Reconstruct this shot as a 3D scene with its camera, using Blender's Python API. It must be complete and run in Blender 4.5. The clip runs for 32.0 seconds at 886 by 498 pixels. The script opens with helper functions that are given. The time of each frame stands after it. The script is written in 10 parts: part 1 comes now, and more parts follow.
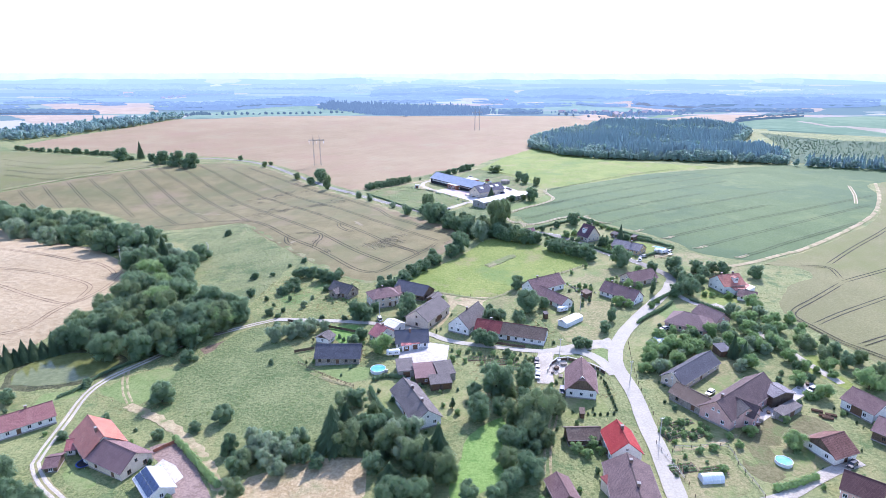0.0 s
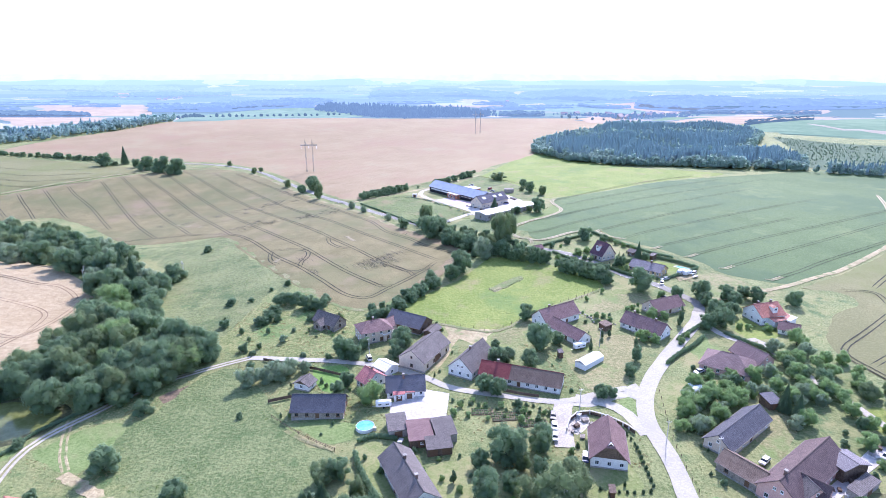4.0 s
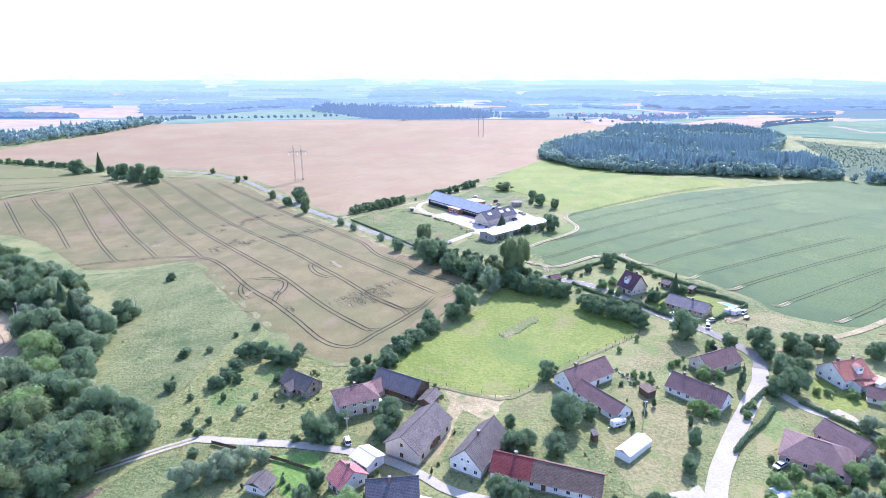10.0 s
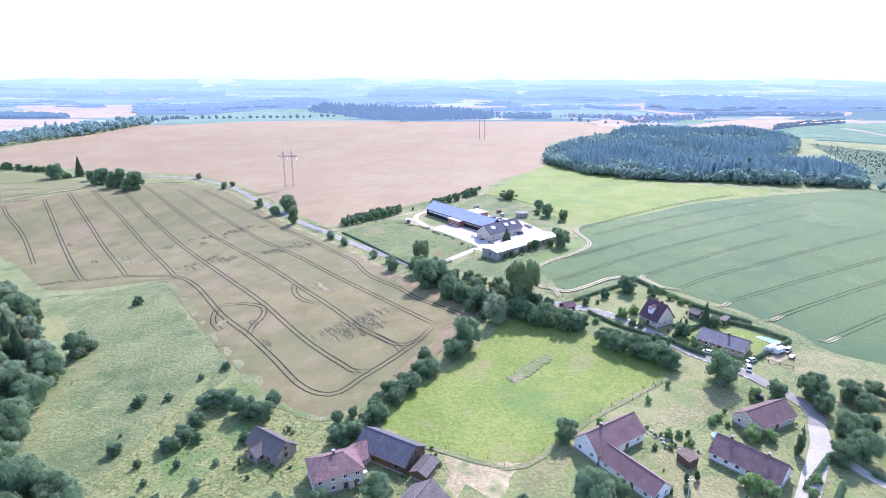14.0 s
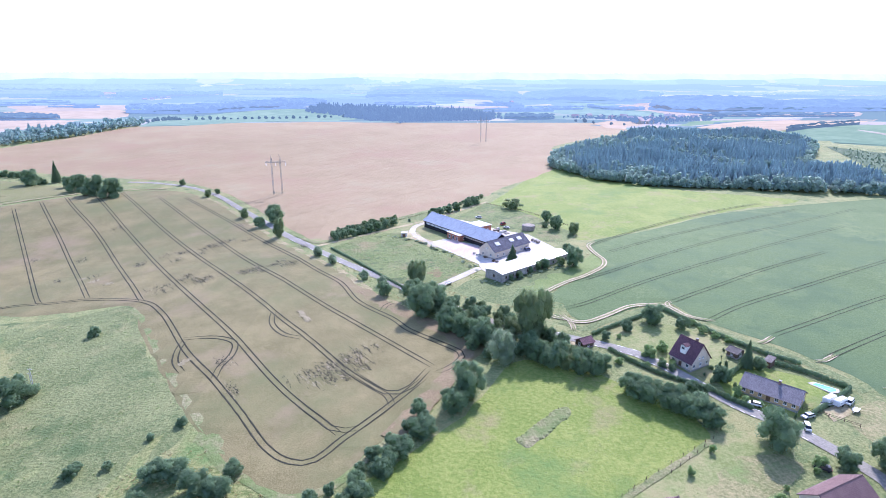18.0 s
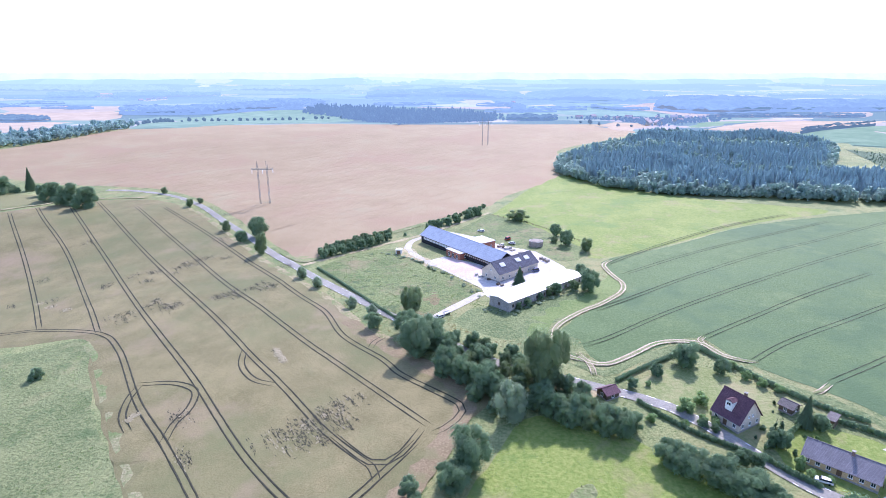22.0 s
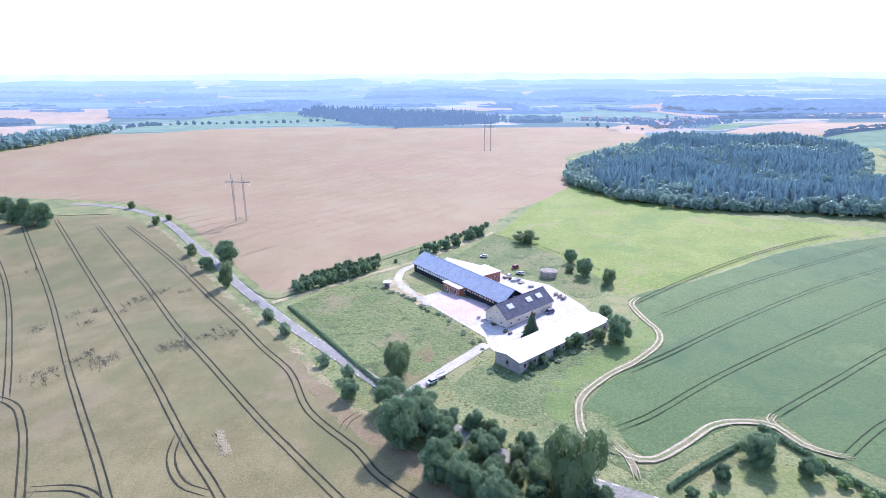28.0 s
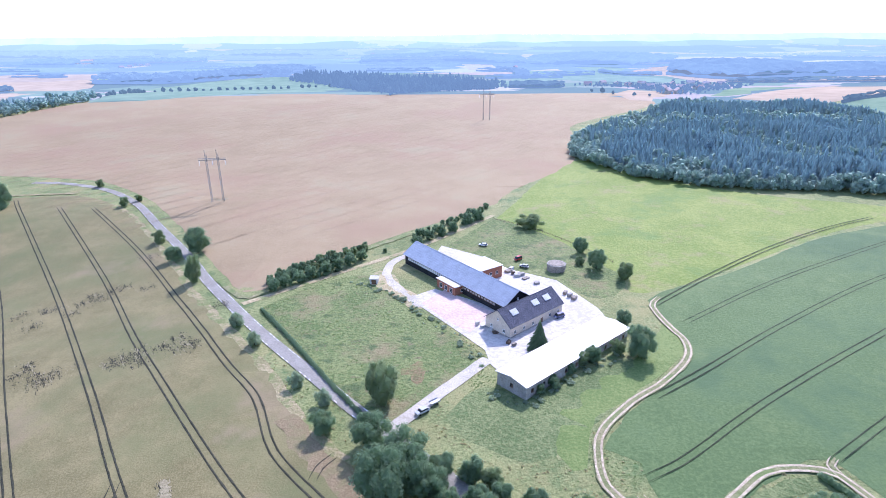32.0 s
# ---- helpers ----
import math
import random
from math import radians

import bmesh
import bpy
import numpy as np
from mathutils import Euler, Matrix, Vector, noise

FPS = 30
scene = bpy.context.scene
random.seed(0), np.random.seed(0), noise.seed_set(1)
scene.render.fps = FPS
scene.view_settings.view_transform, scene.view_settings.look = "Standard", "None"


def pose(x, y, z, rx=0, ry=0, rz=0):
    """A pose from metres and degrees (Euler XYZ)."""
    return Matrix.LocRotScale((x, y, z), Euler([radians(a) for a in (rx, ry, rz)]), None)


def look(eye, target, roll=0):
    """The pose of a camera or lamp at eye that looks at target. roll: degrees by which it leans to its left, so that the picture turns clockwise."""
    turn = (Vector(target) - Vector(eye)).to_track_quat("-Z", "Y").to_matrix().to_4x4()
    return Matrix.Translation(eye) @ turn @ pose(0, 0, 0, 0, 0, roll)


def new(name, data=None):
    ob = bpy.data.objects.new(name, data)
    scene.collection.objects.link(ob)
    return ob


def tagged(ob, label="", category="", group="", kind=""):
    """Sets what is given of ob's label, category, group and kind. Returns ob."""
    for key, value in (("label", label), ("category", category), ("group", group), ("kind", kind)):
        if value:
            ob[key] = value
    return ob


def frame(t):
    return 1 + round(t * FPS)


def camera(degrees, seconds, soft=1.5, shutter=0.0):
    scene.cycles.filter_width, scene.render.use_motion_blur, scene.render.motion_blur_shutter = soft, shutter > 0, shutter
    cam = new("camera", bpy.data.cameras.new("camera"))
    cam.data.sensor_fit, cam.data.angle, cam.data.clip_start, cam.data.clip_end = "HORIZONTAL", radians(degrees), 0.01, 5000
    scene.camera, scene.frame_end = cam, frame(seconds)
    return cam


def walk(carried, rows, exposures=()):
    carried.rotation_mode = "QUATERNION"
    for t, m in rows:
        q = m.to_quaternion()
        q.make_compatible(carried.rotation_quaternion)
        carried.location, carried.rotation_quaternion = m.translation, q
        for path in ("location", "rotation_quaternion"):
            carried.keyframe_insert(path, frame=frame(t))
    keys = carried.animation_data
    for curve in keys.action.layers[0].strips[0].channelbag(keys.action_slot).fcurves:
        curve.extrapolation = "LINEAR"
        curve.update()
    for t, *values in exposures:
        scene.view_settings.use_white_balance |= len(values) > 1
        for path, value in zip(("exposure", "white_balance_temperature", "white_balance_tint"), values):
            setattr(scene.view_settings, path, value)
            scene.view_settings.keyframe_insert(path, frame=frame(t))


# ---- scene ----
cam = camera(75.65, 32.0, soft=0.6)
PATH = [
    (0, pose(-0.00, 0.00, 100.00, 72.987, -0.050, -0.080)),
    (1, pose(0.01, 8.63, 100.05, 73.011, -0.018, -0.147)),
    (2, pose(0.08, 17.32, 100.15, 73.023, -0.033, -0.158)),
    (3, pose(0.17, 26.15, 100.29, 73.054, -0.034, -0.157)),
    (3.5, pose(0.21, 30.61, 100.35, 73.069, -0.041, -0.128)),
    (4.5, pose(0.26, 39.61, 100.41, 73.085, -0.079, -0.118)),
    (5.5, pose(0.32, 48.60, 100.48, 73.101, -0.116, -0.108)),
    (6.5, pose(0.32, 57.53, 100.45, 73.101, -0.074, -0.069)),
    (7.5, pose(0.36, 66.24, 100.39, 73.120, -0.026, -0.049)),
    (8.5, pose(0.49, 74.72, 100.42, 73.084, 0.005, -0.040)),
    (9.5, pose(0.66, 83.12, 100.55, 73.054, 0.008, -0.036)),
    (10.5, pose(0.81, 91.55, 100.75, 73.036, -0.007, -0.005)),
    (11.5, pose(0.91, 100.08, 100.96, 73.011, -0.029, 0.027)),
    (12.5, pose(0.94, 108.76, 101.12, 73.031, -0.048, 0.022)),
    (13.5, pose(0.99, 117.61, 101.25, 72.999, -0.087, -0.007)),
    (14.5, pose(1.13, 126.57, 101.33, 72.970, -0.128, -0.050)),
    (15.5, pose(1.34, 135.55, 101.35, 72.969, -0.132, -0.043)),
    (16.5, pose(1.56, 144.53, 101.37, 72.968, -0.136, -0.036)),
    (17.5, pose(1.84, 153.51, 101.37, 72.953, -0.106, -0.004)),
    (18.5, pose(2.18, 162.51, 101.37, 72.942, -0.097, 0.014)),
    (19.5, pose(2.53, 171.52, 101.44, 72.920, -0.084, 0.051)),
    (20.5, pose(2.86, 180.55, 101.53, 72.899, -0.062, 0.073)),
    (21.5, pose(3.20, 189.56, 101.55, 72.922, -0.036, 0.075)),
    (22.5, pose(3.54, 198.54, 101.52, 72.957, 0.025, 0.105)),
    (23.5, pose(3.92, 207.48, 101.51, 72.978, 0.019, 0.115)),
    (24.5, pose(4.35, 216.35, 101.52, 72.964, -0.039, 0.162)),
    (25.5, pose(4.81, 225.11, 101.55, 72.954, 0.009, 0.184)),
    (26.5, pose(5.29, 233.78, 101.61, 72.964, 0.084, 0.190)),
    (27.5, pose(5.78, 242.44, 101.66, 72.975, 0.158, 0.195)),
    (28.5, pose(6.28, 251.09, 101.82, 72.990, 0.200, 0.214)),
    (29.5, pose(6.79, 259.78, 102.06, 73.008, 0.212, 0.196)),
    (30, pose(7.04, 264.16, 102.17, 73.000, 0.242, 0.180)),
    (30.5, pose(7.27, 268.54, 102.27, 72.994, 0.254, 0.158)),
    (31, pose(7.48, 272.94, 102.35, 72.430, 0.278, 0.137)),
    (31.5, pose(7.68, 277.33, 102.42, 71.038, 0.318, 0.075)),
    (32, pose(7.86, 281.71, 102.48, 69.557, 0.373, -0.010)),
]
walk(cam, PATH, exposures=[(0, 1.28, 5750, 25), (6, 1.44, 5710, 28), (13, 1.44, 5710, 28), (18, 1.29, 5710, 28), (25, 1.28, 5680, 27), (32, 1.19, 5660, 26)])

# ---- light: high summer sun ahead of the camera, a little to its right ----
SUN_AZ, SUN_EL = 22.0, 42.0
world = bpy.data.worlds.new("sky")
scene.world = world
world.use_nodes = True
wn = world.node_tree.nodes
sky = wn.new("ShaderNodeTexSky")
sky.sky_type, sky.sun_disc = "NISHITA", False
sky.sun_elevation, sky.sun_rotation = radians(SUN_EL), radians(SUN_AZ)
sky.air_density, sky.dust_density, sky.ozone_density = 1.0, 0.7, 1.0
wn["Background"].inputs["Strength"].default_value = 0.15
world.node_tree.links.new(sky.outputs[0], wn["Background"].inputs["Color"])
sun = new("sun", bpy.data.lights.new("sun", "SUN"))
sun.data.energy, sun.data.angle, sun.data.color = 2.5, radians(0.55), (1.0, 0.95, 0.87)
sun.matrix_basis = look((0, 0, 300), (-math.sin(radians(SUN_AZ)) * 100, -math.cos(radians(SUN_AZ)) * 100,
                                      300 - 100 * math.tan(radians(SUN_EL))))


# ---- materials ----
MATS = {}


def surface(name, dark, light, fine=2.0, broad=0.08, rough=0.85, bump=0.3, metal=0.0, world_space=False, extra=None, haze=0.0, spec=0.3, rand=0.0, patch=None):
    """Two colours mixed by a fine grain and by broad stains, with relief. fine, broad: noise scales per metre."""
    m = bpy.data.materials.new(name)
    m.use_nodes = True
    n, l = m.node_tree.nodes, m.node_tree.links
    b = n["Principled BSDF"]
    if world_space:
        co = n.new("ShaderNodeNewGeometry").outputs["Position"]
    else:
        co = n.new("ShaderNodeTexCoord").outputs["Object"]
    n1, n2 = n.new("ShaderNodeTexNoise"), n.new("ShaderNodeTexNoise")
    for nn, sc, det in ((n1, fine, 5), (n2, broad, 6)):
        nn.inputs["Scale"].default_value, nn.inputs["Detail"].default_value = sc, det
        nn.inputs["Roughness"].default_value = 0.65
        l.new(co, nn.inputs["Vector"])
    mix = n.new("ShaderNodeMath")
    mix.operation = "MULTIPLY_ADD"
    l.new(n1.outputs["Fac"], mix.inputs[0])
    mix.inputs[1].default_value = 0.6
    half = n.new("ShaderNodeMath")
    half.operation = "MULTIPLY"
    half.inputs[1].default_value = 0.4
    l.new(n2.outputs["Fac"], half.inputs[0])
    l.new(half.outputs[0], mix.inputs[2])
    ramp = n.new("ShaderNodeValToRGB")
    e = ramp.color_ramp.elements
    e[0].position, e[0].color = 0.42, (*dark, 1)
    e[1].position, e[1].color = 0.58, (*light, 1)
    if extra:
        k = ramp.color_ramp.elements.new(extra[0])
        k.color = (*extra[1], 1)
    l.new(mix.outputs[0], ramp.inputs["Fac"])
    col = ramp.outputs["Color"]
    for tone, scale, lo, hi in patch or ():
        n3, mr, mx = n.new("ShaderNodeTexNoise"), n.new("ShaderNodeMapRange"), n.new("ShaderNodeMixRGB")
        n3.inputs["Scale"].default_value, n3.inputs["Detail"].default_value, n3.inputs["Roughness"].default_value = scale, 7, 0.7
        l.new(co, n3.inputs["Vector"])
        l.new(n3.outputs["Fac"], mr.inputs["Value"])
        mr.inputs["From Min"].default_value, mr.inputs["From Max"].default_value = lo, hi
        l.new(mr.outputs[0], mx.inputs[0])
        l.new(col, mx.inputs[1])
        mx.inputs[2].default_value = (*tone, 1)
        col = mx.outputs[0]
    if rand:
        oi = n.new("ShaderNodeObjectInfo")
        mr = n.new("ShaderNodeMapRange")
        mr.inputs["To Min"].default_value, mr.inputs["To Max"].default_value = 1 - rand, 1 + rand
        l.new(oi.outputs["Random"], mr.inputs["Value"])
        hs = n.new("ShaderNodeHueSaturation")
        l.new(mr.outputs[0], hs.inputs["Value"])
        l.new(col, hs.inputs["Color"])
        col = hs.outputs["Color"]
    l.new(col, b.inputs["Base Color"])
    b.inputs["Roughness"].default_value, b.inputs["Metallic"].default_value = rough, metal
    b.inputs["Specular IOR Level"].default_value = spec
    if bump:
        bp = n.new("ShaderNodeBump")
        bp.inputs["Strength"].default_value, bp.inputs["Distance"].default_value = bump, 0.6 / fine
        l.new(n1.outputs["Fac"], bp.inputs["Height"])
        l.new(bp.outputs[0], b.inputs["Normal"])
    MATS[name] = m
    return m


def tiled(name, dark, light, course=0.35, rough=0.75, axis=1, bump=0.6, spec=0.3, metal=0.0, joint=0.7):
    """Roofing in courses: rows across the slope, weathering in patches."""
    m = surface(name, dark, light, fine=3.0, broad=0.35, rough=rough, bump=0, spec=spec, metal=metal, rand=0.12)
    n, l = m.node_tree.nodes, m.node_tree.links
    b = n["Principled BSDF"]
    co = n.new("ShaderNodeTexCoord")
    br = n.new("ShaderNodeTexBrick")
    br.inputs["Scale"].default_value = 1.0
    br.inputs["Brick Width"].default_value, br.inputs["Row Height"].default_value = course * 0.8, course
    br.inputs["Mortar Size"].default_value = course * 0.09
    br.inputs["Color1"].default_value, br.inputs["Color2"].default_value = (1, 1, 1, 1), (0.8, 0.8, 0.8, 1)
    br.inputs["Mortar"].default_value = (0.25, 0.25, 0.25, 1)
    l.new(co.outputs["UV"], br.inputs["Vector"])
    mul = n.new("ShaderNodeMixRGB")
    mul.blend_type = "MULTIPLY"
    mul.inputs[0].default_value = joint
    old = b.inputs["Base Color"].links[0].from_socket
    l.new(old, mul.inputs[1])
    l.new(br.outputs["Color"], mul.inputs[2])
    l.new(mul.outputs[0], b.inputs["Base Color"])
    bp = n.new("ShaderNodeBump")
    bp.inputs["Strength"].default_value, bp.inputs["Distance"].default_value = bump, 0.05
    l.new(br.outputs["Color"], bp.inputs["Height"])
    l.new(bp.outputs[0], b.inputs["Normal"])
    return m


G = dict(world_space=True)
GRASS = surface("rough_grass", (0.128, 0.165, 0.056), (0.275, 0.292, 0.122), fine=1.1, broad=0.035, bump=0.9,
                patch=[((0.3, 0.275, 0.12), 0.03, 0.49, 0.68), ((0.1, 0.16, 0.055), 0.09, 0.54, 0.66), ((0.3, 0.29, 0.13), 0.3, 0.57, 0.7)], **G)
MEADOW = surface("mown_meadow", (0.15, 0.212, 0.036), (0.25, 0.288, 0.072), fine=0.8, broad=0.03, bump=0.6,
                 patch=[((0.27, 0.235, 0.11), 0.045, 0.54, 0.7), ((0.13, 0.21, 0.05), 0.02, 0.54, 0.66)], **G)
LAWN = surface("lawn", (0.165, 0.205, 0.062), (0.265, 0.28, 0.115), fine=1.0, broad=0.06, bump=0.5, patch=[((0.3, 0.27, 0.13), 0.06, 0.48, 0.64)], **G)
DRYGRASS = surface("dry_grass", (0.17, 0.18, 0.07), (0.33, 0.29, 0.145), fine=1.0, broad=0.06, bump=0.7, patch=[((0.17, 0.23, 0.07), 0.07, 0.5, 0.64)], **G)
MARGIN = surface("field_margin", (0.17, 0.185, 0.075), (0.31, 0.275, 0.15), fine=1.0, broad=0.12, bump=0.8, patch=[((0.15, 0.2, 0.065), 0.1, 0.46, 0.6)], **G)
WHEAT = surface("ripening_wheat", (0.15, 0.13, 0.054), (0.248, 0.209, 0.097), fine=2.2, broad=0.06, bump=0.35,
                patch=[((0.145, 0.15, 0.06), 0.012, 0.47, 0.66), ((0.255, 0.195, 0.115), 0.016, 0.54, 0.7)], **G)
RIPE = surface("ripe_wheat", (0.264, 0.192, 0.104), (0.346, 0.258, 0.148), fine=1.4, broad=0.02, bump=0.35,
               patch=[((0.3, 0.2, 0.12), 0.008, 0.48, 0.64), ((0.3, 0.245, 0.14), 0.02, 0.55, 0.68)], **G)
PALE = surface("pale_wheat", (0.345, 0.262, 0.148), (0.435, 0.342, 0.208), fine=0.35, broad=0.02, bump=0.5, **G)
OLIVE = surface("olive_wheat", (0.155, 0.155, 0.06), (0.225, 0.21, 0.092), fine=1.2, broad=0.015, bump=0.4, patch=[((0.17, 0.18, 0.06), 0.014, 0.48, 0.62)], **G)
CROP_EDGE = surface("crop_edge", (0.115, 0.175, 0.045), (0.19, 0.24, 0.075), fine=1.2, broad=0.05, bump=0.5, **G)
CROP = surface("green_crop", (0.077, 0.13, 0.043), (0.124, 0.182, 0.065), fine=1.2, broad=0.02, bump=0.4,
               patch=[((0.072, 0.128, 0.05), 0.01, 0.48, 0.6), ((0.145, 0.195, 0.07), 0.025, 0.56, 0.7)], **G)
# Wheel-track ribbons, near black: shade between the crop's sides painted into their colour.
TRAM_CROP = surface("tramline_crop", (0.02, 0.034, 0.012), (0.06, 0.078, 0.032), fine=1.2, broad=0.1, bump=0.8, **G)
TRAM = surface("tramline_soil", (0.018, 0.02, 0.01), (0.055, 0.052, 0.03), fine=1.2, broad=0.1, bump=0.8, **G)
SOIL = surface("bare_soil", (0.4, 0.32, 0.22), (0.58, 0.48, 0.35), fine=0.8, broad=0.1, bump=0.7, **G)
ASPHALT_NORTH = surface("grey_asphalt", (0.22, 0.205, 0.18), (0.32, 0.3, 0.265), fine=1.5, broad=0.12, rough=0.9, bump=0.2, **G)
ASPHALT = surface("worn_asphalt", (0.385, 0.355, 0.292), (0.48, 0.445, 0.37), fine=1.5, broad=0.12, rough=0.9, bump=0.2, **G)
GRAVEL = surface("gravel", (0.38, 0.34, 0.28), (0.56, 0.51, 0.44), fine=1.8, broad=0.15, rough=0.95, bump=0.5, **G)
PAVING = surface("concrete_yard", (0.44, 0.4, 0.375), (0.6, 0.56, 0.525), fine=0.8, broad=0.1, rough=0.8, bump=0.15, **G)
PINKPAVE = surface("pink_paving", (0.5, 0.36, 0.33), (0.64, 0.5, 0.46), fine=1.0, broad=0.12, rough=0.85, bump=0.2, **G)
WATER = surface("pond_water", (0.14, 0.155, 0.05), (0.19, 0.205, 0.075), fine=0.5, broad=0.05, rough=0.1, bump=0.015, spec=0.32, **G)
POOL = surface("pool_water", (0.1, 0.4, 0.62), (0.2, 0.52, 0.72), fine=0.6, broad=0.2, rough=0.08, bump=0.03, spec=0.5)
W_WHITE = surface("white_render", (0.68, 0.66, 0.63), (0.82, 0.8, 0.77), fine=2.5, broad=0.4, bump=0.1)
W_CREAM = surface("cream_render", (0.55, 0.45, 0.36), (0.68, 0.58, 0.47), fine=2.5, broad=0.4, bump=0.1)
W_PINK = surface("pink_render", (0.56, 0.33, 0.29), (0.68, 0.44, 0.38), fine=2.5, broad=0.4, bump=0.1)
W_STONE = surface("stone_wall", (0.2, 0.17, 0.14), (0.38, 0.33, 0.28), fine=2.0, broad=0.6, bump=0.6)
W_OCHRE = surface("ochre_render", (0.5, 0.33, 0.17), (0.62, 0.44, 0.26), fine=2.5, broad=0.4, bump=0.1)
W_BRICK = surface("brick_wall", (0.26, 0.1, 0.065), (0.42, 0.18, 0.11), fine=5.0, broad=0.4, bump=0.3)
W_WOOD = surface("dark_boards", (0.08, 0.055, 0.04), (0.17, 0.12, 0.085), fine=3.0, broad=0.5, bump=0.3)
W_GREY = surface("grey_concrete", (0.26, 0.24, 0.22), (0.4, 0.37, 0.34), fine=2.0, broad=0.4, bump=0.2)
W_BLACK = surface("black_boards", (0.015, 0.015, 0.018), (0.035, 0.035, 0.04), fine=2.0, broad=0.4, bump=0.2, spec=0.2)
R_GREY = tiled("grey_slate_roof", (0.125, 0.108, 0.104), (0.215, 0.188, 0.18))
R_DARK = tiled("dark_slate_roof", (0.1, 0.1, 0.12), (0.17, 0.165, 0.19))
R_MAUVE = tiled("mauve_tile_roof", (0.2, 0.115, 0.115), (0.3, 0.188, 0.178))
R_CLARET = tiled("claret_tile_roof", (0.11, 0.05, 0.048), (0.17, 0.085, 0.08))
R_UMBER = tiled("umber_tile_roof", (0.125, 0.082, 0.082), (0.2, 0.135, 0.13))
R_BROWN = tiled("brown_tile_roof", (0.17, 0.115, 0.085), (0.27, 0.195, 0.15))
R_PLUM = tiled("plum_tile_roof", (0.12, 0.055, 0.075), (0.19, 0.1, 0.12))
R_RED = tiled("red_tile_roof", (0.36, 0.032, 0.032), (0.47, 0.06, 0.055))
R_CRIMSON = tiled("crimson_tile_roof", (0.2, 0.04, 0.042), (0.285, 0.075, 0.07))
R_ORANGE = tiled("orange_tile_roof", (0.48, 0.13, 0.08), (0.62, 0.24, 0.16), rough=0.5, spec=0.6)
R_LILAC = tiled("lilac_tile_roof", (0.2, 0.128, 0.127), (0.29, 0.195, 0.187))
R_ROSE = tiled("rose_tile_roof", (0.27, 0.11, 0.105), (0.4, 0.2, 0.18))
R_METAL = tiled("blue_grey_sheet_roof", (0.33, 0.355, 0.42), (0.48, 0.515, 0.59), course=1.1, rough=0.38, bump=0.15, spec=0.5, joint=0.22)
R_FLAT = tiled("pale_sheet_roof", (0.62, 0.6, 0.58), (0.8, 0.78, 0.75), course=1.2, rough=0.5, bump=0.1, spec=0.5, joint=0.25)
R_PINK = tiled("pink_tile_roof", (0.5, 0.16, 0.15), (0.64, 0.27, 0.25))
R_RUST = tiled("rusty_sheet_roof", (0.16, 0.07, 0.055), (0.3, 0.15, 0.12), course=0.6)
R_ASH = tiled("ash_grey_tile_roof", (0.19, 0.17, 0.185), (0.29, 0.265, 0.28))
R_ANTH = tiled("anthracite_tile_roof", (0.065, 0.07, 0.105), (0.12, 0.125, 0.175))
GLASS = surface("dark_window_glass", (0.02, 0.025, 0.03), (0.035, 0.04, 0.05), rough=0.06, bump=0, spec=0.6)
FRAME = surface("white_window_frame", (0.68, 0.68, 0.68), (0.8, 0.8, 0.8), rough=0.5, bump=0)
WOODFRAME = surface("brown_wood", (0.12, 0.07, 0.04), (0.22, 0.13, 0.08), fine=4, bump=0.2)
CONCRETE = surface("pale_concrete", (0.45, 0.43, 0.4), (0.6, 0.58, 0.55), fine=3, broad=0.5, bump=0.2)
GUTTER = surface("dark_gutter", (0.12, 0.11, 0.1), (0.2, 0.18, 0.17), rough=0.5, bump=0)
STEEL = surface("galvanised_steel", (0.45, 0.46, 0.48), (0.6, 0.61, 0.63), rough=0.5, metal=0.6, bump=0)


# ---- helpers of this scene ----
def step(y, a, b):
    t = min(1.0, max(0.0, (y - a) / (b - a)))
    return t * t * (3 - 2 * t)


def ground_z(x, y):
    """Height of the land: a shallow valley with the village, rising to the farm and the far field's crest."""
    z = (-7 + 3 * step(y, 60, 260) + 6.5 * step(y, 230, 460) + 2.5 * step(y, 460, 680) + 14 * step(y, 650, 1120)
         - 17 * step(y, 1150, 1500) + 45 * step(y, 2600, 4700))
    q = 0.01 + 0.02 * step(y, 230, 460) - 0.025 * step(y, 650, 1000)
    hollow = 0.085 * min(160, max(0.0, -80 - x)) * step(y, 240, 310) * (1 - step(y, 480, 640)) * (1 - step(-x, 140, 240) * (1 - step(y, 320, 420)))
    return z + q * 150 * math.tanh(x / 150) - 4 * math.exp(-((x + 115) ** 2 + (y - 180) ** 2) / 70 ** 2) - hollow


def mesh_of(name, verts, faces, mat, smooth=False):
    me = bpy.data.meshes.new(name)
    me.from_pydata([tuple(v) for v in verts], [], faces)
    me.materials.append(mat)
    if smooth:
        me.polygons.foreach_set("use_smooth", [True] * len(me.polygons))
    me.update()
    return me


def part(name, bm, material, parent, label="", smooth=False):
    """Links a bmesh as one mesh object under a thing or a part."""
    me = bpy.data.meshes.new(name)
    bm.to_mesh(me)
    bm.free()
    me.materials.append(material)
    if smooth:
        me.polygons.foreach_set("use_smooth", [True] * len(me.polygons))
    ob = new(name, me)
    ob.parent = parent
    if label:
        ob["label"] = label
    return ob


def shared(name, me, parent, m=None):
    ob = new(name, me)
    ob.parent = parent
    if m is not None:
        ob.matrix_basis = m
    return ob


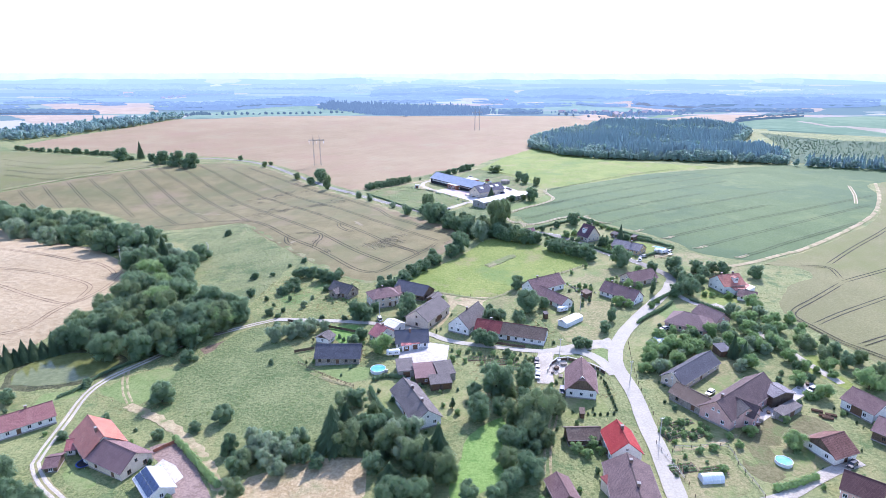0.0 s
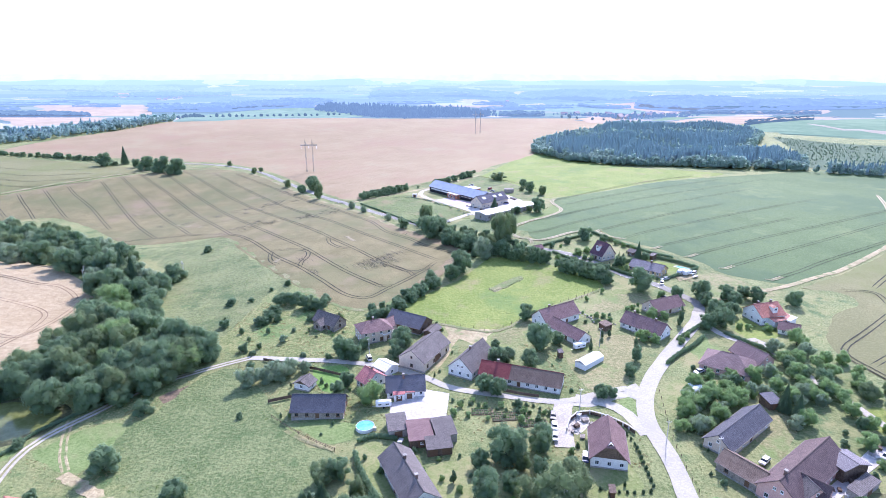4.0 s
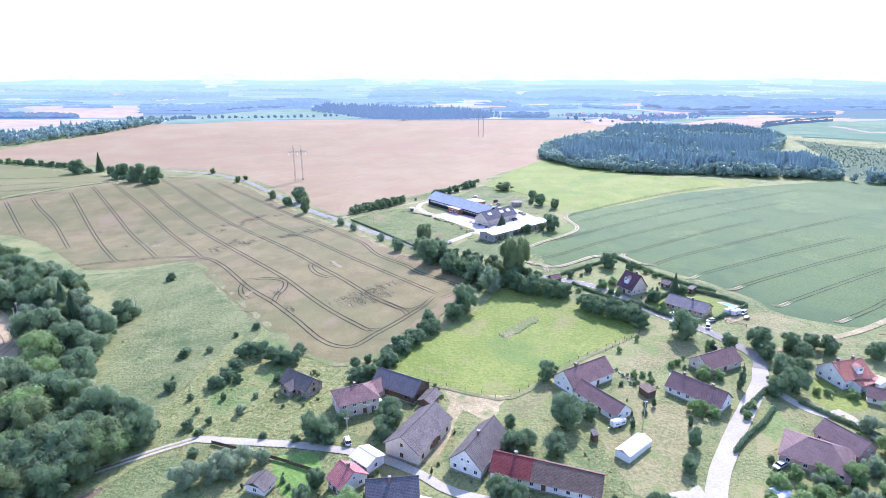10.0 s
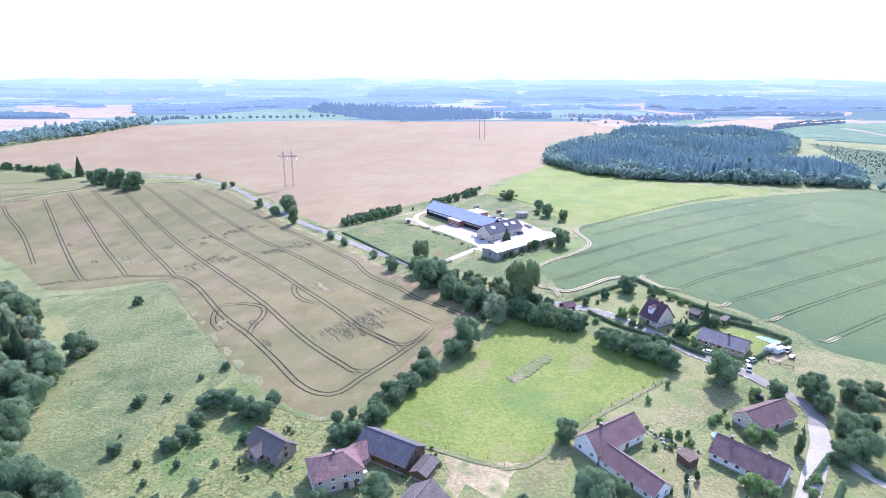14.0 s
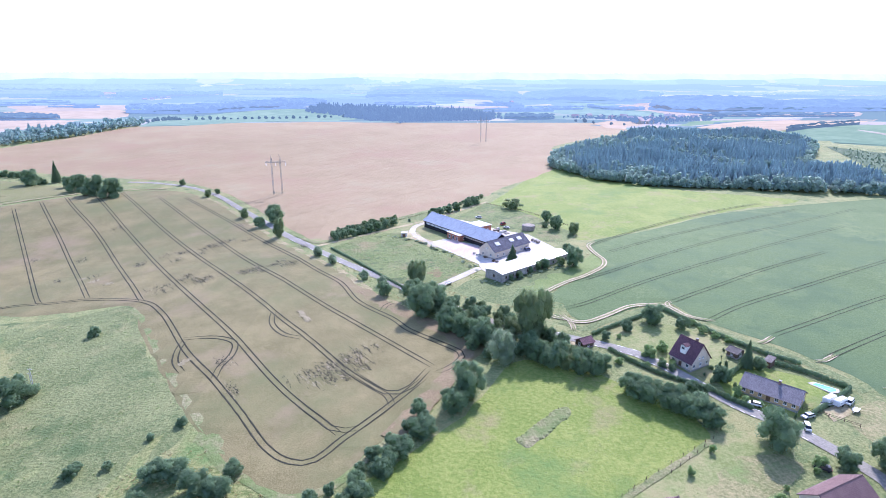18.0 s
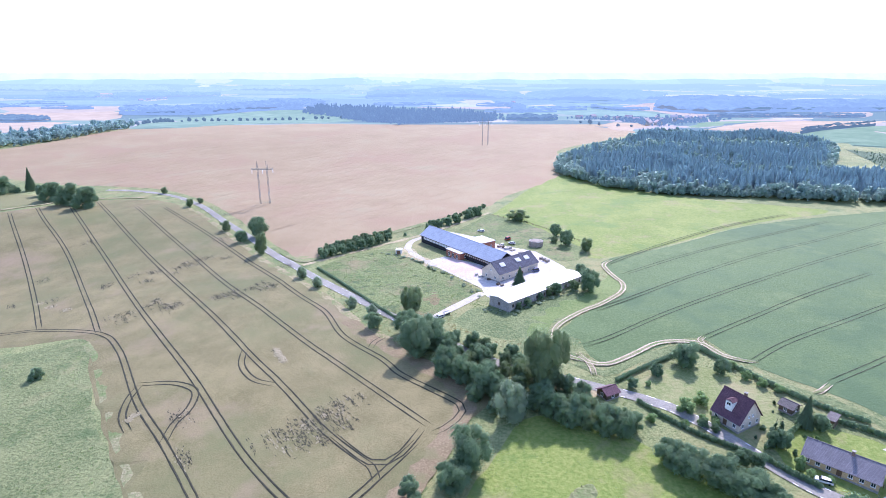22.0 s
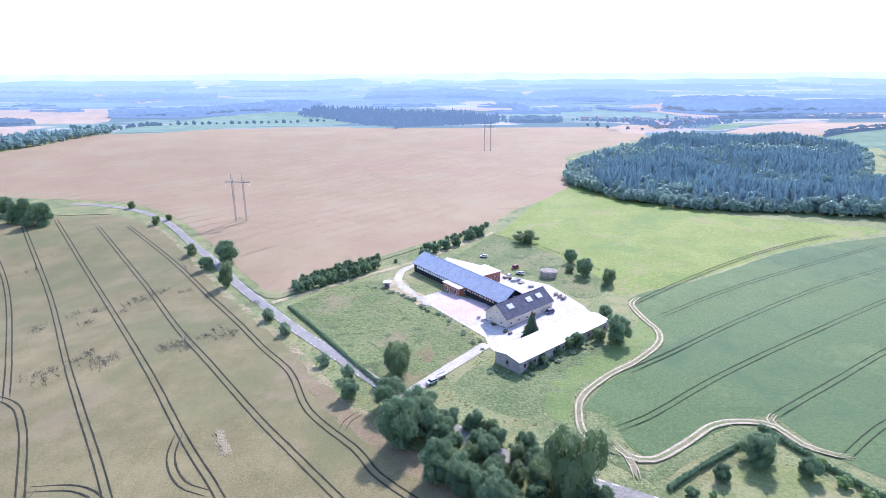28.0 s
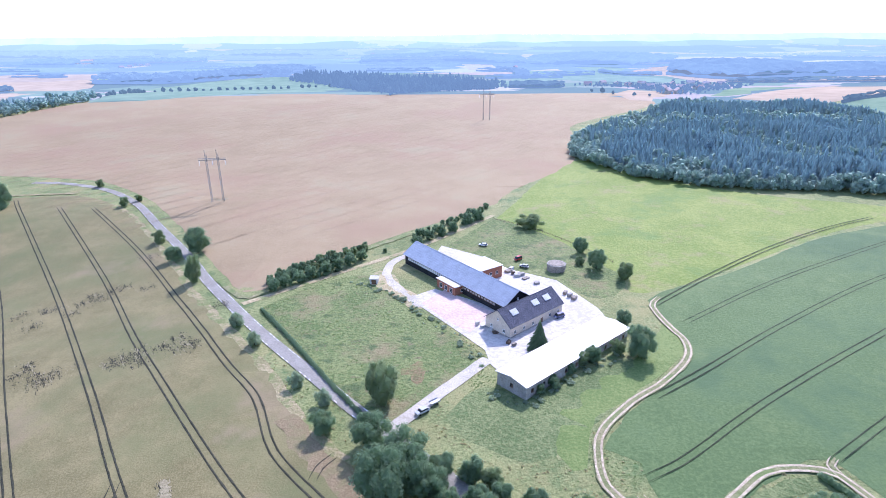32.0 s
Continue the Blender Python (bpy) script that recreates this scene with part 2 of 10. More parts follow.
def box(bm, x0, y0, z0, x1, y1, z1, m=None):
    vs = [bm.verts.new((x, y, z)) for z in (z0, z1) for x, y in ((x0, y0), (x1, y0), (x1, y1), (x0, y1))]
    for f in ((3, 2, 1, 0), (4, 5, 6, 7), (0, 1, 5, 4), (1, 2, 6, 5), (2, 3, 7, 6), (3, 0, 4, 7)):
        bm.faces.new([vs[i] for i in f])
    if m is not None:
        bmesh.ops.transform(bm, matrix=m, verts=vs)
    return vs


def boxed(*dims):
    bm = bmesh.new()
    box(bm, *dims)
    return bm


def smooth_line(pts, gap=4.0):
    """A Catmull-Rom line through the points, one point about every gap metres."""
    p = [Vector(a) for a in pts]
    p = [2 * p[0] - p[1]] + p + [2 * p[-1] - p[-2]]
    out = []
    for i in range(1, len(p) - 2):
        n = max(1, int((p[i + 1] - p[i]).length / gap))
        for k in range(n):
            t = k / n
            out.append(0.5 * (2 * p[i] + (p[i + 1] - p[i - 1]) * t + (2 * p[i - 1] - 5 * p[i] + 4 * p[i + 1] - p[i + 2]) * t * t
                              + (3 * p[i] - p[i - 1] - 3 * p[i + 1] + p[i + 2]) * t ** 3))
    out.append(p[-2])
    return out


def ribbon(pts, width, lift, gap=4.0, shift=0.0, rough_edge=0.0, seed=0, taper=0):
    """Vertices and faces of a strip that follows the land."""
    rnd = random.Random(seed)
    line = smooth_line(pts, gap)
    vs, fs = [], []
    for i, a in enumerate(line):
        d = (line[min(i + 1, len(line) - 1)] - line[max(i - 1, 0)]).normalized()
        nrm = Vector((-d.y, d.x))
        for k, s in enumerate((-0.5, 0.0, 0.5)):
            w = width * s * (1 + rough_edge * rnd.uniform(-1, 1)) * (min(1.0, 0.15 + min(i, len(line) - 1 - i) / taper) if taper else 1.0) + shift
            q = a + nrm * w
            vs.append((q.x, q.y, ground_z(q.x, q.y) + lift + (0.04 if k == 1 else 0)))
        if i:
            j = 3 * i
            fs += [(j - 3, j - 2, j + 1, j), (j - 2, j - 1, j + 2, j + 1)]
    fs = [tuple(reversed(f)) for f in fs]
    return vs, fs


COVERED = []  # outlines of plots and roads, with their boxes and names
FOOTPRINTS = []


def cover(name, poly):
    xs, ys = [p[0] for p in poly], [p[1] for p in poly]
    COVERED.append((min(xs), min(ys), max(xs), max(ys), poly, name))


def within(poly, x, y):
    c = False
    j = len(poly) - 1
    for i in range(len(poly)):
        (x1, y1), (x2, y2) = poly[j][:2], poly[i][:2]
        if (y1 > y) != (y2 > y) and x < (x2 - x1) * (y - y1) / (y2 - y1) + x1:
            c = not c
        j = i
    return c


def strip_thing(name, pts, width, lift, mat, label, category, kind="structure", **kw):
    vs, fs = ribbon(pts, width, lift, **kw)
    for i in range(0, len(vs) - 3, 3):
        cover(name, [vs[i][:2], vs[i + 2][:2], vs[i + 5][:2], vs[i + 3][:2]])
    return tagged(new(name, mesh_of(name, vs, fs, mat)), label, category, kind=kind)


def sheet(name, outline, lift, mat, label, category, gap=20.0, kind="structure", curve=True, skirt=0.0, parent=None):
    """A field or plot: its outline filled with a fine net that follows the land; skirt: its edge comes down to the land."""
    from mathutils.geometry import delaunay_2d_cdt
    ring = smooth_line(list(outline) + [outline[0]], min(gap * 0.5, 5.0))[:-1] if curve else [Vector(p) for p in outline]
    if curve:
        ring = [p + Vector((noise.noise(Vector((p.x * 0.17, p.y * 0.17, 3))), noise.noise(Vector((p.x * 0.17, p.y * 0.17, 9))))) * 1.3 for p in ring]
    n = len(ring)
    if parent is None and "backdrop" not in name:
        cover(name, [(p.x, p.y) for p in ring])
    inside = []
    xs, ys = [p.x for p in ring], [p.y for p in ring]
    x = math.floor(min(xs) / gap) * gap
    while x < max(xs):
        y = math.floor(min(ys) / gap) * gap
        while y < max(ys):
            inside.append(Vector((x + 0.3, y + 0.2)))
            y += gap
        x += gap
    res = delaunay_2d_cdt(ring + inside, [(i, (i + 1) % n) for i in range(n)], [list(range(n))], 1, 0.01)
    rim = {i for i, o in enumerate(res[3]) if any(k < n for k in o)} if skirt or (curve and lift < 0.2) else set()
    vs = [(v.x, v.y, ground_z(v.x, v.y) + ((0.05 if skirt else 0.02) if i in rim else lift)) for i, v in enumerate(res[0])]
    fs = [tuple(f) for f in res[2]]
    if fs:
        a, b, c = (Vector(vs[i]) for i in fs[0][:3])
        if (b - a).cross(c - a).z < 0:
            fs = [tuple(reversed(f)) for f in fs]
    ob = new(name, mesh_of(name, vs, fs, mat))
    if parent is not None:
        ob.parent = parent
        return ob
    return tagged(ob, label, category, kind=kind)


# ---- the land: one sheet to the horizon ----
def spread(edges):
    out = []
    for a, b, s in edges:
        v = a
        while v < b - 1e-6:
            out.append(v)
            v += s
    out.append(edges[-1][1])
    return out


gx = spread([(-4600, -1600, 300), (-1600, -700, 60), (-700, -260, 20), (-260, -60, 10), (-60, 900, 20), (900, 1800, 60), (1800, 4600, 280)])
gy = spread([(-600, -30, 30), (-30, 1560, 15), (1560, 2600, 80), (2600, 4900, 230)])
gv = [(x, y, ground_z(x, y)) for y in gy for x in gx]
gf = [(j * len(gx) + i, j * len(gx) + i + 1, (j + 1) * len(gx) + i + 1, (j + 1) * len(gx) + i)
      for j in range(len(gy) - 1) for i in range(len(gx) - 1)]
tagged(new("ground", mesh_of("ground", gv, gf, GRASS, True)), "rough green meadow land reaching to the horizon", "ground", kind="structure")

SANDY = surface("sandy_ground", (0.31, 0.25, 0.135), (0.5, 0.41, 0.25), fine=0.8, broad=0.12, bump=0.6, patch=[((0.18, 0.22, 0.08), 0.2, 0.5, 0.62)], **G)
VERGE = surface("dry_verge", (0.22, 0.2, 0.09), (0.38, 0.31, 0.18), fine=0.9, broad=0.1, bump=0.8, patch=[((0.17, 0.2, 0.07), 0.12, 0.48, 0.6)], **G)
LAWN_GREEN = surface("green_lawn", (0.13, 0.195, 0.055), (0.215, 0.275, 0.098), fine=1.0, broad=0.06, bump=0.6, patch=[((0.24, 0.26, 0.11), 0.08, 0.52, 0.68)], **G)

# ---- fields ----
sheet("field_wheat", [(-130.1, 385.3), (-107.3, 353.8), (-88.9, 328.4), (-73, 308.5), (-52.9, 288.8), (-36.6, 280.9), (-25.3, 288.8), (-16.6, 302.2), (-2.2, 320.7), (8.1, 344.4), (12.7, 348.7), (16.6, 353.2), (18.4, 358.2), (14.4, 366.1), (-19.5, 400.9), (-33.4, 416.2), (-47.4, 438.2), (-72.2, 470.8), (-100.1, 505.7), (-137.1, 558.5), (-186.9, 621.5), (-216.9, 648.4), (-242.4, 662.4), (-266, 662), (-293, 656), (-325, 631), (-376, 590), (-426, 547), (-449, 516), (-466.2, 493.6), (-444, 468.2), (-337.8, 499.8), (-306.4, 491.6), (-267.9, 464.4), (-216.4, 417.5), (-182.2, 413.8), (-151.4, 416.1)], 0.32, WHEAT,
      "grey-green ripening wheat field with tractor lines", "wheat field", skirt=0.3, gap=10)
sheet("field_ripe", [(-580.1, 780.4), (-514.5, 767.6), (-430, 750.6), (-366.2, 725.3), (-343.6, 721.9), (-296.2, 715.2), (-255, 704.6), (-228.1, 686.9), (-193.5, 655.8), (-149.3, 601.7), (-110.4, 547.9), (-92.4, 522.5), (-78, 503.4), (-70.3, 505.1), (-60.7, 524.6), (-48.5, 539.2), (-33.3, 552.9), (-10.4, 576), (10.3, 592.7), (29.2, 613), (39.1, 618.9), (53.9, 650.3), (109.1, 726.8), (133.1, 837.7), (150, 900), (260, 1010), (330, 1120), (380, 1240), (-100, 1250), (-450, 1240), (-502.6, 1075.8), (-520.9, 970.4), (-552.7, 896.4), (-578.8, 830.4)], 0.35, RIPE,
      "broad ripe pinkish wheat field rising to a crest", "wheat field", skirt=0.3)
sheet("field_pale", [(-345.8, 431.9), (-265.6, 377.4), (-202.1, 334), (-181.5, 313.8), (-171, 285.2), (-164.1, 241.8), (-167.9, 220), (-173.2, 201.1), (-197.3, 179.6), (-327, 299.8), (-413.5, 449.2)], 0.3, PALE,
      "pale ripe wheat field beside a belt of trees", "wheat field", skirt=0.3, gap=10)
sheet("field_olive_west", [(-713.5, 779.9), (-580.3, 754.4), (-463.6, 721), (-365, 684), (-300, 668), (-331, 645), (-382, 600), (-431, 558), (-455, 530), (-486.9, 517.6)], 0.3, OLIVE,
      "olive green field beyond the wheat", "field", skirt=0.3)
sheet("field_crop", [(48.6, 401.7), (56.2, 395.7), (56.7, 383.3), (61.1, 377.5), (66.6, 377.9), (90.9, 392.5), (102.9, 395.4), (112.3, 375.6), (129.3, 357.8), (141.3, 341.3), (146.6, 330.4), (150.5, 318.7), (179.4, 305.7), (215.2, 325.7), (266.9, 362.7), (311.5, 401.9), (353, 455.2), (384.9, 503.9), (479.5, 522.8), (517.8, 567), (450.2, 576.4), (393.7, 603.7), (320.6, 589.8), (206.9, 554.5), (133.8, 510.3), (94.3, 490.3), (86.4, 478.9), (88.7, 449.4), (81.2, 436.8), (58.7, 414.7)], 0.3, CROP,
      "blue-green young crop field with tractor lines", "crop field", skirt=0.28)
sheet("meadow_far", [(37.9, 592.2), (109, 731.3), (152.8, 672.1), (204.1, 627.7), (257.4, 602.9), (274.8, 587), (209.3, 558.6), (135.5, 514.2), (97.7, 492.9), (83.2, 492.3), (83.5, 509.9), (61.8, 560.3)], 0.15, MEADOW,
      "bright green mown meadow before the wood", "meadow")
sheet("field_olive_east", [(178.3, 300.5), (210.7, 318.1), (259.3, 351.3), (310.8, 394.6), (407.4, 517.2), (476.8, 491.2), (183.4, 141), (167.4, 174), (164.1, 188.5), (160.9, 204.8), (156.8, 220), (154.4, 234.3), (159.4, 250), (176.9, 271), (195.3, 282.3), (195.1, 294.4)], 0.3, OLIVE,
      "olive ripening field with curved tractor lines", "wheat field", skirt=0.28)
sheet("meadow_paddock", [(-18.4, 286.5), (-1.5, 303.5), (12.6, 320.6), (32.3, 348.8), (61.8, 333.8), (81.7, 303.9), (48.3, 280.3), (24.9, 258.9), (13.9, 259.6), (-4.3, 267.4), (-17.5, 275.3)], 0.12, MEADOW,
      "bright mown paddock between hedges", "meadow", gap=12)
sheet("lawn_orchard", [(24.8, 257.8), (47.9, 278.5), (82.3, 302.8), (101.4, 303.4), (98.2, 289.4), (74.2, 272), (58.4, 268.1), (34.4, 249.7), (21.3, 235.4), (12.9, 243.4), (14.5, 253.6)], 0.08, LAWN,
      "mown grass plot behind the houses", "lawn", gap=12)

LUSH = surface("tall_meadow", (0.102, 0.146, 0.05), (0.215, 0.246, 0.1), fine=0.9, broad=0.05, bump=1.0,
               patch=[((0.22, 0.24, 0.1), 0.05, 0.57, 0.72), ((0.085, 0.14, 0.045), 0.15, 0.55, 0.68)], **G)
sheet("meadow_valley", [(-98.7, 199.9), (-88.4, 224.8), (-76.5, 230.2), (-53.3, 199.6), (-40.1, 182.3), (-30.2, 177.2), (-33.5, 161.3), (-35.2, 146.9), (-47.5, 144.9), (-60.1, 152.6), (-70.3, 156.3), (-84.7, 164.5), (-107.0, 183.8), (-112.7, 192.3)], 0.07, LUSH, "tall lush green meadow beside the lane", "meadow", gap=10)
sheet("meadow_hollow", [(-216.5, 408.8), (-176.3, 406.6), (-147.7, 414.2), (-111.7, 357.0), (-76.9, 310.7), (-89.1, 282.0), (-92.9, 248.6), (-108.0, 253.4), (-124.4, 263.6), (-145.8, 304.6), (-157.1, 341.5), (-189.3, 382.4)], 0.07, surface("hollow_meadow", (0.116, 0.15, 0.053), (0.226, 0.246, 0.103), fine=0.9, broad=0.04, bump=1.0, patch=[((0.26, 0.25, 0.115), 0.07, 0.55, 0.7), ((0.088, 0.135, 0.047), 0.05, 0.52, 0.66)], **G), "lush green meadow in the hollow below the trees", "meadow", gap=10)

sheet("lawn_pool_garden", [(-52.5, 190.4), (-47.4, 194.3), (-31.5, 194.6), (-25.8, 190.1), (-28.0, 185.6), (-32.5, 183.2), (-38.3, 186.0), (-45.4, 191.5)], 0.1, LAWN_GREEN, "mown lawn beside the barn and the pool", "lawn", gap=6)
sheet("lawn_cottage", [(-26.4, 178.5), (-20.9, 183.5), (-16.4, 179.1), (-10.7, 162.1), (-7.3, 154.3), (-10.3, 156.2), (-16.8, 162.4), (-23.1, 168.6)], 0.1, LAWN, "worn lawn beside the long cottage", "lawn", gap=6)
sheet("lawn_cottage_yard", [(-7.3, 169.5), (1.7, 173.4), (11.0, 176.7), (17.5, 175.2), (11.7, 167.3), (8.9, 161.1), (3.9, 157.0), (0.6, 159.9)], 0.1, LAWN, "mown lawn behind the yard sheds", "lawn", gap=6)
sheet("lawn_crossing", [(59.6, 203.8), (64.5, 206.1), (64.8, 200.8), (62.5, 192.1), (60.4, 197.0)], 0.1, LAWN_GREEN, "grass island between the lanes", "lawn", gap=6)

sheet("lawn_dry_middle", [(66.2, 277.5), (77.0, 289.7), (86.8, 295.3), (95.5, 297.2), (101.6, 291.0), (94.1, 284.1), (82.1, 277.3), (72.0, 271.8), (65.0, 269.1)], 0.14, DRYGRASS, "sun-dried middle of the mown plot", "lawn", gap=6)
sheet("lawn_dry_corner", [(19.8, 251.5), (29.7, 260.1), (39.7, 269.4), (42.2, 265.5), (37.6, 255.7), (33.4, 247.0), (27.1, 244.6), (19.8, 244.7)], 0.14, DRYGRASS, "sun-dried grass corner by the old barns", "lawn", gap=6)

sheet("lawn_greenhouse", [(66.6, 141.1), (74.8, 140.2), (82.7, 139.7), (82.8, 133.2), (81.4, 124.5), (64.1, 124.1)], 0.11, DRYGRASS, "mown vegetable garden round the greenhouse", "lawn", gap=5)
sheet("lawn_garden_beds", [(70.1, 154.8), (79.2, 156.8), (86.8, 153.8), (86.4, 148.2), (76.5, 144.3), (69.3, 144.9)], 0.11, LAWN, "small lawn between the vegetable beds", "lawn", gap=5)
sheet("path_garden_strip", [(67.9, 142.6), (76.0, 143.0), (84.3, 144.7), (90.4, 150.1), (88.1, 150.9), (81.6, 147.4), (74.5, 145.4), (68.7, 144.6)], 0.11, SANDY, "dry worn strip between two gardens", "path", gap=5)
sheet("lawn_east_dry", [(89.6, 148.4), (98.8, 155.2), (113.5, 160.4), (120.8, 155.5), (119.6, 147.6), (107.1, 146.5), (101, 144), (99.5, 137), (92.6, 129.9), (86.2, 129.4), (85.6, 136.6)], 0.12, surface("parched_grass", (0.13, 0.122, 0.05), (0.205, 0.185, 0.088), fine=1.0, broad=0.08, bump=0.7, patch=[((0.14, 0.175, 0.06), 0.09, 0.5, 0.62)], **G), "parched brownish lawn behind the pink house", "lawn", gap=5)
sheet("lawn_lane_shed", [(-109.5, 137.1), (-109.1, 143.8), (-104.1, 141.0), (-96.4, 132.4), (-99.4, 129.7)], 0.11, LAWN_GREEN, "bright lawn plot beside the lane shed", "lawn", gap=5)
sheet("lawn_bungalow_green", [(94.4, 232.7), (107.5, 250.7), (108.9, 244.3), (109.8, 236.8), (98.5, 230.6), (95.7, 230.6)], 0.11, LAWN_GREEN, "trim green lawn behind the hedge", "lawn", gap=5)
sheet("lawn_crossroads", [(76.9, 211.6), (84.8, 216.1), (87.7, 213.7), (80.8, 204.3), (72.1, 200.1)], 0.11, LAWN, "garden lawn by the greenhouse", "lawn", gap=5)

# ---- roads and tracks ----
STRAW_CUT = surface("cut_straw", (0.35, 0.265, 0.14), (0.52, 0.41, 0.25), fine=1.0, broad=0.1, bump=0.8, patch=[((0.26, 0.25, 0.12), 0.08, 0.54, 0.68)], **G)

MAIN = [(61.6, 124.7), (62.1, 130.1), (63.5, 141.9), (64.1, 155.5), (65.7, 171.4), (65.4, 191.4), (68.5, 203.2), (75.0, 216.2), (86.6, 232.8), (101.5, 251.6), (111.8, 264.5), (116.6, 273.9), (119.7, 284.0), (109.2, 305), (96.8, 318.4), (86.6, 335.4), (79.4, 345.8), (68.1, 356), (20.3, 381.4), (6.2, 394.8), (-16, 417.6), (-32.8, 436.5), (-54, 460.7), (-74.8, 486.4), (-98.5, 518.1), (-124.7, 555.8), (-159.5, 599.4), (-194.9, 643.9), (-232.3, 678), (-272, 696.6), (-300, 700.7)]
open_road = [p for p in MAIN if p[1] > 268]
strip_thing("road_main", [(MAIN[0][0] - 5, 20)] + [p for p in MAIN if p[1] <= 268] + open_road[:1], 5.5, 0.2, ASPHALT, "worn pale asphalt village road", "road", rough_edge=0.04)
strip_thing("road_open", open_road, 4.8, 0.2, ASPHALT_NORTH, "grey asphalt country road", "road", rough_edge=0.03)
strip_thing("road_street", [(71.6, 209.1), (63.8, 210.7), (51.4, 206.6), (39.5, 203), (22.1, 206.7), (4.1, 212.2), (-6.5, 220.3), (-20.3, 228), (-40.8, 233.2), (-56.4, 235.4), (-74.8, 237.8)], 3.0, 0.16, ASPHALT, "narrow pale village lane", "road", rough_edge=0.06)
LANE = [(-74.8, 237.8), (-87.9, 231), (-105.6, 219.3), (-117.2, 203.8), (-125.7, 190.7), (-127.5, 180.2), (-124.7, 164.8), (-121.8, 149.6), (-119.8, 142.3), (-112, 133.9), (-101.2, 125.8)]
strip_thing("lane_verge", LANE, 3.4, 0.1, DRYGRASS, "grassy middle of the farm lane", "lane", rough_edge=0.2)
for s in (-0.85, 0.85):
    strip_thing("lane_wheel_track", LANE, 0.95, 0.17, GRAVEL, "pale worn wheel track of the lane", "lane", shift=s, rough_edge=0.15)
sheet("road_junction", [(43.0, 200.2), (47.4, 203.7), (54.6, 206.4), (62.2, 209.8), (68.5, 213.9), (69.4, 209.1), (66.6, 203.8), (63.6, 205.5), (59.5, 204.7), (54.6, 202.4), (50.3, 199.8)], 0.17, ASPHALT, "pale worn asphalt where the lanes meet", "road", gap=5)
strip_thing("road_link", [(45.5, 205.3), (54.8, 201.8), (60.2, 195.5), (62.8, 184.7)], 4.5, 0.14, ASPHALT, "short link lane round a grass island", "road")
strip_thing("drive_house", [(41.3, 203), (38.3, 192.9), (36.7, 179.1)], 6, 0.13, GRAVEL, "pale gravel drive with parked cars", "drive")
strip_thing("drive_farm", [(-8.1, 410), (-5, 413.5), (-1.4, 417.5), (8.3, 428.9), (21.9, 444.5)], 4.4, 0.15, GRAVEL, "pale gravel drive to the farm", "drive", rough_edge=0.08)
strip_thing("track_farm_north", [(-74.7, 492.1), (-69.4, 496.5), (-57, 507.1), (-34.5, 525.8), (-9.1, 546.8), (10, 567.3), (36.2, 597.5)], 3.2, 0.14, SANDY, "pale dirt track along the hedge", "track", rough_edge=0.08)
strip_thing("track_farm_loop", [(-7.3, 542.9), (-16.7, 531.1), (-17.5, 514.7), (-9.6, 499.1), (-1.2, 484.9)], 4, 0.15, GRAVEL, "rough dirt track round the barn's end", "track", rough_edge=0.15)
strip_thing("track_east", [(122.8, 290.5), (134, 288), (154.8, 296), (173.9, 303.4), (200.2, 317), (214.1, 323.8), (261.2, 356.9), (306.4, 394.7), (347.1, 444.7), (386.9, 503.9)], 2.8, 0.2, SANDY, "pale dirt track between fields", "track", rough_edge=0.12)
strip_thing("track_west", [(-447.5, 527.4), (-428.1, 553.5), (-379.0, 595.0), (-328.4, 639.0), (-296.7, 662.7), (-248.2, 670.1)], 4.2, 0.33, VERGE, "pale grassy track between two fields", "track", rough_edge=0.2)
strip_thing("lane_east", [(113.3, 265.3), (116.3, 253.9), (121.7, 245.2), (128.7, 247), (131.1, 225.7), (135.9, 200.3), (137.9, 189.5), (140.6, 177.8)], 3.2, 0.12, GRAVEL, "pale garden lane", "lane", rough_edge=0.1)
for side in (-0.8, 0.8):
    strip_thing("path_meadow", [(-122.7, 199.6), (-118.5, 189.6), (-113.9, 181.5), (-109.2, 175.3)], 0.75, 0.15, SANDY, "worn wheel track through mown grass", "path", shift=side, rough_edge=0.25, gap=3.0)
strip_thing("path_worn", [(-109, 173.8), (-101, 168.9), (-91.5, 163.2), (-82.8, 156), (-73.6, 146.6), (-65, 135.8), (-58, 126.5)], 3.4, 0.17, SANDY, "dry sandy strip worn across the meadow", "path", rough_edge=0.4, gap=1.6)
strip_thing("path_garden", [(-48.7, 190.9), (-41.8, 185.5), (-31.7, 180.6)], 2.2, 0.12, DRYGRASS, "pale garden path", "path")
for side in (-0.85, 0.85):
    strip_thing("drive_south", [(36.4, 160.4), (31.5, 144.9), (28.6, 128.3), (27, 120.1)], 0.75, 0.13, VERGE, "pale worn wheel track between gardens", "drive", shift=side, rough_edge=0.2, gap=3.0)
strip_thing("drive_east", [(79.4, 120.5), (89.7, 123.4), (99.4, 128.6), (109, 133.4), (118.7, 137)], 3.4, 0.12, GRAVEL, "pale concrete drive", "drive")
sheet("yard_village", [(-17, 203.6), (-5.1, 211.5), (2.9, 208.8), (1.6, 193.9), (-9, 193.1), (-16.6, 194.7)], 0.14, PAVING, "sunlit pale concrete yard", "yard", gap=8, curve=False)
sheet("yard_farm", [(-7.1, 492.9), (3.9, 500.8), (17.7, 490.0), (26.6, 481.8), (28.0, 510.5), (35.1, 520.5), (55.8, 505.4), (66.6, 478.6), (67.6, 471.1), (25.2, 436.5), (22.6, 441.5), (21.4, 450.3), (10.5, 466.9), (0.9, 481.2)], 0.14, PAVING, "sunlit pale concrete farmyard", "yard", gap=8, curve=False)
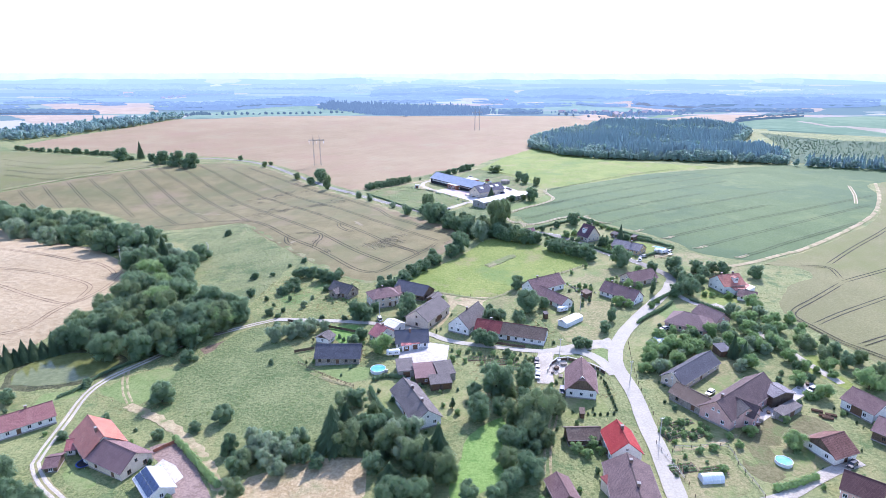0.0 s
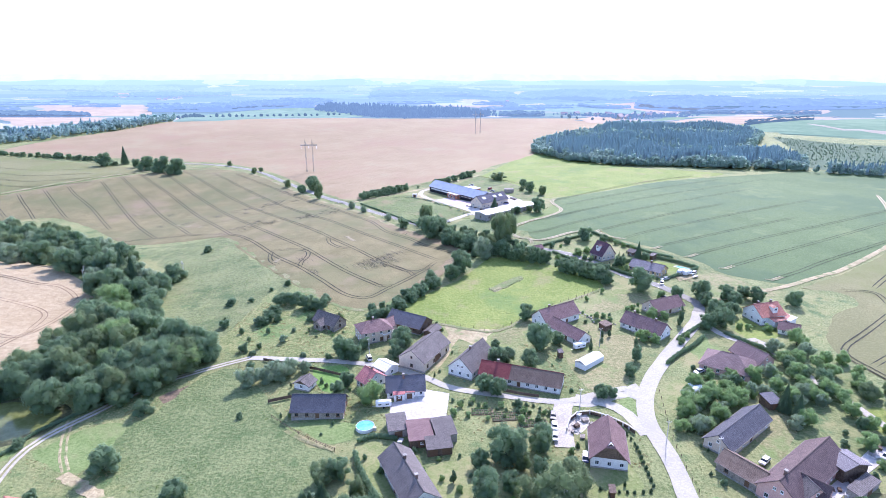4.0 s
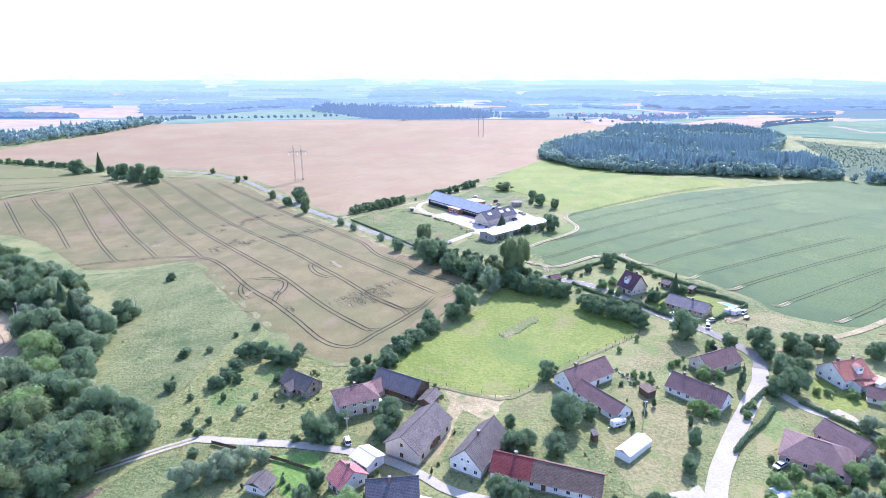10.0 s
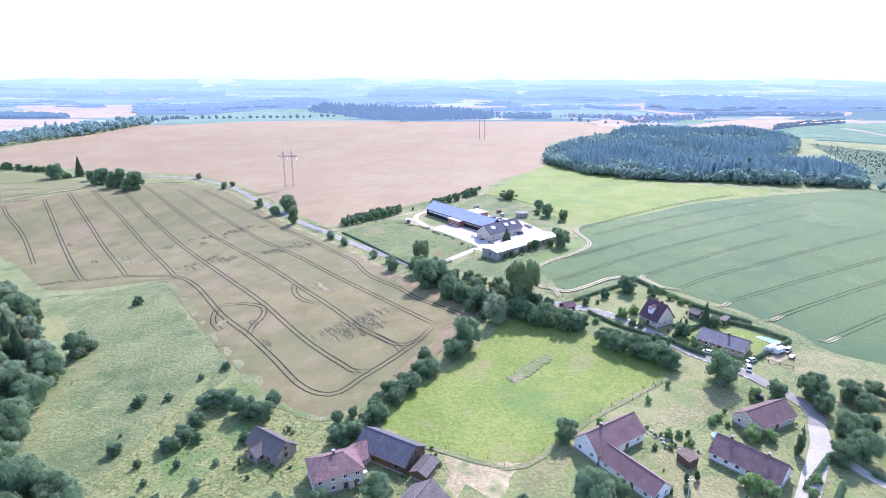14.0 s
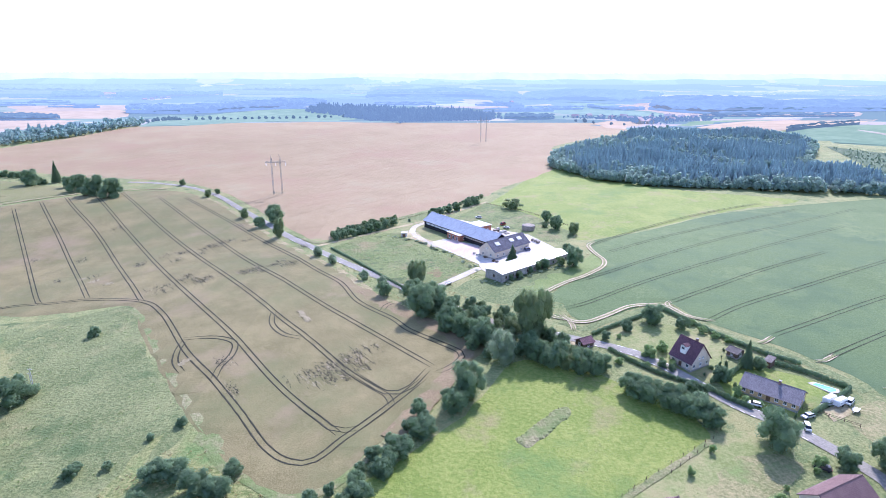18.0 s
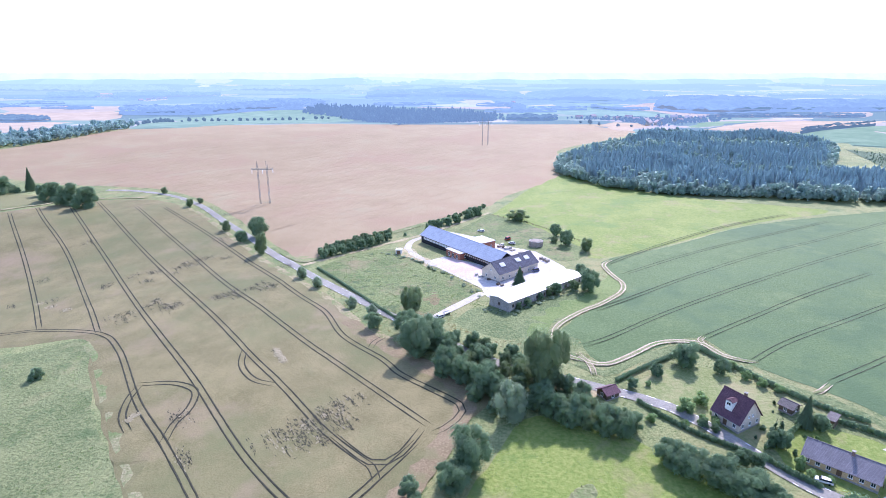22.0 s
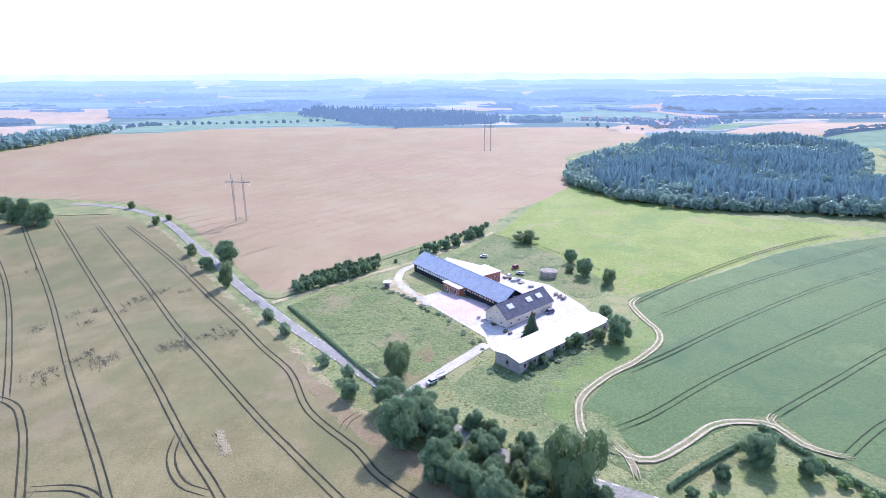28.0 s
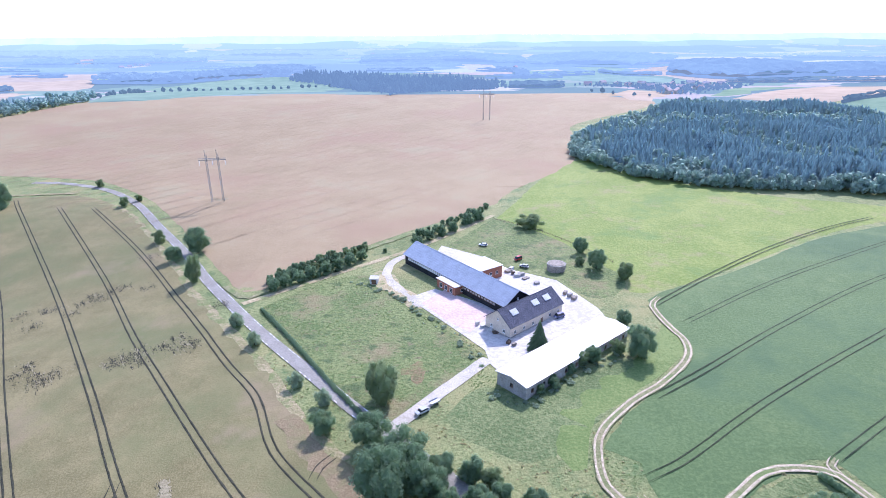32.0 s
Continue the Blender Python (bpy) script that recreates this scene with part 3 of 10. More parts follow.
sheet("yard_farm_pink", [(-1.3, 487.5), (7.8, 499.2), (26.2, 477.8), (16.9, 462.6), (8.8, 471.8)], 0.2, PINKPAVE, "pinkish paved farmyard strip", "yard", gap=8, curve=False)
sheet("yard_farm_back", [(6.6, 551.2), (24.7, 536.3), (39.1, 516.3), (58.2, 490.5), (48.5, 478.1), (30.9, 503.2), (3.5, 540)], 0.13, PAVING, "pale concrete apron behind the barn", "yard", gap=8, curve=False)
sheet("pond_bank", [(-159.5, 182.2), (-163.5, 190), (-164.6, 197.5), (-161.5, 204), (-151.5, 211.5), (-139, 211.4), (-126.4, 207.4), (-124.2, 200.6), (-127.4, 192.4), (-133.8, 186.6), (-147.4, 182)], 0.12, surface("wet_bank", (0.05, 0.06, 0.025), (0.13, 0.13, 0.06), fine=0.9, broad=0.15, bump=0.8, **G), "dark muddy bank with reeds round the pond", "bank", gap=4)
sheet("pond", [(-158.2, 185.0), (-161.2, 190.5), (-161.8, 196.3), (-159.4, 202.0), (-150.7, 208.6), (-139.9, 208.5), (-128.8, 204.7), (-127.3, 200.6), (-130.3, 194.2), (-135.6, 189), (-147.8, 184.6)], 0.2, WATER, "murky olive pond mirroring the trees beside it", "pond", gap=4, kind="structure")
sheet("meadow_dry_south", [(-55.9, 128), (-54.1, 134), (-42.7, 139), (-30.1, 141.9), (-21.7, 140.6), (-20.5, 131.5), (-23.6, 121), (-52.4, 120)], 0.12, STRAW_CUT, "dry straw-coloured grass plot", "meadow", gap=10)
sheet("lawn_south", [(7.9, 150.7), (19.2, 159.2), (20.3, 142.5), (14.9, 128.5), (2.6, 124.5), (5.4, 140.3)], 0.12, surface("lush_grass", (0.13, 0.25, 0.05), (0.22, 0.34, 0.09), fine=1.0, broad=0.06, bump=0.7, **G), "bright green lawn among trees", "lawn", gap=8)


# broken white edge lines along the open road
north = [p for p in smooth_line(MAIN, 1.5) if p.y > 300]
for side in (-2.1, 2.1):
    vs, fs = [], []
    for i in range(1, len(north) - 1, 2):
        if (i // 2) % 5 > 2:
            continue
        a, b = north[i], north[i + 1]
        d = (b - a).normalized()
        nn = Vector((-d.y, d.x))
        k = len(vs)
        for q, w in ((a, -0.14), (b, -0.14), (b, 0.14), (a, 0.14)):
            e = q + nn * (side + w)
            vs.append((e.x, e.y, ground_z(e.x, e.y) + 0.235))
        fs.append((k, k + 1, k + 2, k + 3))
    tagged(new("road_edge_line", mesh_of("road_edge_line", vs, fs, FRAME)), "worn broken white edge line on asphalt", "road marking", kind="structure")
strip_thing("margin_wheat", [(-148, 412.7), (-133.4, 395.2), (-105, 355.2), (-87.6, 331.3), (-75.2, 315.5), (-60.1, 298.2), (-72.3, 306.4), (-52.6, 287.7), (-36.4, 279.6), (-25.2, 287.4), (-15.4, 301), (-1.7, 318.9)], 3.0, 0.14, MARGIN, "dry grassy margin of the wheat field", "margin", rough_edge=0.5)
strip_thing("wheat_fringe", [(-14, 304), (-3.5, 322), (6, 342), (10.5, 355), (8, 365.5), (-4, 379), (-22, 397), (-38, 417)], 6.5, 0.34, surface("trodden_wheat", (0.19, 0.14, 0.075), (0.275, 0.21, 0.12), fine=1.6, broad=0.1, bump=0.5, patch=[((0.2, 0.175, 0.082), 0.15, 0.48, 0.62)], **G), "browner trodden edge of the wheat", "wheat field", rough_edge=0.3, gap=2.5)
strip_thing("margin_road", [(-18.1, 399.1), (-32.4, 414.8), (-45.6, 435.1), (-69.7, 466.6), (-97.2, 501.5), (-133.5, 553.7), (-182, 615.2), (-211.5, 641.8)], 3.6, 0.14, VERGE, "dry straw-coloured verge between road and wheat", "verge", rough_edge=0.4)
strip_thing("margin_ripe", [(-94.2, 519), (-78.1, 499.1), (-69.3, 501.4), (-59.8, 520.4), (-47.8, 534.6), (-32.7, 548), (-10.1, 570.4)], 2.4, 0.3, MARGIN, "green grassy margin of the ripe field", "margin", rough_edge=0.4)
strip_thing("margin_crop", [(51.9, 378.9), (59.4, 371.6), (72.8, 379.6), (89.1, 387.2), (101, 387.3), (109.8, 370.1), (126.7, 353.2), (138.2, 336.6), (142.9, 325.3)], 4.0, 0.07, LUSH, "green margin of the crop field", "margin", rough_edge=0.3)
strip_thing("margin_paddock", [(-16.3, 273.9), (-4.3, 266.2), (13.8, 258.1), (24.7, 257.1), (47.8, 278), (80.9, 301.3)], 1.8, 0.2, MARGIN, "strip of long dry grass under the fence", "margin", rough_edge=0.4)
sheet("patio_villa", [(40.1, 192), (46.7, 197.1), (47.5, 194.2), (44.6, 187.4), (41.6, 185.2), (39.9, 186.7)], 0.13, GRAVEL, "pale gravel patio beside the house", "patio", gap=5)
sheet("terrace_white", [(-84.9, 136.6), (-82.6, 143.4), (-77.5, 140.3), (-72.7, 134.9), (-74.2, 131.9)], 0.14, PAVING, "white sunlit terrace with a small pool", "terrace", gap=5, curve=False)
sheet("gravel_farm", [(-25.1, 519.3), (-18.1, 522.8), (-8.4, 502.6), (0, 488.1), (-4.9, 482), (-17.7, 499.8), (-25.3, 507.7)], 0.17, SANDY, "rough stony ground by the farm track", "gravel", gap=6)
sheet("lawn_pond", [(-143.2, 171.8), (-143, 180.3), (-137.6, 182.7), (-133.1, 189), (-130.3, 190.6), (-129.2, 183), (-133.6, 177.1), (-137.6, 172)], 0.08, LAWN_GREEN, "mown grass between pond and lane", "lawn", gap=6)
sheet("patio_brick", [(-90.2, 149.7), (-84.5, 151.6), (-79.2, 149.6), (-73.2, 142.5), (-66.9, 133.5), (-61.1, 124.4), (-68.6, 123.6), (-75.2, 131.6), (-81.1, 139.1)], 0.09, surface("brick_gravel", (0.2, 0.14, 0.115), (0.33, 0.24, 0.2), fine=1.5, broad=0.15, bump=0.5, **G), "brownish pink gravel round the terrace", "patio", gap=5)
sheet("sandy_verge", [(40.9, 365.3), (46.8, 365.9), (54.9, 365), (56.2, 361.2), (52.8, 357.6), (46.8, 358.9), (41.5, 360.3)], 0.1, SANDY, "bare sandy ground beside the hut", "soil", gap=5)
sheet("lawn_strip_east", [(137.9, 197.2), (143.8, 198.9), (143.9, 187.4), (144.6, 177.8), (140.7, 173.4), (136.6, 180.8), (133.6, 187.5)], 0.1, MEADOW, "bright grass strip beside the garden lane", "lawn", gap=6)
sheet("lawn_barn", [(-49, 227.7), (-42.9, 230.4), (-35.2, 228.2), (-33.1, 223.2), (-34.2, 213.9), (-36, 210.2), (-39.4, 211.1), (-44.2, 217)], 0.08, MATS["lush_grass"], "bright mown lawn beside the hut", "lawn", gap=6)
sheet("lawn_bend", [(128.7, 265.1), (145.9, 271), (149.5, 261), (137, 248.4), (125.7, 248.5), (124.1, 255.6)], 0.08, MEADOW, "mown lawn round the orange-roofed house", "lawn", gap=8)
sheet("lawn_bungalow_front", [(94.7, 235.9), (105, 243.7), (108.8, 240.5), (97.9, 228.6), (91.3, 225.9)], 0.08, LAWN, "small lawn beside the bungalow", "lawn", gap=6)
sheet("lawn_playground", [(127.3, 312.2), (144.1, 320.5), (156.3, 306.3), (162.6, 293.4), (145.9, 288.8), (132.5, 293.8), (127, 301.4)], 0.08, DRYGRASS, "dry grass by the bend", "lawn", gap=8)
sheet("crop_headland", [(90, 470.8), (77.2, 450.1), (65.9, 439.2), (52.7, 429.1), (42.2, 419.2), (37.4, 410.4), (36.2, 400.7), (38.4, 393.3), (43.4, 395), (45.9, 405.6), (50, 413), (62.3, 422.6), (76.6, 434.9), (85, 444), (89.3, 454), (91.4, 466.2)], 0.16, CROP_EDGE, "thin pale green headland of the crop", "crop field", gap=8)


# ---- buildings ----
def uv_roof(me, planes):
    uv = me.uv_layers.new(name="UVMap")
    for poly in me.polygons:
        nrm = poly.normal
        flat = Vector((nrm.x, nrm.y, 0))
        down = Vector((0, 1, 0)) if flat.length < 0.05 else flat.normalized()
        slope = Vector((down.x * nrm.z, down.y * nrm.z, -flat.length))
        across = down.cross(Vector((0, 0, 1)))
        for li in poly.loop_indices:
            co = me.vertices[me.loops[li].vertex_index].co
            uv.data[li].uv = (co.dot(across), co.dot(slope))


def slab(bm, top, thick=0.18):
    """A roof plane with thickness, from its upper corners."""
    nrm = (top[1] - top[0]).cross(top[2] - top[0]).normalized()
    if nrm.z < 0:
        top = list(reversed(top))
        nrm = -nrm
    up = [bm.verts.new(p) for p in top]
    lo = [bm.verts.new(p - nrm * thick) for p in top]
    bm.faces.new(up)
    bm.faces.new(list(reversed(lo)))
    for i in range(len(top)):
        j = (i + 1) % len(top)
        bm.faces.new((up[j], up[i], lo[i], lo[j]))


def roof_part(name, planes, mat, parent, thick=0.18, label=""):
    bm = bmesh.new()
    for p in planes:
        slab(bm, [Vector(q) for q in p], thick)
    me = bpy.data.meshes.new(name)
    bm.to_mesh(me)
    bm.free()
    me.materials.append(mat)
    uv_roof(me, planes)
    ob = new(name, me)
    ob.parent = parent
    if label:
        ob["label"] = label
    return ob


WINDOW = {}


def window(parent, m, w=1.1, h=1.3, frame_mat=None, pane_mat=None):
    """A window: a framed casement with a cross bar, and its dark pane, both set on the wall's face (local y = out)."""
    key = (round(w, 2), round(h, 2), frame_mat.name if frame_mat else "", pane_mat.name if pane_mat else "")
    if key not in WINDOW:
        t = 0.11
        bm = bmesh.new()
        rings = []
        for y in (-0.1, 0.07):
            for k in (0.0, t):
                rings.append([bm.verts.new((sx * (w / 2 - k), y, sz * (h / 2 - k))) for sx, sz in ((-1, -1), (1, -1), (1, 1), (-1, 1))])
        back_out, back_in, front_out, front_in = rings
        for i in range(4):
            j = (i + 1) % 4
            bm.faces.new((front_out[i], front_out[j], front_in[j], front_in[i]))
            bm.faces.new((back_out[j], back_out[i], back_in[i], back_in[j]))
            bm.faces.new((front_out[j], front_out[i], back_out[i], back_out[j]))
            bm.faces.new((front_in[i], front_in[j], back_in[j], back_in[i]))
        bmesh.ops.recalc_face_normals(bm, faces=bm.faces[:])
        made = []
        for nm, piece, mat in (("window_frame", bm, frame_mat or FRAME),
                               ("pane", boxed(-w / 2 + t, -0.1, -h / 2 + t, w / 2 - t, 0.03, h / 2 - t), pane_mat or GLASS),
                               ("glazing_bar", boxed(-t / 3, 0.032, -h / 2 + t, t / 3, 0.075, h / 2 - t), frame_mat or FRAME),
                               ("sill", boxed(-w / 2 - 0.08, -0.05, -h / 2 - 0.08, w / 2 + 0.08, 0.16, -h / 2 - 0.003), frame_mat or FRAME)):
            me = bpy.data.meshes.new(nm)
            piece.to_mesh(me)
            piece.free()
            me.materials.append(mat)
            made.append((nm, me))
        WINDOW[key] = made
    made = WINDOW[key]
    ob = shared("window", made[0][1], parent, m)
    for nm, me in made[1:]:
        shared(nm, me, ob)
    return ob


def door(parent, m, w=1.0, h=2.05, mat=None):
    bm = boxed(-w / 2, -0.1, 0, w / 2, 0.05, h)
    box(bm, -w / 2 - 0.1, -0.1, 0, -w / 2 - 0.003, 0.09, h + 0.1)
    box(bm, w / 2 + 0.003, -0.1, 0, w / 2 + 0.1, 0.09, h + 0.1)
    ob = part("door", bm, mat or WOODFRAME, parent)
    ob.matrix_basis = m
    return ob


W_FLUE = surface("sooty_brick", (0.14, 0.085, 0.07), (0.26, 0.17, 0.14), fine=5.0, broad=0.4, bump=0.3)


def chimney(parent, x, y, z0, z1, mat=None, s=0.7):
    bm = boxed(x - s / 2, y - s / 2, z0, x + s / 2, y + s / 2, z1)
    ob = part("chimney", bm, mat or W_FLUE, parent)
    part("chimney_cap", boxed(x - s / 2 - 0.1, y - s / 2 - 0.1, z1 + 0.003, x + s / 2 + 0.1, y + s / 2 + 0.1, z1 + 0.14), W_GREY, ob)
    return ob


def facing(x, y, z, side):
    """Pose on a wall's face; side 0: +y, 1: -y, 2: +x, 3: -x."""
    return pose(x, y, z, 0, 0, (0, 180, -90, 90)[side])


def house(name, label, ends, width, eave, ridge, wall, roof, hip=0.0, half_hip=0.0, over=0.5, chimneys=(), long_windows=4, gable_windows=2,
          storeys=1, doors=1, category="house", attic=1, gable_mat=None, roof2=None, split=None, frames=None, plinth=True, barn_door=False, gutter=True):
    """A house under a pitched roof. ends: the ridge's two ends; local x runs along the ridge."""
    x1, y1, x2, y2 = ends
    L = math.hypot(x2 - x1, y2 - y1) + 2 * hip - 2 * over * (0 if hip else 1)
    cx, cy = (x1 + x2) / 2, (y1 + y2) / 2
    ang = math.atan2(y2 - y1, x2 - x1)
    hl, hw = L / 2, width / 2
    zs = []
    for a in (-hl, hl):
        for b in (-hw, hw):
            zs.append(ground_z(cx + a * math.cos(ang) - b * math.sin(ang), cy + a * math.sin(ang) + b * math.cos(ang)))
    z0 = sum(zs) / 4
    FOOTPRINTS.append((cx, cy, max(hl, hw)))
    drop = z0 - min(zs) + 0.6
    th = tagged(new(name), label, category)
    th.matrix_basis = pose(cx, cy, z0, 0, 0, math.degrees(ang))
    rise = (ridge - eave) / hw
    bm = bmesh.new()
    if hip:
        box(bm, -hl, -hw, -drop, hl, hw, eave)
    else:
        top = ridge - 0.22
        prof = [(-hw, -drop), (hw, -drop), (hw, eave), (0, top), (-hw, eave)]
        a = [bm.verts.new((-hl, y, z)) for y, z in prof]
        b = [bm.verts.new((hl, y, z)) for y, z in prof]
        bm.faces.new(a)
        bm.faces.new(list(reversed(b)))
        for i in range(5):
            j = (i + 1) % 5
            bm.faces.new((a[j], a[i], b[i], b[j]))
        bmesh.ops.recalc_face_normals(bm, faces=bm.faces)
    part("wall", bm, wall, th)
    if plinth:
        part("plinth", boxed(-hl - 0.06, -hw - 0.06, -drop - 0.1, hl + 0.06, hw + 0.06, 0.35), W_GREY, th)
    lo = eave - rise * over
    ro = hw + over
    if hip:
        rl = max(0.05, hl - hip)
        A, B = (-rl, 0, ridge), (rl, 0, ridge)
        c = [(-hl - over, -ro, lo), (hl + over, -ro, lo), (hl + over, ro, lo), (-hl - over, ro, lo)]
        planes = [[c[0], c[1], B, A], [c[2], c[3], A, B], [c[1], c[2], B], [c[3], c[0], A]]
    else:
        e = hl + over
        if half_hip:
            k = half_hip
            zr = ridge - rise * k
            A, B = (-e + k, 0, ridge), (e - k, 0, ridge)
            planes = [[(-e, -ro, lo), (e, -ro, lo), (e, -k, zr), B, A, (-e, -k, zr)], [(e, ro, lo), (-e, ro, lo), (-e, k, zr), A, B, (e, k, zr)],
                      [(e, -k, zr), (e, k, zr), B], [(-e, k, zr), (-e, -k, zr), A]]
        elif split is not None:
            sx = -e + split * 2 * e
            planes = [[(-e, -ro, lo), (sx, -ro, lo), (sx, 0, ridge), (-e, 0, ridge)], [(sx, ro, lo), (-e, ro, lo), (-e, 0, ridge), (sx, 0, ridge)]]
            roof_part("roof_section", [[(sx, -ro, lo), (e, -ro, lo), (e, 0, ridge), (sx, 0, ridge)], [(e, ro, lo), (sx, ro, lo), (sx, 0, ridge), (e, 0, ridge)]],
                      roof2, th, label="roof section of another colour")
        else:
            planes = [[(-e, -ro, lo), (e, -ro, lo), (e, 0, ridge), (-e, 0, ridge)], [(e, ro, lo), (-e, ro, lo), (-e, 0, ridge), (e, 0, ridge)]]
    rp = roof_part("roof", planes, roof, th)
    rl = (hl - hip) if hip else (hl + over - half_hip)
    if rl > 0.5:
        bm = bmesh.new()
        r = 0.14
        va = [bm.verts.new((-rl, r * 1.4 * math.cos(t), ridge - 0.06 + r * math.sin(t))) for t in (0, 0.8, 1.57, 2.34, 3.14)]
        vb = [bm.verts.new((rl, r * 1.4 * math.cos(t), ridge - 0.06 + r * math.sin(t))) for t in (0, 0.8, 1.57, 2.34, 3.14)]
        for i in range(4):
            bm.faces.new((va[i], vb[i], vb[i + 1], va[i + 1]))
        bm.faces.new(list(reversed(va)))
        bm.faces.new(vb)
        part("ridge_cap", bm, roof, rp)
    if gutter:
        for s in (-1, 1):
            part("gutter", boxed(-hl - over, s * (ro + 0.02) - 0.07, lo - 0.14, hl + over, s * (ro + 0.02) + 0.07, lo - 0.02), GUTTER, th)
    if gable_mat and not hip:
        for s in (-1, 1):
            bm = bmesh.new()
            f = [bm.verts.new((s * (hl + 0.03), y, z)) for y, z in ((-hw + 0.1, eave), (hw - 0.1, eave), (0, ridge - 0.4))]
            b = [bm.verts.new((s * (hl - 0.02), y, z)) for y, z in ((-hw + 0.1, eave), (hw - 0.1, eave), (0, ridge - 0.4))]
            bm.faces.new(f)
            bm.faces.new(list(reversed(b)))
            for i in range(3):
                bm.faces.new((f[i], b[i], b[(i + 1) % 3], f[(i + 1) % 3]))
            bmesh.ops.recalc_face_normals(bm, faces=bm.faces)
            part("gable_cladding", bm, gable_mat, th)
    sh = eave / storeys
    for st in range(storeys):
        zc = st * sh + min(1.65, sh * 0.58)
        for side in (0, 1):
            y = hw if side == 0 else -hw
            for i in range(long_windows):
                x = -hl + L * (i + 0.5) / long_windows
                if doors and st == 0 and i == long_windows // 2:
                    door(th, facing(x, y, 0.05, side))
                else:
                    window(th, facing(x, y, zc, side), frame_mat=frames)
        for side in (2, 3):
            x = hl if side == 2 else -hl
            for i in range(gable_windows):
                window(th, facing(x, -hw + width * (i + 0.5) / gable_windows, zc, side), frame_mat=frames)
    if attic and not hip and not gable_mat and ridge - eave > 2.6:
        for side in (2, 3):
            x = hl if side == 2 else -hl
            for s in ((-0.9, 0.9) if attic > 1 else (0,)):
                window(th, facing(x, s, eave + 0.75, side), 0.8, 0.9, frames)
    if barn_door:
        for side in (0, 1):
            d = door(th, facing(0, hw if side == 0 else -hw, 0.02, side), 3.2, min(3.0, eave - 0.3))
    for fx, s in chimneys:
        x = (fx - 0.5) * 2 * hl
        y = s * 0.8
        chimney(th, x, y, ridge - 1.2, ridge + 0.9)
    return th


def shed(name, label, ends, width, low, high, wall, roof, category="shed", over=0.25, doors=1, windows=0):
    """A lean-to: ends: the high edge's ends as seen; the roof falls towards local -y."""
    x1, y1, x2, y2 = ends
    L = math.hypot(x2 - x1, y2 - y1)
    ang = math.atan2(y2 - y1, x2 - x1)
    cx = (x1 + x2) / 2 + math.sin(ang) * width / 2
    cy = (y1 + y2) / 2 - math.cos(ang) * width / 2
    th = tagged(new(name), label, category)
    th.matrix_basis = pose(cx, cy, ground_z(cx, cy), 0, 0, math.degrees(ang))
    hl, hw = L / 2, width / 2
    bm = bmesh.new()
    vs = box(bm, -hl, -hw, -0.8, hl, hw, low)
    for v in vs[6:]:
        v.co.z = high
    part("wall", bm, wall, th)
    g = (high - low) / width
    roof_part("roof", [[(-hl - over, -hw - over, low - g * over + 0.15), (hl + over, -hw - over, low - g * over + 0.15),
                        (hl + over, hw + over, high + g * over + 0.15), (-hl - over, hw + over, high + g * over + 0.15)]], roof, th, 0.15)
    for i in range(doors):
        door(th, facing(-hl + L * (i + 0.5) / doors, -hw, 0, 1), min(2.2, L * 0.5), min(2.1, low - 0.2))
    for i in range(windows):
        window(th, facing(-hl + L * (i + 0.5) / windows, -hw, low * 0.6, 1), 0.9, 0.8)
    return th


# village, south to north
house("cottage", "long white cottage with grey slate roof", (-13.4, 174.6, -4.2, 154.2), 9, 3.2, 6.5, W_WHITE, R_GREY, chimneys=((0.35, 0.4), (0.75, 0.4)), long_windows=6)
house("barn", "stone barn with dark slate roof", (-48.9, 200.6, -31.1, 200.5), 9, 3.0, 6.5, W_STONE, R_DARK, long_windows=5, category="barn", frames=WOODFRAME)
house("summer_house", "small white gabled hut with grey roof", (-49.4, 213.1, -47.3, 218.5), 6, 2.4, 4, W_WHITE, R_GREY, long_windows=1, gable_windows=1, doors=0, category="hut", gable_mat=W_WOOD)
house("red_house", "house with salmon pink tiled roof beside the lane", (-27.2, 218.6, -22.5, 213.6), 8.5, 3.2, 6.2, W_WHITE, R_PINK, chimneys=((0.55, 0.3),), long_windows=3)
house("lane_cottage", "grey-roofed cottage with a pink porch", (-19.2, 210.1, -5.5, 211.5), 8.5, 3.0, 6.5, W_WHITE, R_DARK, chimneys=((0.45, -1.0),), long_windows=5)
house("diagonal_barn", "large plaster barn with weathered grey slate roof", (-11.2, 225.1, -1.4, 243.1), 11, 4.2, 8, W_CREAM, R_GREY, long_windows=4, gable_windows=1, doors=0, category="barn", barn_door=True, frames=WOODFRAME)
house("gabled_house", "white gabled house with weathered slate roof", (6.6, 218.9, 16.1, 235.4), 9.5, 3.6, 8, W_WHITE, R_GREY, chimneys=((0.45, 0.2),), long_windows=4, gable_windows=3, attic=2)
house("row_house", "long low white house, roof half crimson, half brown", (14.7, 221.5, 42.6, 211.2), 9, 3.0, 6, W_WHITE, R_CRIMSON, roof2=R_BROWN, split=0.38, long_windows=9, chimneys=((0.2, 0.3),), doors=1)
house("derelict_house", "small derelict house with grey roof in the meadow", (-54.3, 268.6, -43.2, 260.9), 7.5, 3.0, 6, W_STONE, R_GREY, long_windows=2, gable_windows=1, frames=WOODFRAME)
house("derelict_porch", "gabled porch wing of the derelict house", (-51, 263.6, -53.6, 259.9), 4.6, 2.7, 4.6, W_STONE, R_GREY, long_windows=1, gable_windows=1, doors=0, category="wing", frames=WOODFRAME, plinth=False, gutter=False)
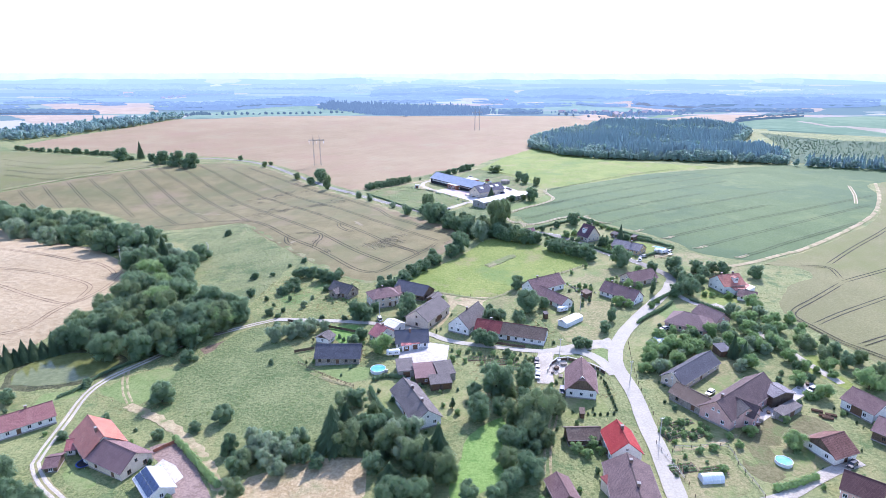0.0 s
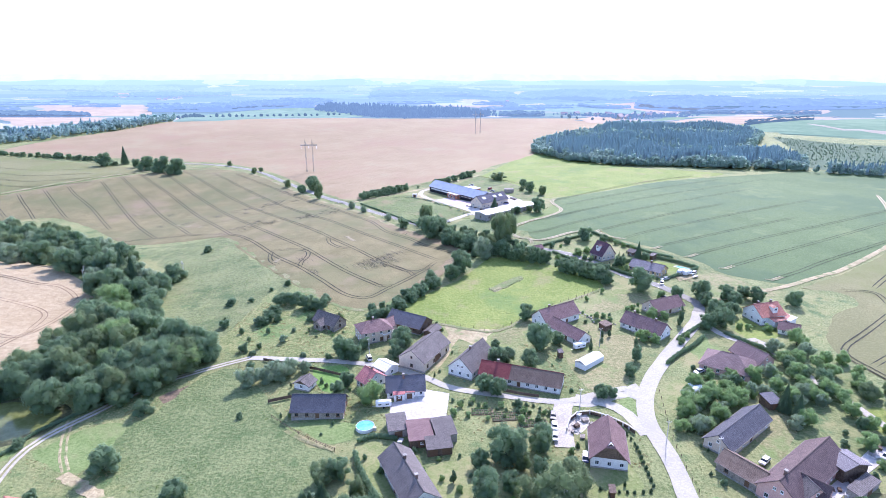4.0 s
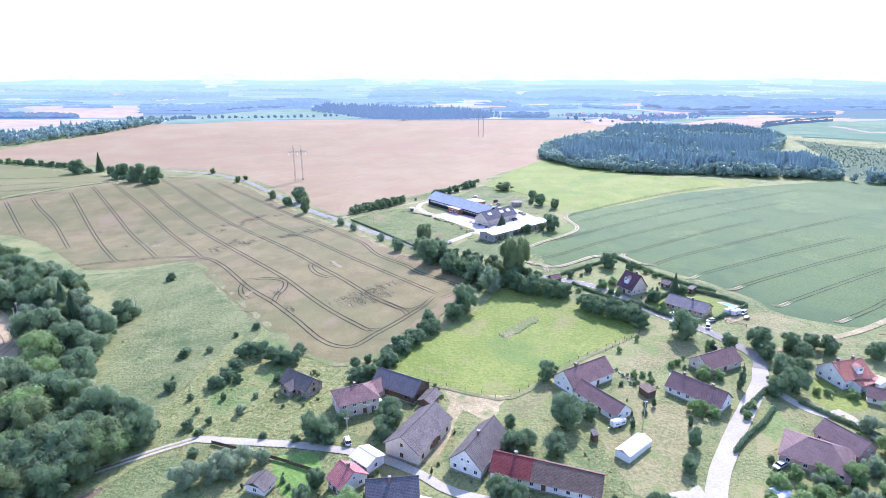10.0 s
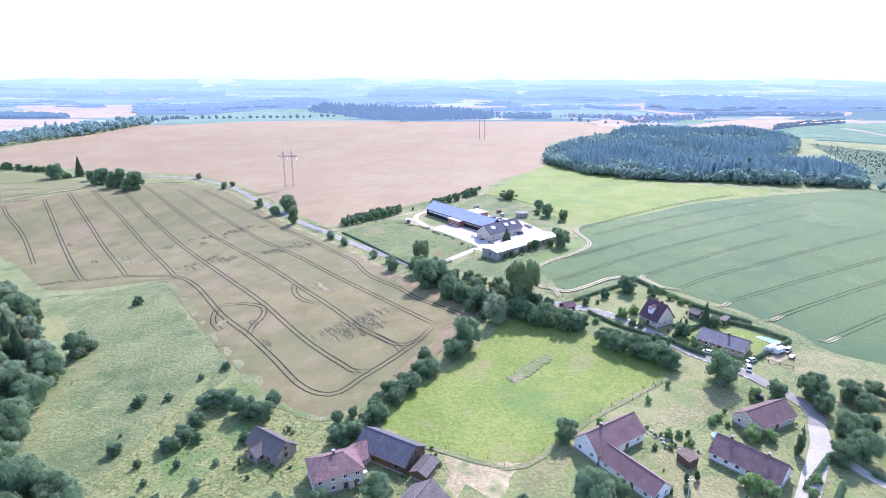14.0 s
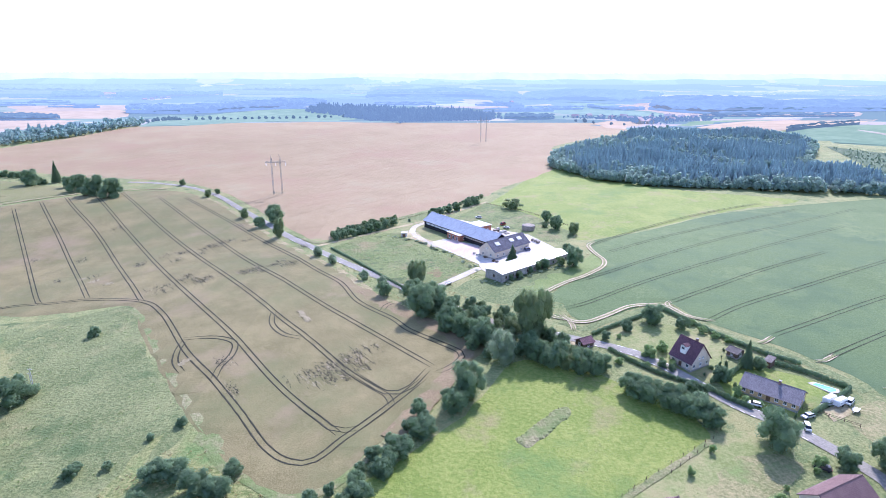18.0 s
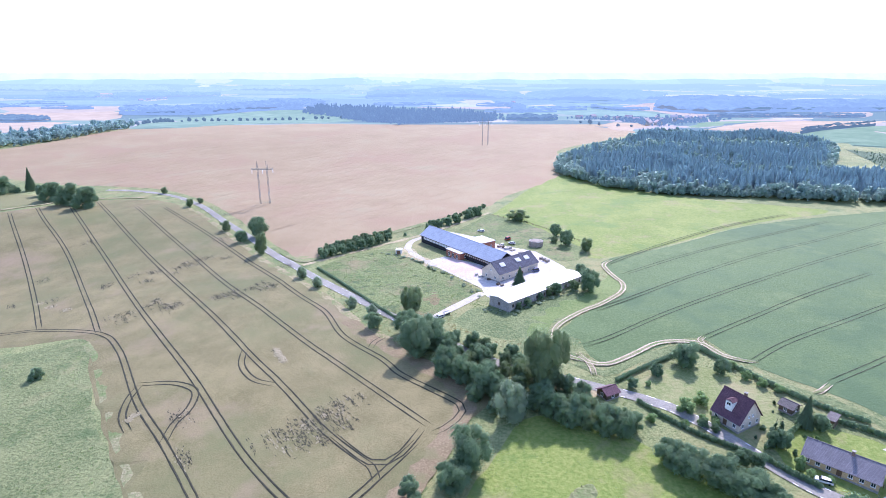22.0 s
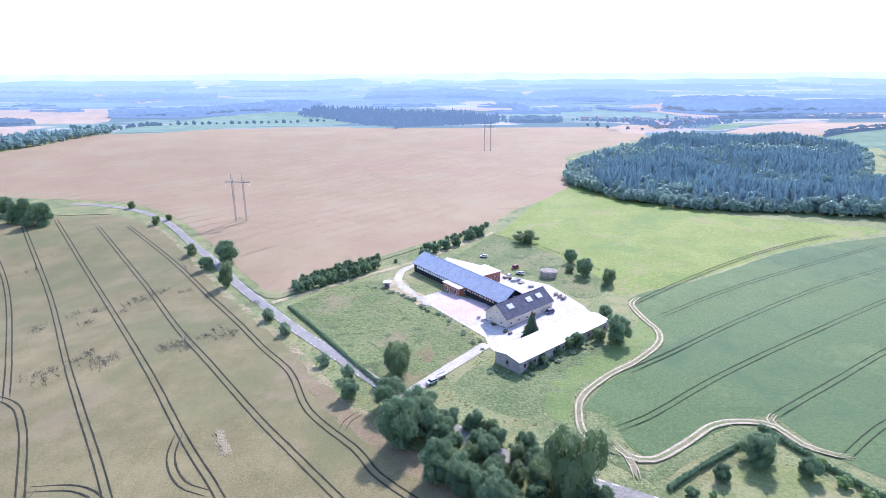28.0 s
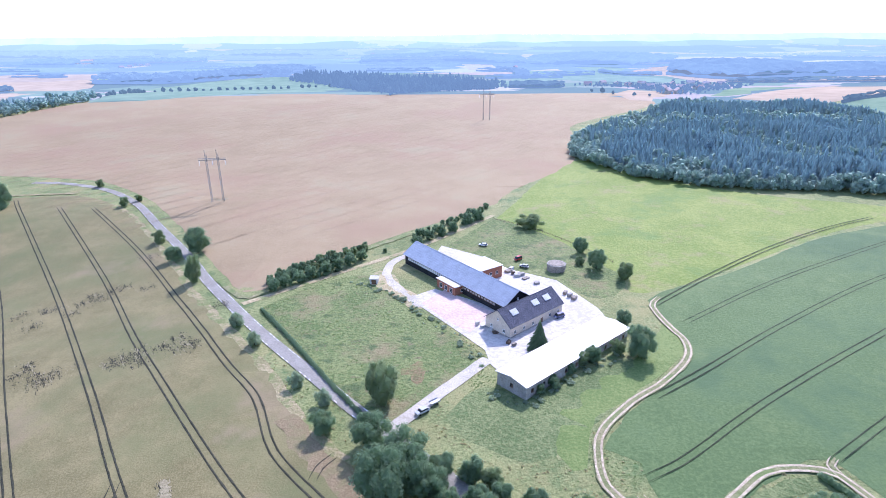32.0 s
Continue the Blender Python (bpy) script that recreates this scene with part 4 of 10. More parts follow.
house("villa", "two-storey cream house with hipped mauve roof", (-30.4, 251.7, -25.7, 253.8), 10, 5.2, 8, W_CREAM, R_MAUVE, hip=4.0, storeys=2, long_windows=4, gable_windows=3, chimneys=((0.5, 0.5),))
house("annex", "low annex with mauve-grey roof behind the villa", (-25.5, 257.4, -19.8, 264.3), 7, 2.8, 5, W_CREAM, R_MAUVE, long_windows=2, gable_windows=1)
house("dark_barn", "barn with dark blue-black roof", (-21.6, 267, -6.1, 257.7), 10, 3.2, 6.5, W_WOOD, R_DARK, long_windows=3, doors=0, category="barn", barn_door=True, frames=WOODFRAME)
house("lean_shed", "small weathered grey shed", (-5.5, 251.1, -1.9, 258.4), 4.5, 2.4, 3.4, W_WOOD, R_GREY, long_windows=0, gable_windows=0, doors=0, category="shed", gutter=False)
house("corner_house", "white house with mauve tiled roof by the paddock", (41.7, 260.8, 58.9, 271.8), 9, 3.6, 7.5, W_WHITE, R_MAUVE, long_windows=4, gable_windows=2, chimneys=((0.3, 0.3),))
house("corner_wing", "low wing with mauve tiled roof", (47.7, 259.3, 57.8, 243.4), 7, 3.0, 5.6, W_WHITE, R_MAUVE, long_windows=4)
house("hedge_house", "white longhouse with mauve tiled roof and brick chimneys", (79.7, 262.7, 92.3, 248.4), 8.5, 3.0, 6.5, W_WHITE, R_MAUVE, long_windows=6, chimneys=((0.2, 0.2), (0.75, -0.3)))
house("bend_house", "low house with reddish mauve roof by the bend", (93.3, 272.8, 109.1, 280.2), 9, 3.0, 6.2, W_CREAM, R_MAUVE, long_windows=3)
house("gable_villa", "white house with half-hipped mauve roof and balcony", (50, 184.4, 46.8, 169.1), 10, 3.3, 8.5, W_WHITE, R_MAUVE, half_hip=1.5, storeys=1, long_windows=3, gable_windows=3, gable_mat=W_WOOD)
house("red_roof_house", "white house with bright red roof", (51.9, 147.4, 52, 136), 8.5, 4.0, 7.5, W_WHITE, R_RED, chimneys=((0.4, 0.3),), gable_windows=3)
house("south_house", "wide house with weathered brown-mauve roof", (50.6, 132.9, 48.5, 113.6), 12, 3.6, 7, W_CREAM, R_UMBER, chimneys=((0.2, 0.3), (0.7, 0.3)))
house("wood_shed", "long low shed with brown roof", (37, 147.6, 47.6, 148), 6, 2.6, 4.4, W_WOOD, R_BROWN, long_windows=2, category="shed", frames=WOODFRAME)
house("small_shed", "small shed with mauve roof", (30.7, 128.9, 32.3, 119.6), 6, 2.4, 4.2, W_WOOD, R_MAUVE, long_windows=1, category="shed", frames=WOODFRAME)
house("garden_longhouse", "grey-roofed longhouse in an overgrown garden", (79.5, 175.8, 100.1, 192.1), 8, 3.0, 6, W_CREAM, R_DARK, long_windows=5)
house("garden_barn", "low barn with brown weathered roof", (79.4, 171.6, 86.3, 161), 7.5, 3.0, 5.2, W_STONE, R_BROWN, long_windows=2, category="barn", frames=WOODFRAME)
house("pink_house", "pink rendered house with mauve tiled roof", (84.9, 154.8, 109.4, 173.1), 10, 4.0, 8, W_PINK, R_UMBER, long_windows=5, gable_windows=2, attic=2, chimneys=((0.12, 0.4),))
house("pink_wing", "pink cross wing with mauve roof", (93, 159.1, 97.8, 153.4), 5.5, 4.6, 7.2, W_PINK, R_UMBER, long_windows=2, gable_windows=2, doors=0, category="wing", plinth=False)
house("panel_shed", "open dark shed under a grey roof", (110, 171.1, 112.1, 164.1), 8.5, 4.2, 5.3, W_WOOD, R_ASH, long_windows=0, gable_windows=0, doors=0, category="shed", plinth=False, gutter=False)
house("pink_garage", "low annex with sunlit white sheet roof", (-23.3, 226.6, -17.6, 221.6), 6.5, 3.2, 4.4, W_WHITE, R_FLAT, long_windows=2, gable_windows=1, doors=0, category="annex", gutter=False)
house("east_barn", "white barn with mauve roof", (135, 166.1, 139.2, 156), 10, 3.6, 6.5, W_WHITE, R_MAUVE, long_windows=2, category="barn", barn_door=True, doors=0)
house("east_barn_wing", "barn wing with mauve roof", (132.5, 150.5, 140.3, 140.3), 10, 3.4, 6, W_WOOD, R_MAUVE, long_windows=2, category="barn", frames=WOODFRAME)
house("east_shed", "white shed with rusty red roof", (107.7, 139.5, 116.8, 142.8), 10, 2.8, 6, W_WHITE, R_RUST, long_windows=1, category="shed", gable_mat=W_WOOD)
house("east_house", "pink house with dark red-brown roof by the drive", (105.6, 126.2, 112.6, 120.1), 9, 3.6, 6.4, W_PINK, R_CLARET, long_windows=4)
house("orange_house", "white house with bright orange roof", (135.3, 264.6, 147.8, 267.8), 11, 4.2, 8, W_WHITE, R_ORANGE, long_windows=4, gable_windows=3, chimneys=((0.2, 0.4), (0.75, 0.4)))
house("orange_annex", "small annex with mauve roof", (141.8, 255.5, 148.9, 251.1), 7, 2.6, 4.6, W_WHITE, R_MAUVE, long_windows=2, category="annex")
house("bungalow", "wide bungalow with hipped mauve roof", (103.6, 225.6, 108.2, 222.2), 14, 3.0, 6.5, W_PINK, R_LILAC, hip=5.5, long_windows=4, gable_windows=3)
house("bungalow_wing", "bungalow wing with mauve gable roof", (114.7, 235.6, 120.2, 223.4), 8.5, 3.0, 6, W_PINK, R_LILAC, long_windows=4)
house("west_house", "white longhouse with rose tiled roof", (-147.8, 151.6, -129.9, 167.3), 10, 3.0, 5.8, W_WHITE, R_ROSE, long_windows=8, chimneys=((0.7, 0.3),))
house("orange_cottage", "house with orange-red roof beside the lane", (-110.9, 155.7, -99.6, 144.6), 11, 3.6, 8, W_WHITE, R_ORANGE, chimneys=((0.7, -0.8),))
house("cottage_barn", "pale barn with mauve-grey roof", (-101.2, 145.4, -87.1, 138.3), 10, 3.2, 6.5, W_CREAM, R_MAUVE, long_windows=2, category="barn", frames=WOODFRAME)
house("pink_hut", "small white hut with pink roof", (-113.9, 148.8, -110.9, 149.6), 6, 2.4, 4, W_WHITE, R_PINK, long_windows=1, gable_windows=1, category="hut", doors=0)
house("lane_shed", "small shed with mauve roof beside the lane", (-115.2, 140.8, -111.2, 141.8), 6, 2.2, 3.4, W_WOOD, R_MAUVE, long_windows=1, gable_windows=0, category="shed", doors=0)
# north end of the village
house("steep_house", "cream house with steep plum-coloured roof", (89.4, 349, 94.2, 340.2), 10, 3.4, 9.5, W_CREAM, R_PLUM, long_windows=3, gable_windows=3, attic=2, chimneys=((0.7, 0.3),))
house("road_bungalow", "long ochre bungalow with grey tiled roof", (104, 330, 117.1, 317.5), 9.5, 2.8, 5.6, W_OCHRE, R_ASH, long_windows=7, gable_windows=2, chimneys=((0.6, -0.5),))
house("garden_hut", "small brown hut with red-brown roof", (54.2, 356.9, 59.6, 359.7), 4.6, 2.3, 3.6, W_WOOD, R_PLUM, long_windows=1, gable_windows=1, category="hut", doors=0, gutter=False)
house("back_shed", "dark shed at the garden's edge", (109.4, 351.5, 112.1, 347.3), 4.6, 2.3, 3.4, W_WOOD, R_GREY, long_windows=1, gable_windows=1, category="shed", doors=0, gutter=False)

# farm
FARM_BARN = (-5.4, 535, 36.3, 478.3)
farm_barn = house("farm_barn", "long black-boarded barn with blue-grey sheet roof", FARM_BARN, 13.5, 4.6, 9, W_BLACK, R_METAL, long_windows=0, gable_windows=0, doors=0, category="barn", over=0.8, plinth=False)
half = math.hypot(FARM_BARN[2] - FARM_BARN[0], FARM_BARN[3] - FARM_BARN[1]) / 2
for k in range(18):
    window(farm_barn, facing(-half + 4 + k * 1.55, -6.75, 2.7, 1), 1.15, 1.1, None, FRAME)
for k in range(14):
    window(farm_barn, facing(5.5 + k * 1.75, -6.75, 2.7, 1), 1.3, 1.0, WOODFRAME, CONCRETE)
FARM_HOUSE = (26.3, 461.4, 48.8, 481.5)
farm_house = house("farm_house", "cream gabled house with anthracite roof and pale rooflights", FARM_HOUSE, 12, 4.4, 9, W_CREAM, R_ANTH, long_windows=6, gable_windows=2, attic=1)
half2 = math.hypot(FARM_HOUSE[2] - FARM_HOUSE[0], FARM_HOUSE[3] - FARM_HOUSE[1]) / 2
for fx in (-0.6, 0.17, 0.6):
    y, pitch = -2.6, math.degrees(math.atan2(4.6, 6))
    m = pose(fx * half2, y, 9 - 2.6 * 4.6 / 6 + 0.12, pitch)
    bm = boxed(-1.7, -1.2, -0.1, 1.7, 1.2, 0.1)
    fr = part("rooflight", bm, STEEL, farm_house)
    fr.matrix_basis = m
    # Opaque pale sheet: white glare on the pane put in as colour.
    part("rooflight_pane", boxed(-1.55, -1.05, 0.104, 1.55, 1.05, 0.16), R_FLAT, fr, "rooflight pane painted white for glare")


def flat_block(name, label, cx, cy, ang, lx, ly, h, wall, roof, category, win=(), over=0.35):
    th = tagged(new(name), label, category)
    th.matrix_basis = pose(cx, cy, ground_z(cx, cy), 0, 0, ang)
    part("wall", boxed(-lx / 2, -ly / 2, -1, lx / 2, ly / 2, h), wall, th)
    part("roof", boxed(-lx / 2 - over, -ly / 2 - over, h + 0.003, lx / 2 + over, ly / 2 + over, h + 0.28), roof, th)
    part("parapet_trim", boxed(-lx / 2 - over - 0.03, -ly / 2 - over - 0.03, h + 0.05, lx / 2 + over + 0.03, ly / 2 + over + 0.03, h + 0.2), STEEL, th)
    for side, off, z, w, hh in win:
        if side < 2:
            window(th, facing(off, ly / 2 if side == 0 else -ly / 2, z, side), w, hh)
        else:
            window(th, facing(lx / 2 if side == 2 else -lx / 2, off, z, side), w, hh)
    return th


FARM_ANG = math.degrees(math.atan2(FARM_BARN[3] - FARM_BARN[1], FARM_BARN[2] - FARM_BARN[0]))
flat_block("brick_annex", "brick annex with pale flat roof behind the barn", 24.2, 512.5, FARM_ANG, 12, 13, 5.6, W_BRICK, R_FLAT, "annex", ((0, -3, 3, 1.2, 2), (0, 3, 3, 1.2, 2), (2, 0, 3, 1.4, 1.4), (2, 3.5, 3, 1.4, 1.4), (2, -3.5, 3, 1.4, 1.4)))
flat_block("brick_porch", "brick entrance porch with pale flat roof", 11.3, 500.3, FARM_ANG, 12.5, 7, 3.7, W_BRICK, R_FLAT, "porch", ((1, -3.5, 1.6, 1.8, 2.2), (1, 0, 1.6, 1.8, 2.2), (1, 3.5, 1.6, 1.8, 2.2), (2, 0, 1.8, 1.2, 1.4)))
flat_block("back_canopy", "long low pale-roofed lean-to behind the barn", 3, 533, FARM_ANG, 26, 6, 3.0, W_GREY, R_FLAT, "lean-to")
house("cattle_shed", "long concrete shed with sunlit pale sheet roof", (27.2, 426.0, 67.8, 461.6), 11.6, 4.0, 4.9, W_GREY, R_FLAT, long_windows=10, gable_windows=1, doors=0, category="shed", frames=WOODFRAME, attic=0)


# summer house with panels on one slope, beside the white terrace
TERRACE_HOUSE = (-74.4, 125.9, -82.5, 134.6)
terrace_house = house("terrace_house", "white summer house with solar panels on its roof", TERRACE_HOUSE, 7, 2.4, 4.2, W_WHITE, R_FLAT, long_windows=2, gable_windows=1, doors=1, category="summer house", plinth=False)
PANEL = surface("solar_panel", (0.02, 0.035, 0.08), (0.05, 0.075, 0.15), fine=3, broad=0.5, rough=0.25, bump=0, spec=0.6)
half3 = math.hypot(TERRACE_HOUSE[2] - TERRACE_HOUSE[0], TERRACE_HOUSE[3] - TERRACE_HOUSE[1]) / 2
for i in range(5):
    for j in range(2):
        pitch = math.degrees(math.atan2(1.8, 3.5))
        y = 0.95 + 1.65 * j
        pn = part("solar_panel", boxed(-half3 * 0.18, -0.8, 0, half3 * 0.18, 0.8, 0.05), PANEL, terrace_house, "dark blue solar panel")
        pn.matrix_basis = pose((i - 2) * half3 * 0.38, y, 4.2 - y * 1.8 / 3.5 + 0.16, -pitch)


# ---- plants ----
def foliage(name, dark, light, through_col):
    m = bpy.data.materials.new(name)
    m.use_nodes = True
    n, l = m.node_tree.nodes, m.node_tree.links
    n.clear()
    out, geo, oi = n.new("ShaderNodeOutputMaterial"), n.new("ShaderNodeNewGeometry"), n.new("ShaderNodeObjectInfo")
    clump = n.new("ShaderNodeTexNoise")
    clump.inputs["Scale"].default_value, clump.inputs["Detail"].default_value = 5.0, 2
    l.new(n.new("ShaderNodeTexCoord").outputs["Object"], clump.inputs["Vector"])
    tone = n.new("ShaderNodeMapRange")
    tone.inputs["From Min"].default_value, tone.inputs["From Max"].default_value = 0.3, 0.7
    tone.inputs["To Max"].default_value = 0.4
    l.new(clump.outputs["Fac"], tone.inputs["Value"])
    add = n.new("ShaderNodeMath")
    add.operation = "MULTIPLY_ADD"
    add.inputs[1].default_value = 0.15
    l.new(geo.outputs["Random Per Island"], add.inputs[0])
    h = n.new("ShaderNodeMath")
    h.operation = "MULTIPLY_ADD"
    h.inputs[1].default_value = 0.35
    l.new(oi.outputs["Random"], h.inputs[0])
    l.new(tone.outputs[0], h.inputs[2])
    l.new(h.outputs[0], add.inputs[2])
    ramp = n.new("ShaderNodeValToRGB")
    e = ramp.color_ramp.elements
    e[0].position, e[0].color = 0.1, (*dark, 1)
    e[1].position, e[1].color = 0.9, (*light, 1)
    l.new(add.outputs[0], ramp.inputs["Fac"])
    d, t, mx = n.new("ShaderNodeBsdfPrincipled"), n.new("ShaderNodeBsdfTranslucent"), n.new("ShaderNodeMixShader")
    d.inputs["Roughness"].default_value, d.inputs["Specular IOR Level"].default_value = 0.75, 0.08
    l.new(ramp.outputs["Color"], d.inputs["Base Color"])
    t.inputs["Color"].default_value = (*through_col, 1)
    mx.inputs[0].default_value = 0.5
    l.new(d.outputs[0], mx.inputs[1])
    l.new(t.outputs[0], mx.inputs[2])
    l.new(mx.outputs[0], out.inputs["Surface"])
    return m


LEAF = foliage("leaves_green", (0.094, 0.148, 0.094), (0.215, 0.3, 0.18), (0.37, 0.5, 0.285))
LEAF_OLIVE = foliage("leaves_olive", (0.11, 0.15, 0.08), (0.245, 0.305, 0.17), (0.41, 0.51, 0.28))
LEAF_BRIGHT = foliage("leaves_bright", (0.15, 0.225, 0.098), (0.3, 0.41, 0.195), (0.5, 0.65, 0.32))
LEAF_SILVER = foliage("leaves_silver", (0.16, 0.205, 0.145), (0.33, 0.39, 0.275), (0.56, 0.68, 0.46))
NEEDLE = foliage("needles", (0.05, 0.088, 0.052), (0.15, 0.21, 0.118), (0.3, 0.41, 0.22))
# Paler and bluer than the near needles: distance haze painted into the colours.
NEEDLE_HAZE = foliage("needles_wood", (0.165, 0.228, 0.26), (0.33, 0.43, 0.46), (0.55, 0.7, 0.7))
BARK = surface("bark", (0.07, 0.055, 0.04), (0.16, 0.13, 0.1), fine=6, broad=1, bump=0.5)


def leaf_cards(rnd, centres, sizes, out_v, out_f):
    """Small bent leaf clumps: a four-sided, slightly folded patch each."""
    for c, nrm, s in zip(centres, [q[1] for q in sizes], [q[0] for q in sizes]):
        a = nrm.orthogonal().normalized()
        a.rotate(Matrix.Rotation(rnd.uniform(0, 6.28), 3, nrm))
        b = nrm.cross(a)
        k = len(out_v)
        w = s * rnd.uniform(0.6, 1.0)
        out_v += [c - a * s, c - b * w + nrm * s * rnd.uniform(-0.4, 0.3), c + a * s * rnd.uniform(0.7, 1.1), c + b * w + nrm * s * rnd.uniform(-0.4, 0.3)]
        out_f += [(k, k + 1, k + 2), (k, k + 2, k + 3)]


ICO_V, ICO_F = [], []
_b = bmesh.new()
bmesh.ops.create_icosphere(_b, subdivisions=1, radius=1.0)
_b.verts.index_update()
ICO_V = [v.co.copy() for v in _b.verts]
ICO_F = [tuple(v.index for v in f.verts) for f in _b.faces]
_b.free()


def lobe(rnd, c, r, out_v, out_f, rough=0.22, squash=1.0):
    k = len(out_v)
    o = Vector((rnd.uniform(0, 50), rnd.uniform(0, 50), 0))
    for v in ICO_V:
        q = 1 + rough * 2 * noise.noise(v * 1.9 + o)
        out_v.append(c + Vector((v.x * r * q, v.y * r * q, v.z * r * q * squash)))
    out_f += [tuple(i + k for i in f) for f in ICO_F]


def crown_mesh(name, seed, mat, lobes=9, leaves=900, low=0.2, spread_=0.3, top=1.0, leaf=0.042, taper=0.0):
    """A crown in a unit box (1 wide, 1 high): lobes of foliage under a coat of loose leaf clumps, with gaps and an uneven outline."""
    rnd = random.Random(seed)
    vs, fs = [], []
    balls = []
    mid = (low + top) / 2
    hz = (top - low) / 2
    for i in range(lobes):
        u = rnd.uniform(-0.95, 0.85) if lobes > 1 else 0
        ang = i * 2.4 + rnd.uniform(-0.5, 0.5)
        rad = 1.1 * spread_ * math.sqrt(max(0.05, 1 - u * u)) * rnd.uniform(0.5, 1.12) * (1 - taper * (u + 1) / 2)
        c = Vector((rad * math.cos(ang), rad * math.sin(ang), mid + u * hz * 0.78))
        r = rnd.uniform(0.1, 0.2) * (1 - 0.6 * taper * (u + 1) / 2)
        balls.append((c, r))
    balls.append((Vector((0, 0, mid)), 0.27 * (1 - 0.4 * taper)))
    for c, r in balls:
        lobe(rnd, c, r * 0.7, vs, fs, 0.3, min(1.6, max(1.0, hz / 0.4)))
    cs, sz = [], []
    total = sum(r * r for c, r in balls)
    for c, r in balls:
        for _ in range(int(leaves * r * r / total)):
            d = Vector((rnd.gauss(0, 1), rnd.gauss(0, 1), rnd.gauss(0.25, 1))).normalized()
            p = c + d * r * (0.76 + 0.4 * rnd.random() ** 1.6)
            if any((p - c2).length < r2 * 0.66 for c2, r2 in balls):
                continue
            nr = (d + Vector((rnd.gauss(0, 0.27), rnd.gauss(0, 0.27), rnd.gauss(0.28, 0.27)))).normalized()
            cs.append(p)
            sz.append((leaf * rnd.uniform(0.55, 1.25), nr))
    leaf_cards(rnd, cs, sz, vs, fs)
    return mesh_of(name, vs, fs, mat)


def conifer_mesh(name, seed, mat, tiers=32, per=22):
    rnd = random.Random(seed)
    vs, fs = [], []
    for t in range(tiers):
        z = 0.08 + 0.9 * (t / (tiers - 0.3))
        r = 0.5 * (1 - t / tiers) ** 0.9 + 0.03
        for i in range(max(5, int(per * (1 - 0.5 * t / tiers)))):
            a = 6.283 * (i + rnd.uniform(-0.4, 0.4)) / per * (per / max(5, int(per * (1 - 0.5 * t / tiers)))) + t
            rr = r * rnd.uniform(0.6, 1.15)
            d, s = Vector((math.cos(a), math.sin(a), 0)), Vector((-math.sin(a), math.cos(a), 0))
            w = rr * 0.2
            zz = z + rnd.uniform(-0.025, 0.025)
            k = len(vs)
            vs += [d * 0.03 + Vector((0, 0, zz + 0.1)), d * rr * 0.6 + s * w + Vector((0, 0, zz + 0.015)), d * rr + Vector((0, 0, zz - 0.05)),
                   d * rr * 0.6 - s * w + Vector((0, 0, zz + 0.015)), d * rr * 0.55 + Vector((0, 0, zz + 0.055))]
            fs += [(k, k + 1, k + 4), (k + 1, k + 2, k + 4), (k + 2, k + 3, k + 4), (k + 3, k, k + 4)]
    k = len(vs)
    for z, r in ((0.06, 0.3), (0.5, 0.17), (1.0, 0.01)):
        for i in range(7):
            vs.append(Vector((r * math.cos(i * 0.9), r * math.sin(i * 0.9), z)))
    for j in range(2):
        for i in range(7):
            a, b = k + 7 * j + i, k + 7 * j + (i + 1) % 7
            fs += [(a, b, b + 7, a + 7)]
    return mesh_of(name, vs, fs, mat)


def trunk_mesh(name, seed, top=0.62, r=0.032, limbs=5):
    rnd = random.Random(seed)
    vs, fs = [], []

    def limb(a, b, ra, rb):
        d = (b - a).normalized()
        u = d.orthogonal().normalized()
        w = d.cross(u)
        k = len(vs)
        for p, q in ((a, ra), (b, rb)):
            for i in range(6):
                vs.append(p + (u * math.cos(i * 1.0472) + w * math.sin(i * 1.0472)) * q)
        for i in range(6):
            fs.append((k + i, k + (i + 1) % 6, k + 6 + (i + 1) % 6, k + 6 + i))

    limb(Vector((0, 0, -0.06)), Vector((0, 0, top * 0.5)), r * 1.2, r * 0.85)
    limb(Vector((0, 0, top * 0.5)), Vector((0.01, 0, top)), r * 0.85, r * 0.4)
    for i in range(limbs):
        a = i * 2.4 + rnd.uniform(-0.4, 0.4)
        z = top * rnd.uniform(0.45, 0.85)
        limb(Vector((0, 0, z)), Vector((0.24 * math.cos(a), 0.24 * math.sin(a), z + 0.2)), r * 0.5, r * 0.15)
    return mesh_of(name, vs, fs, BARK)


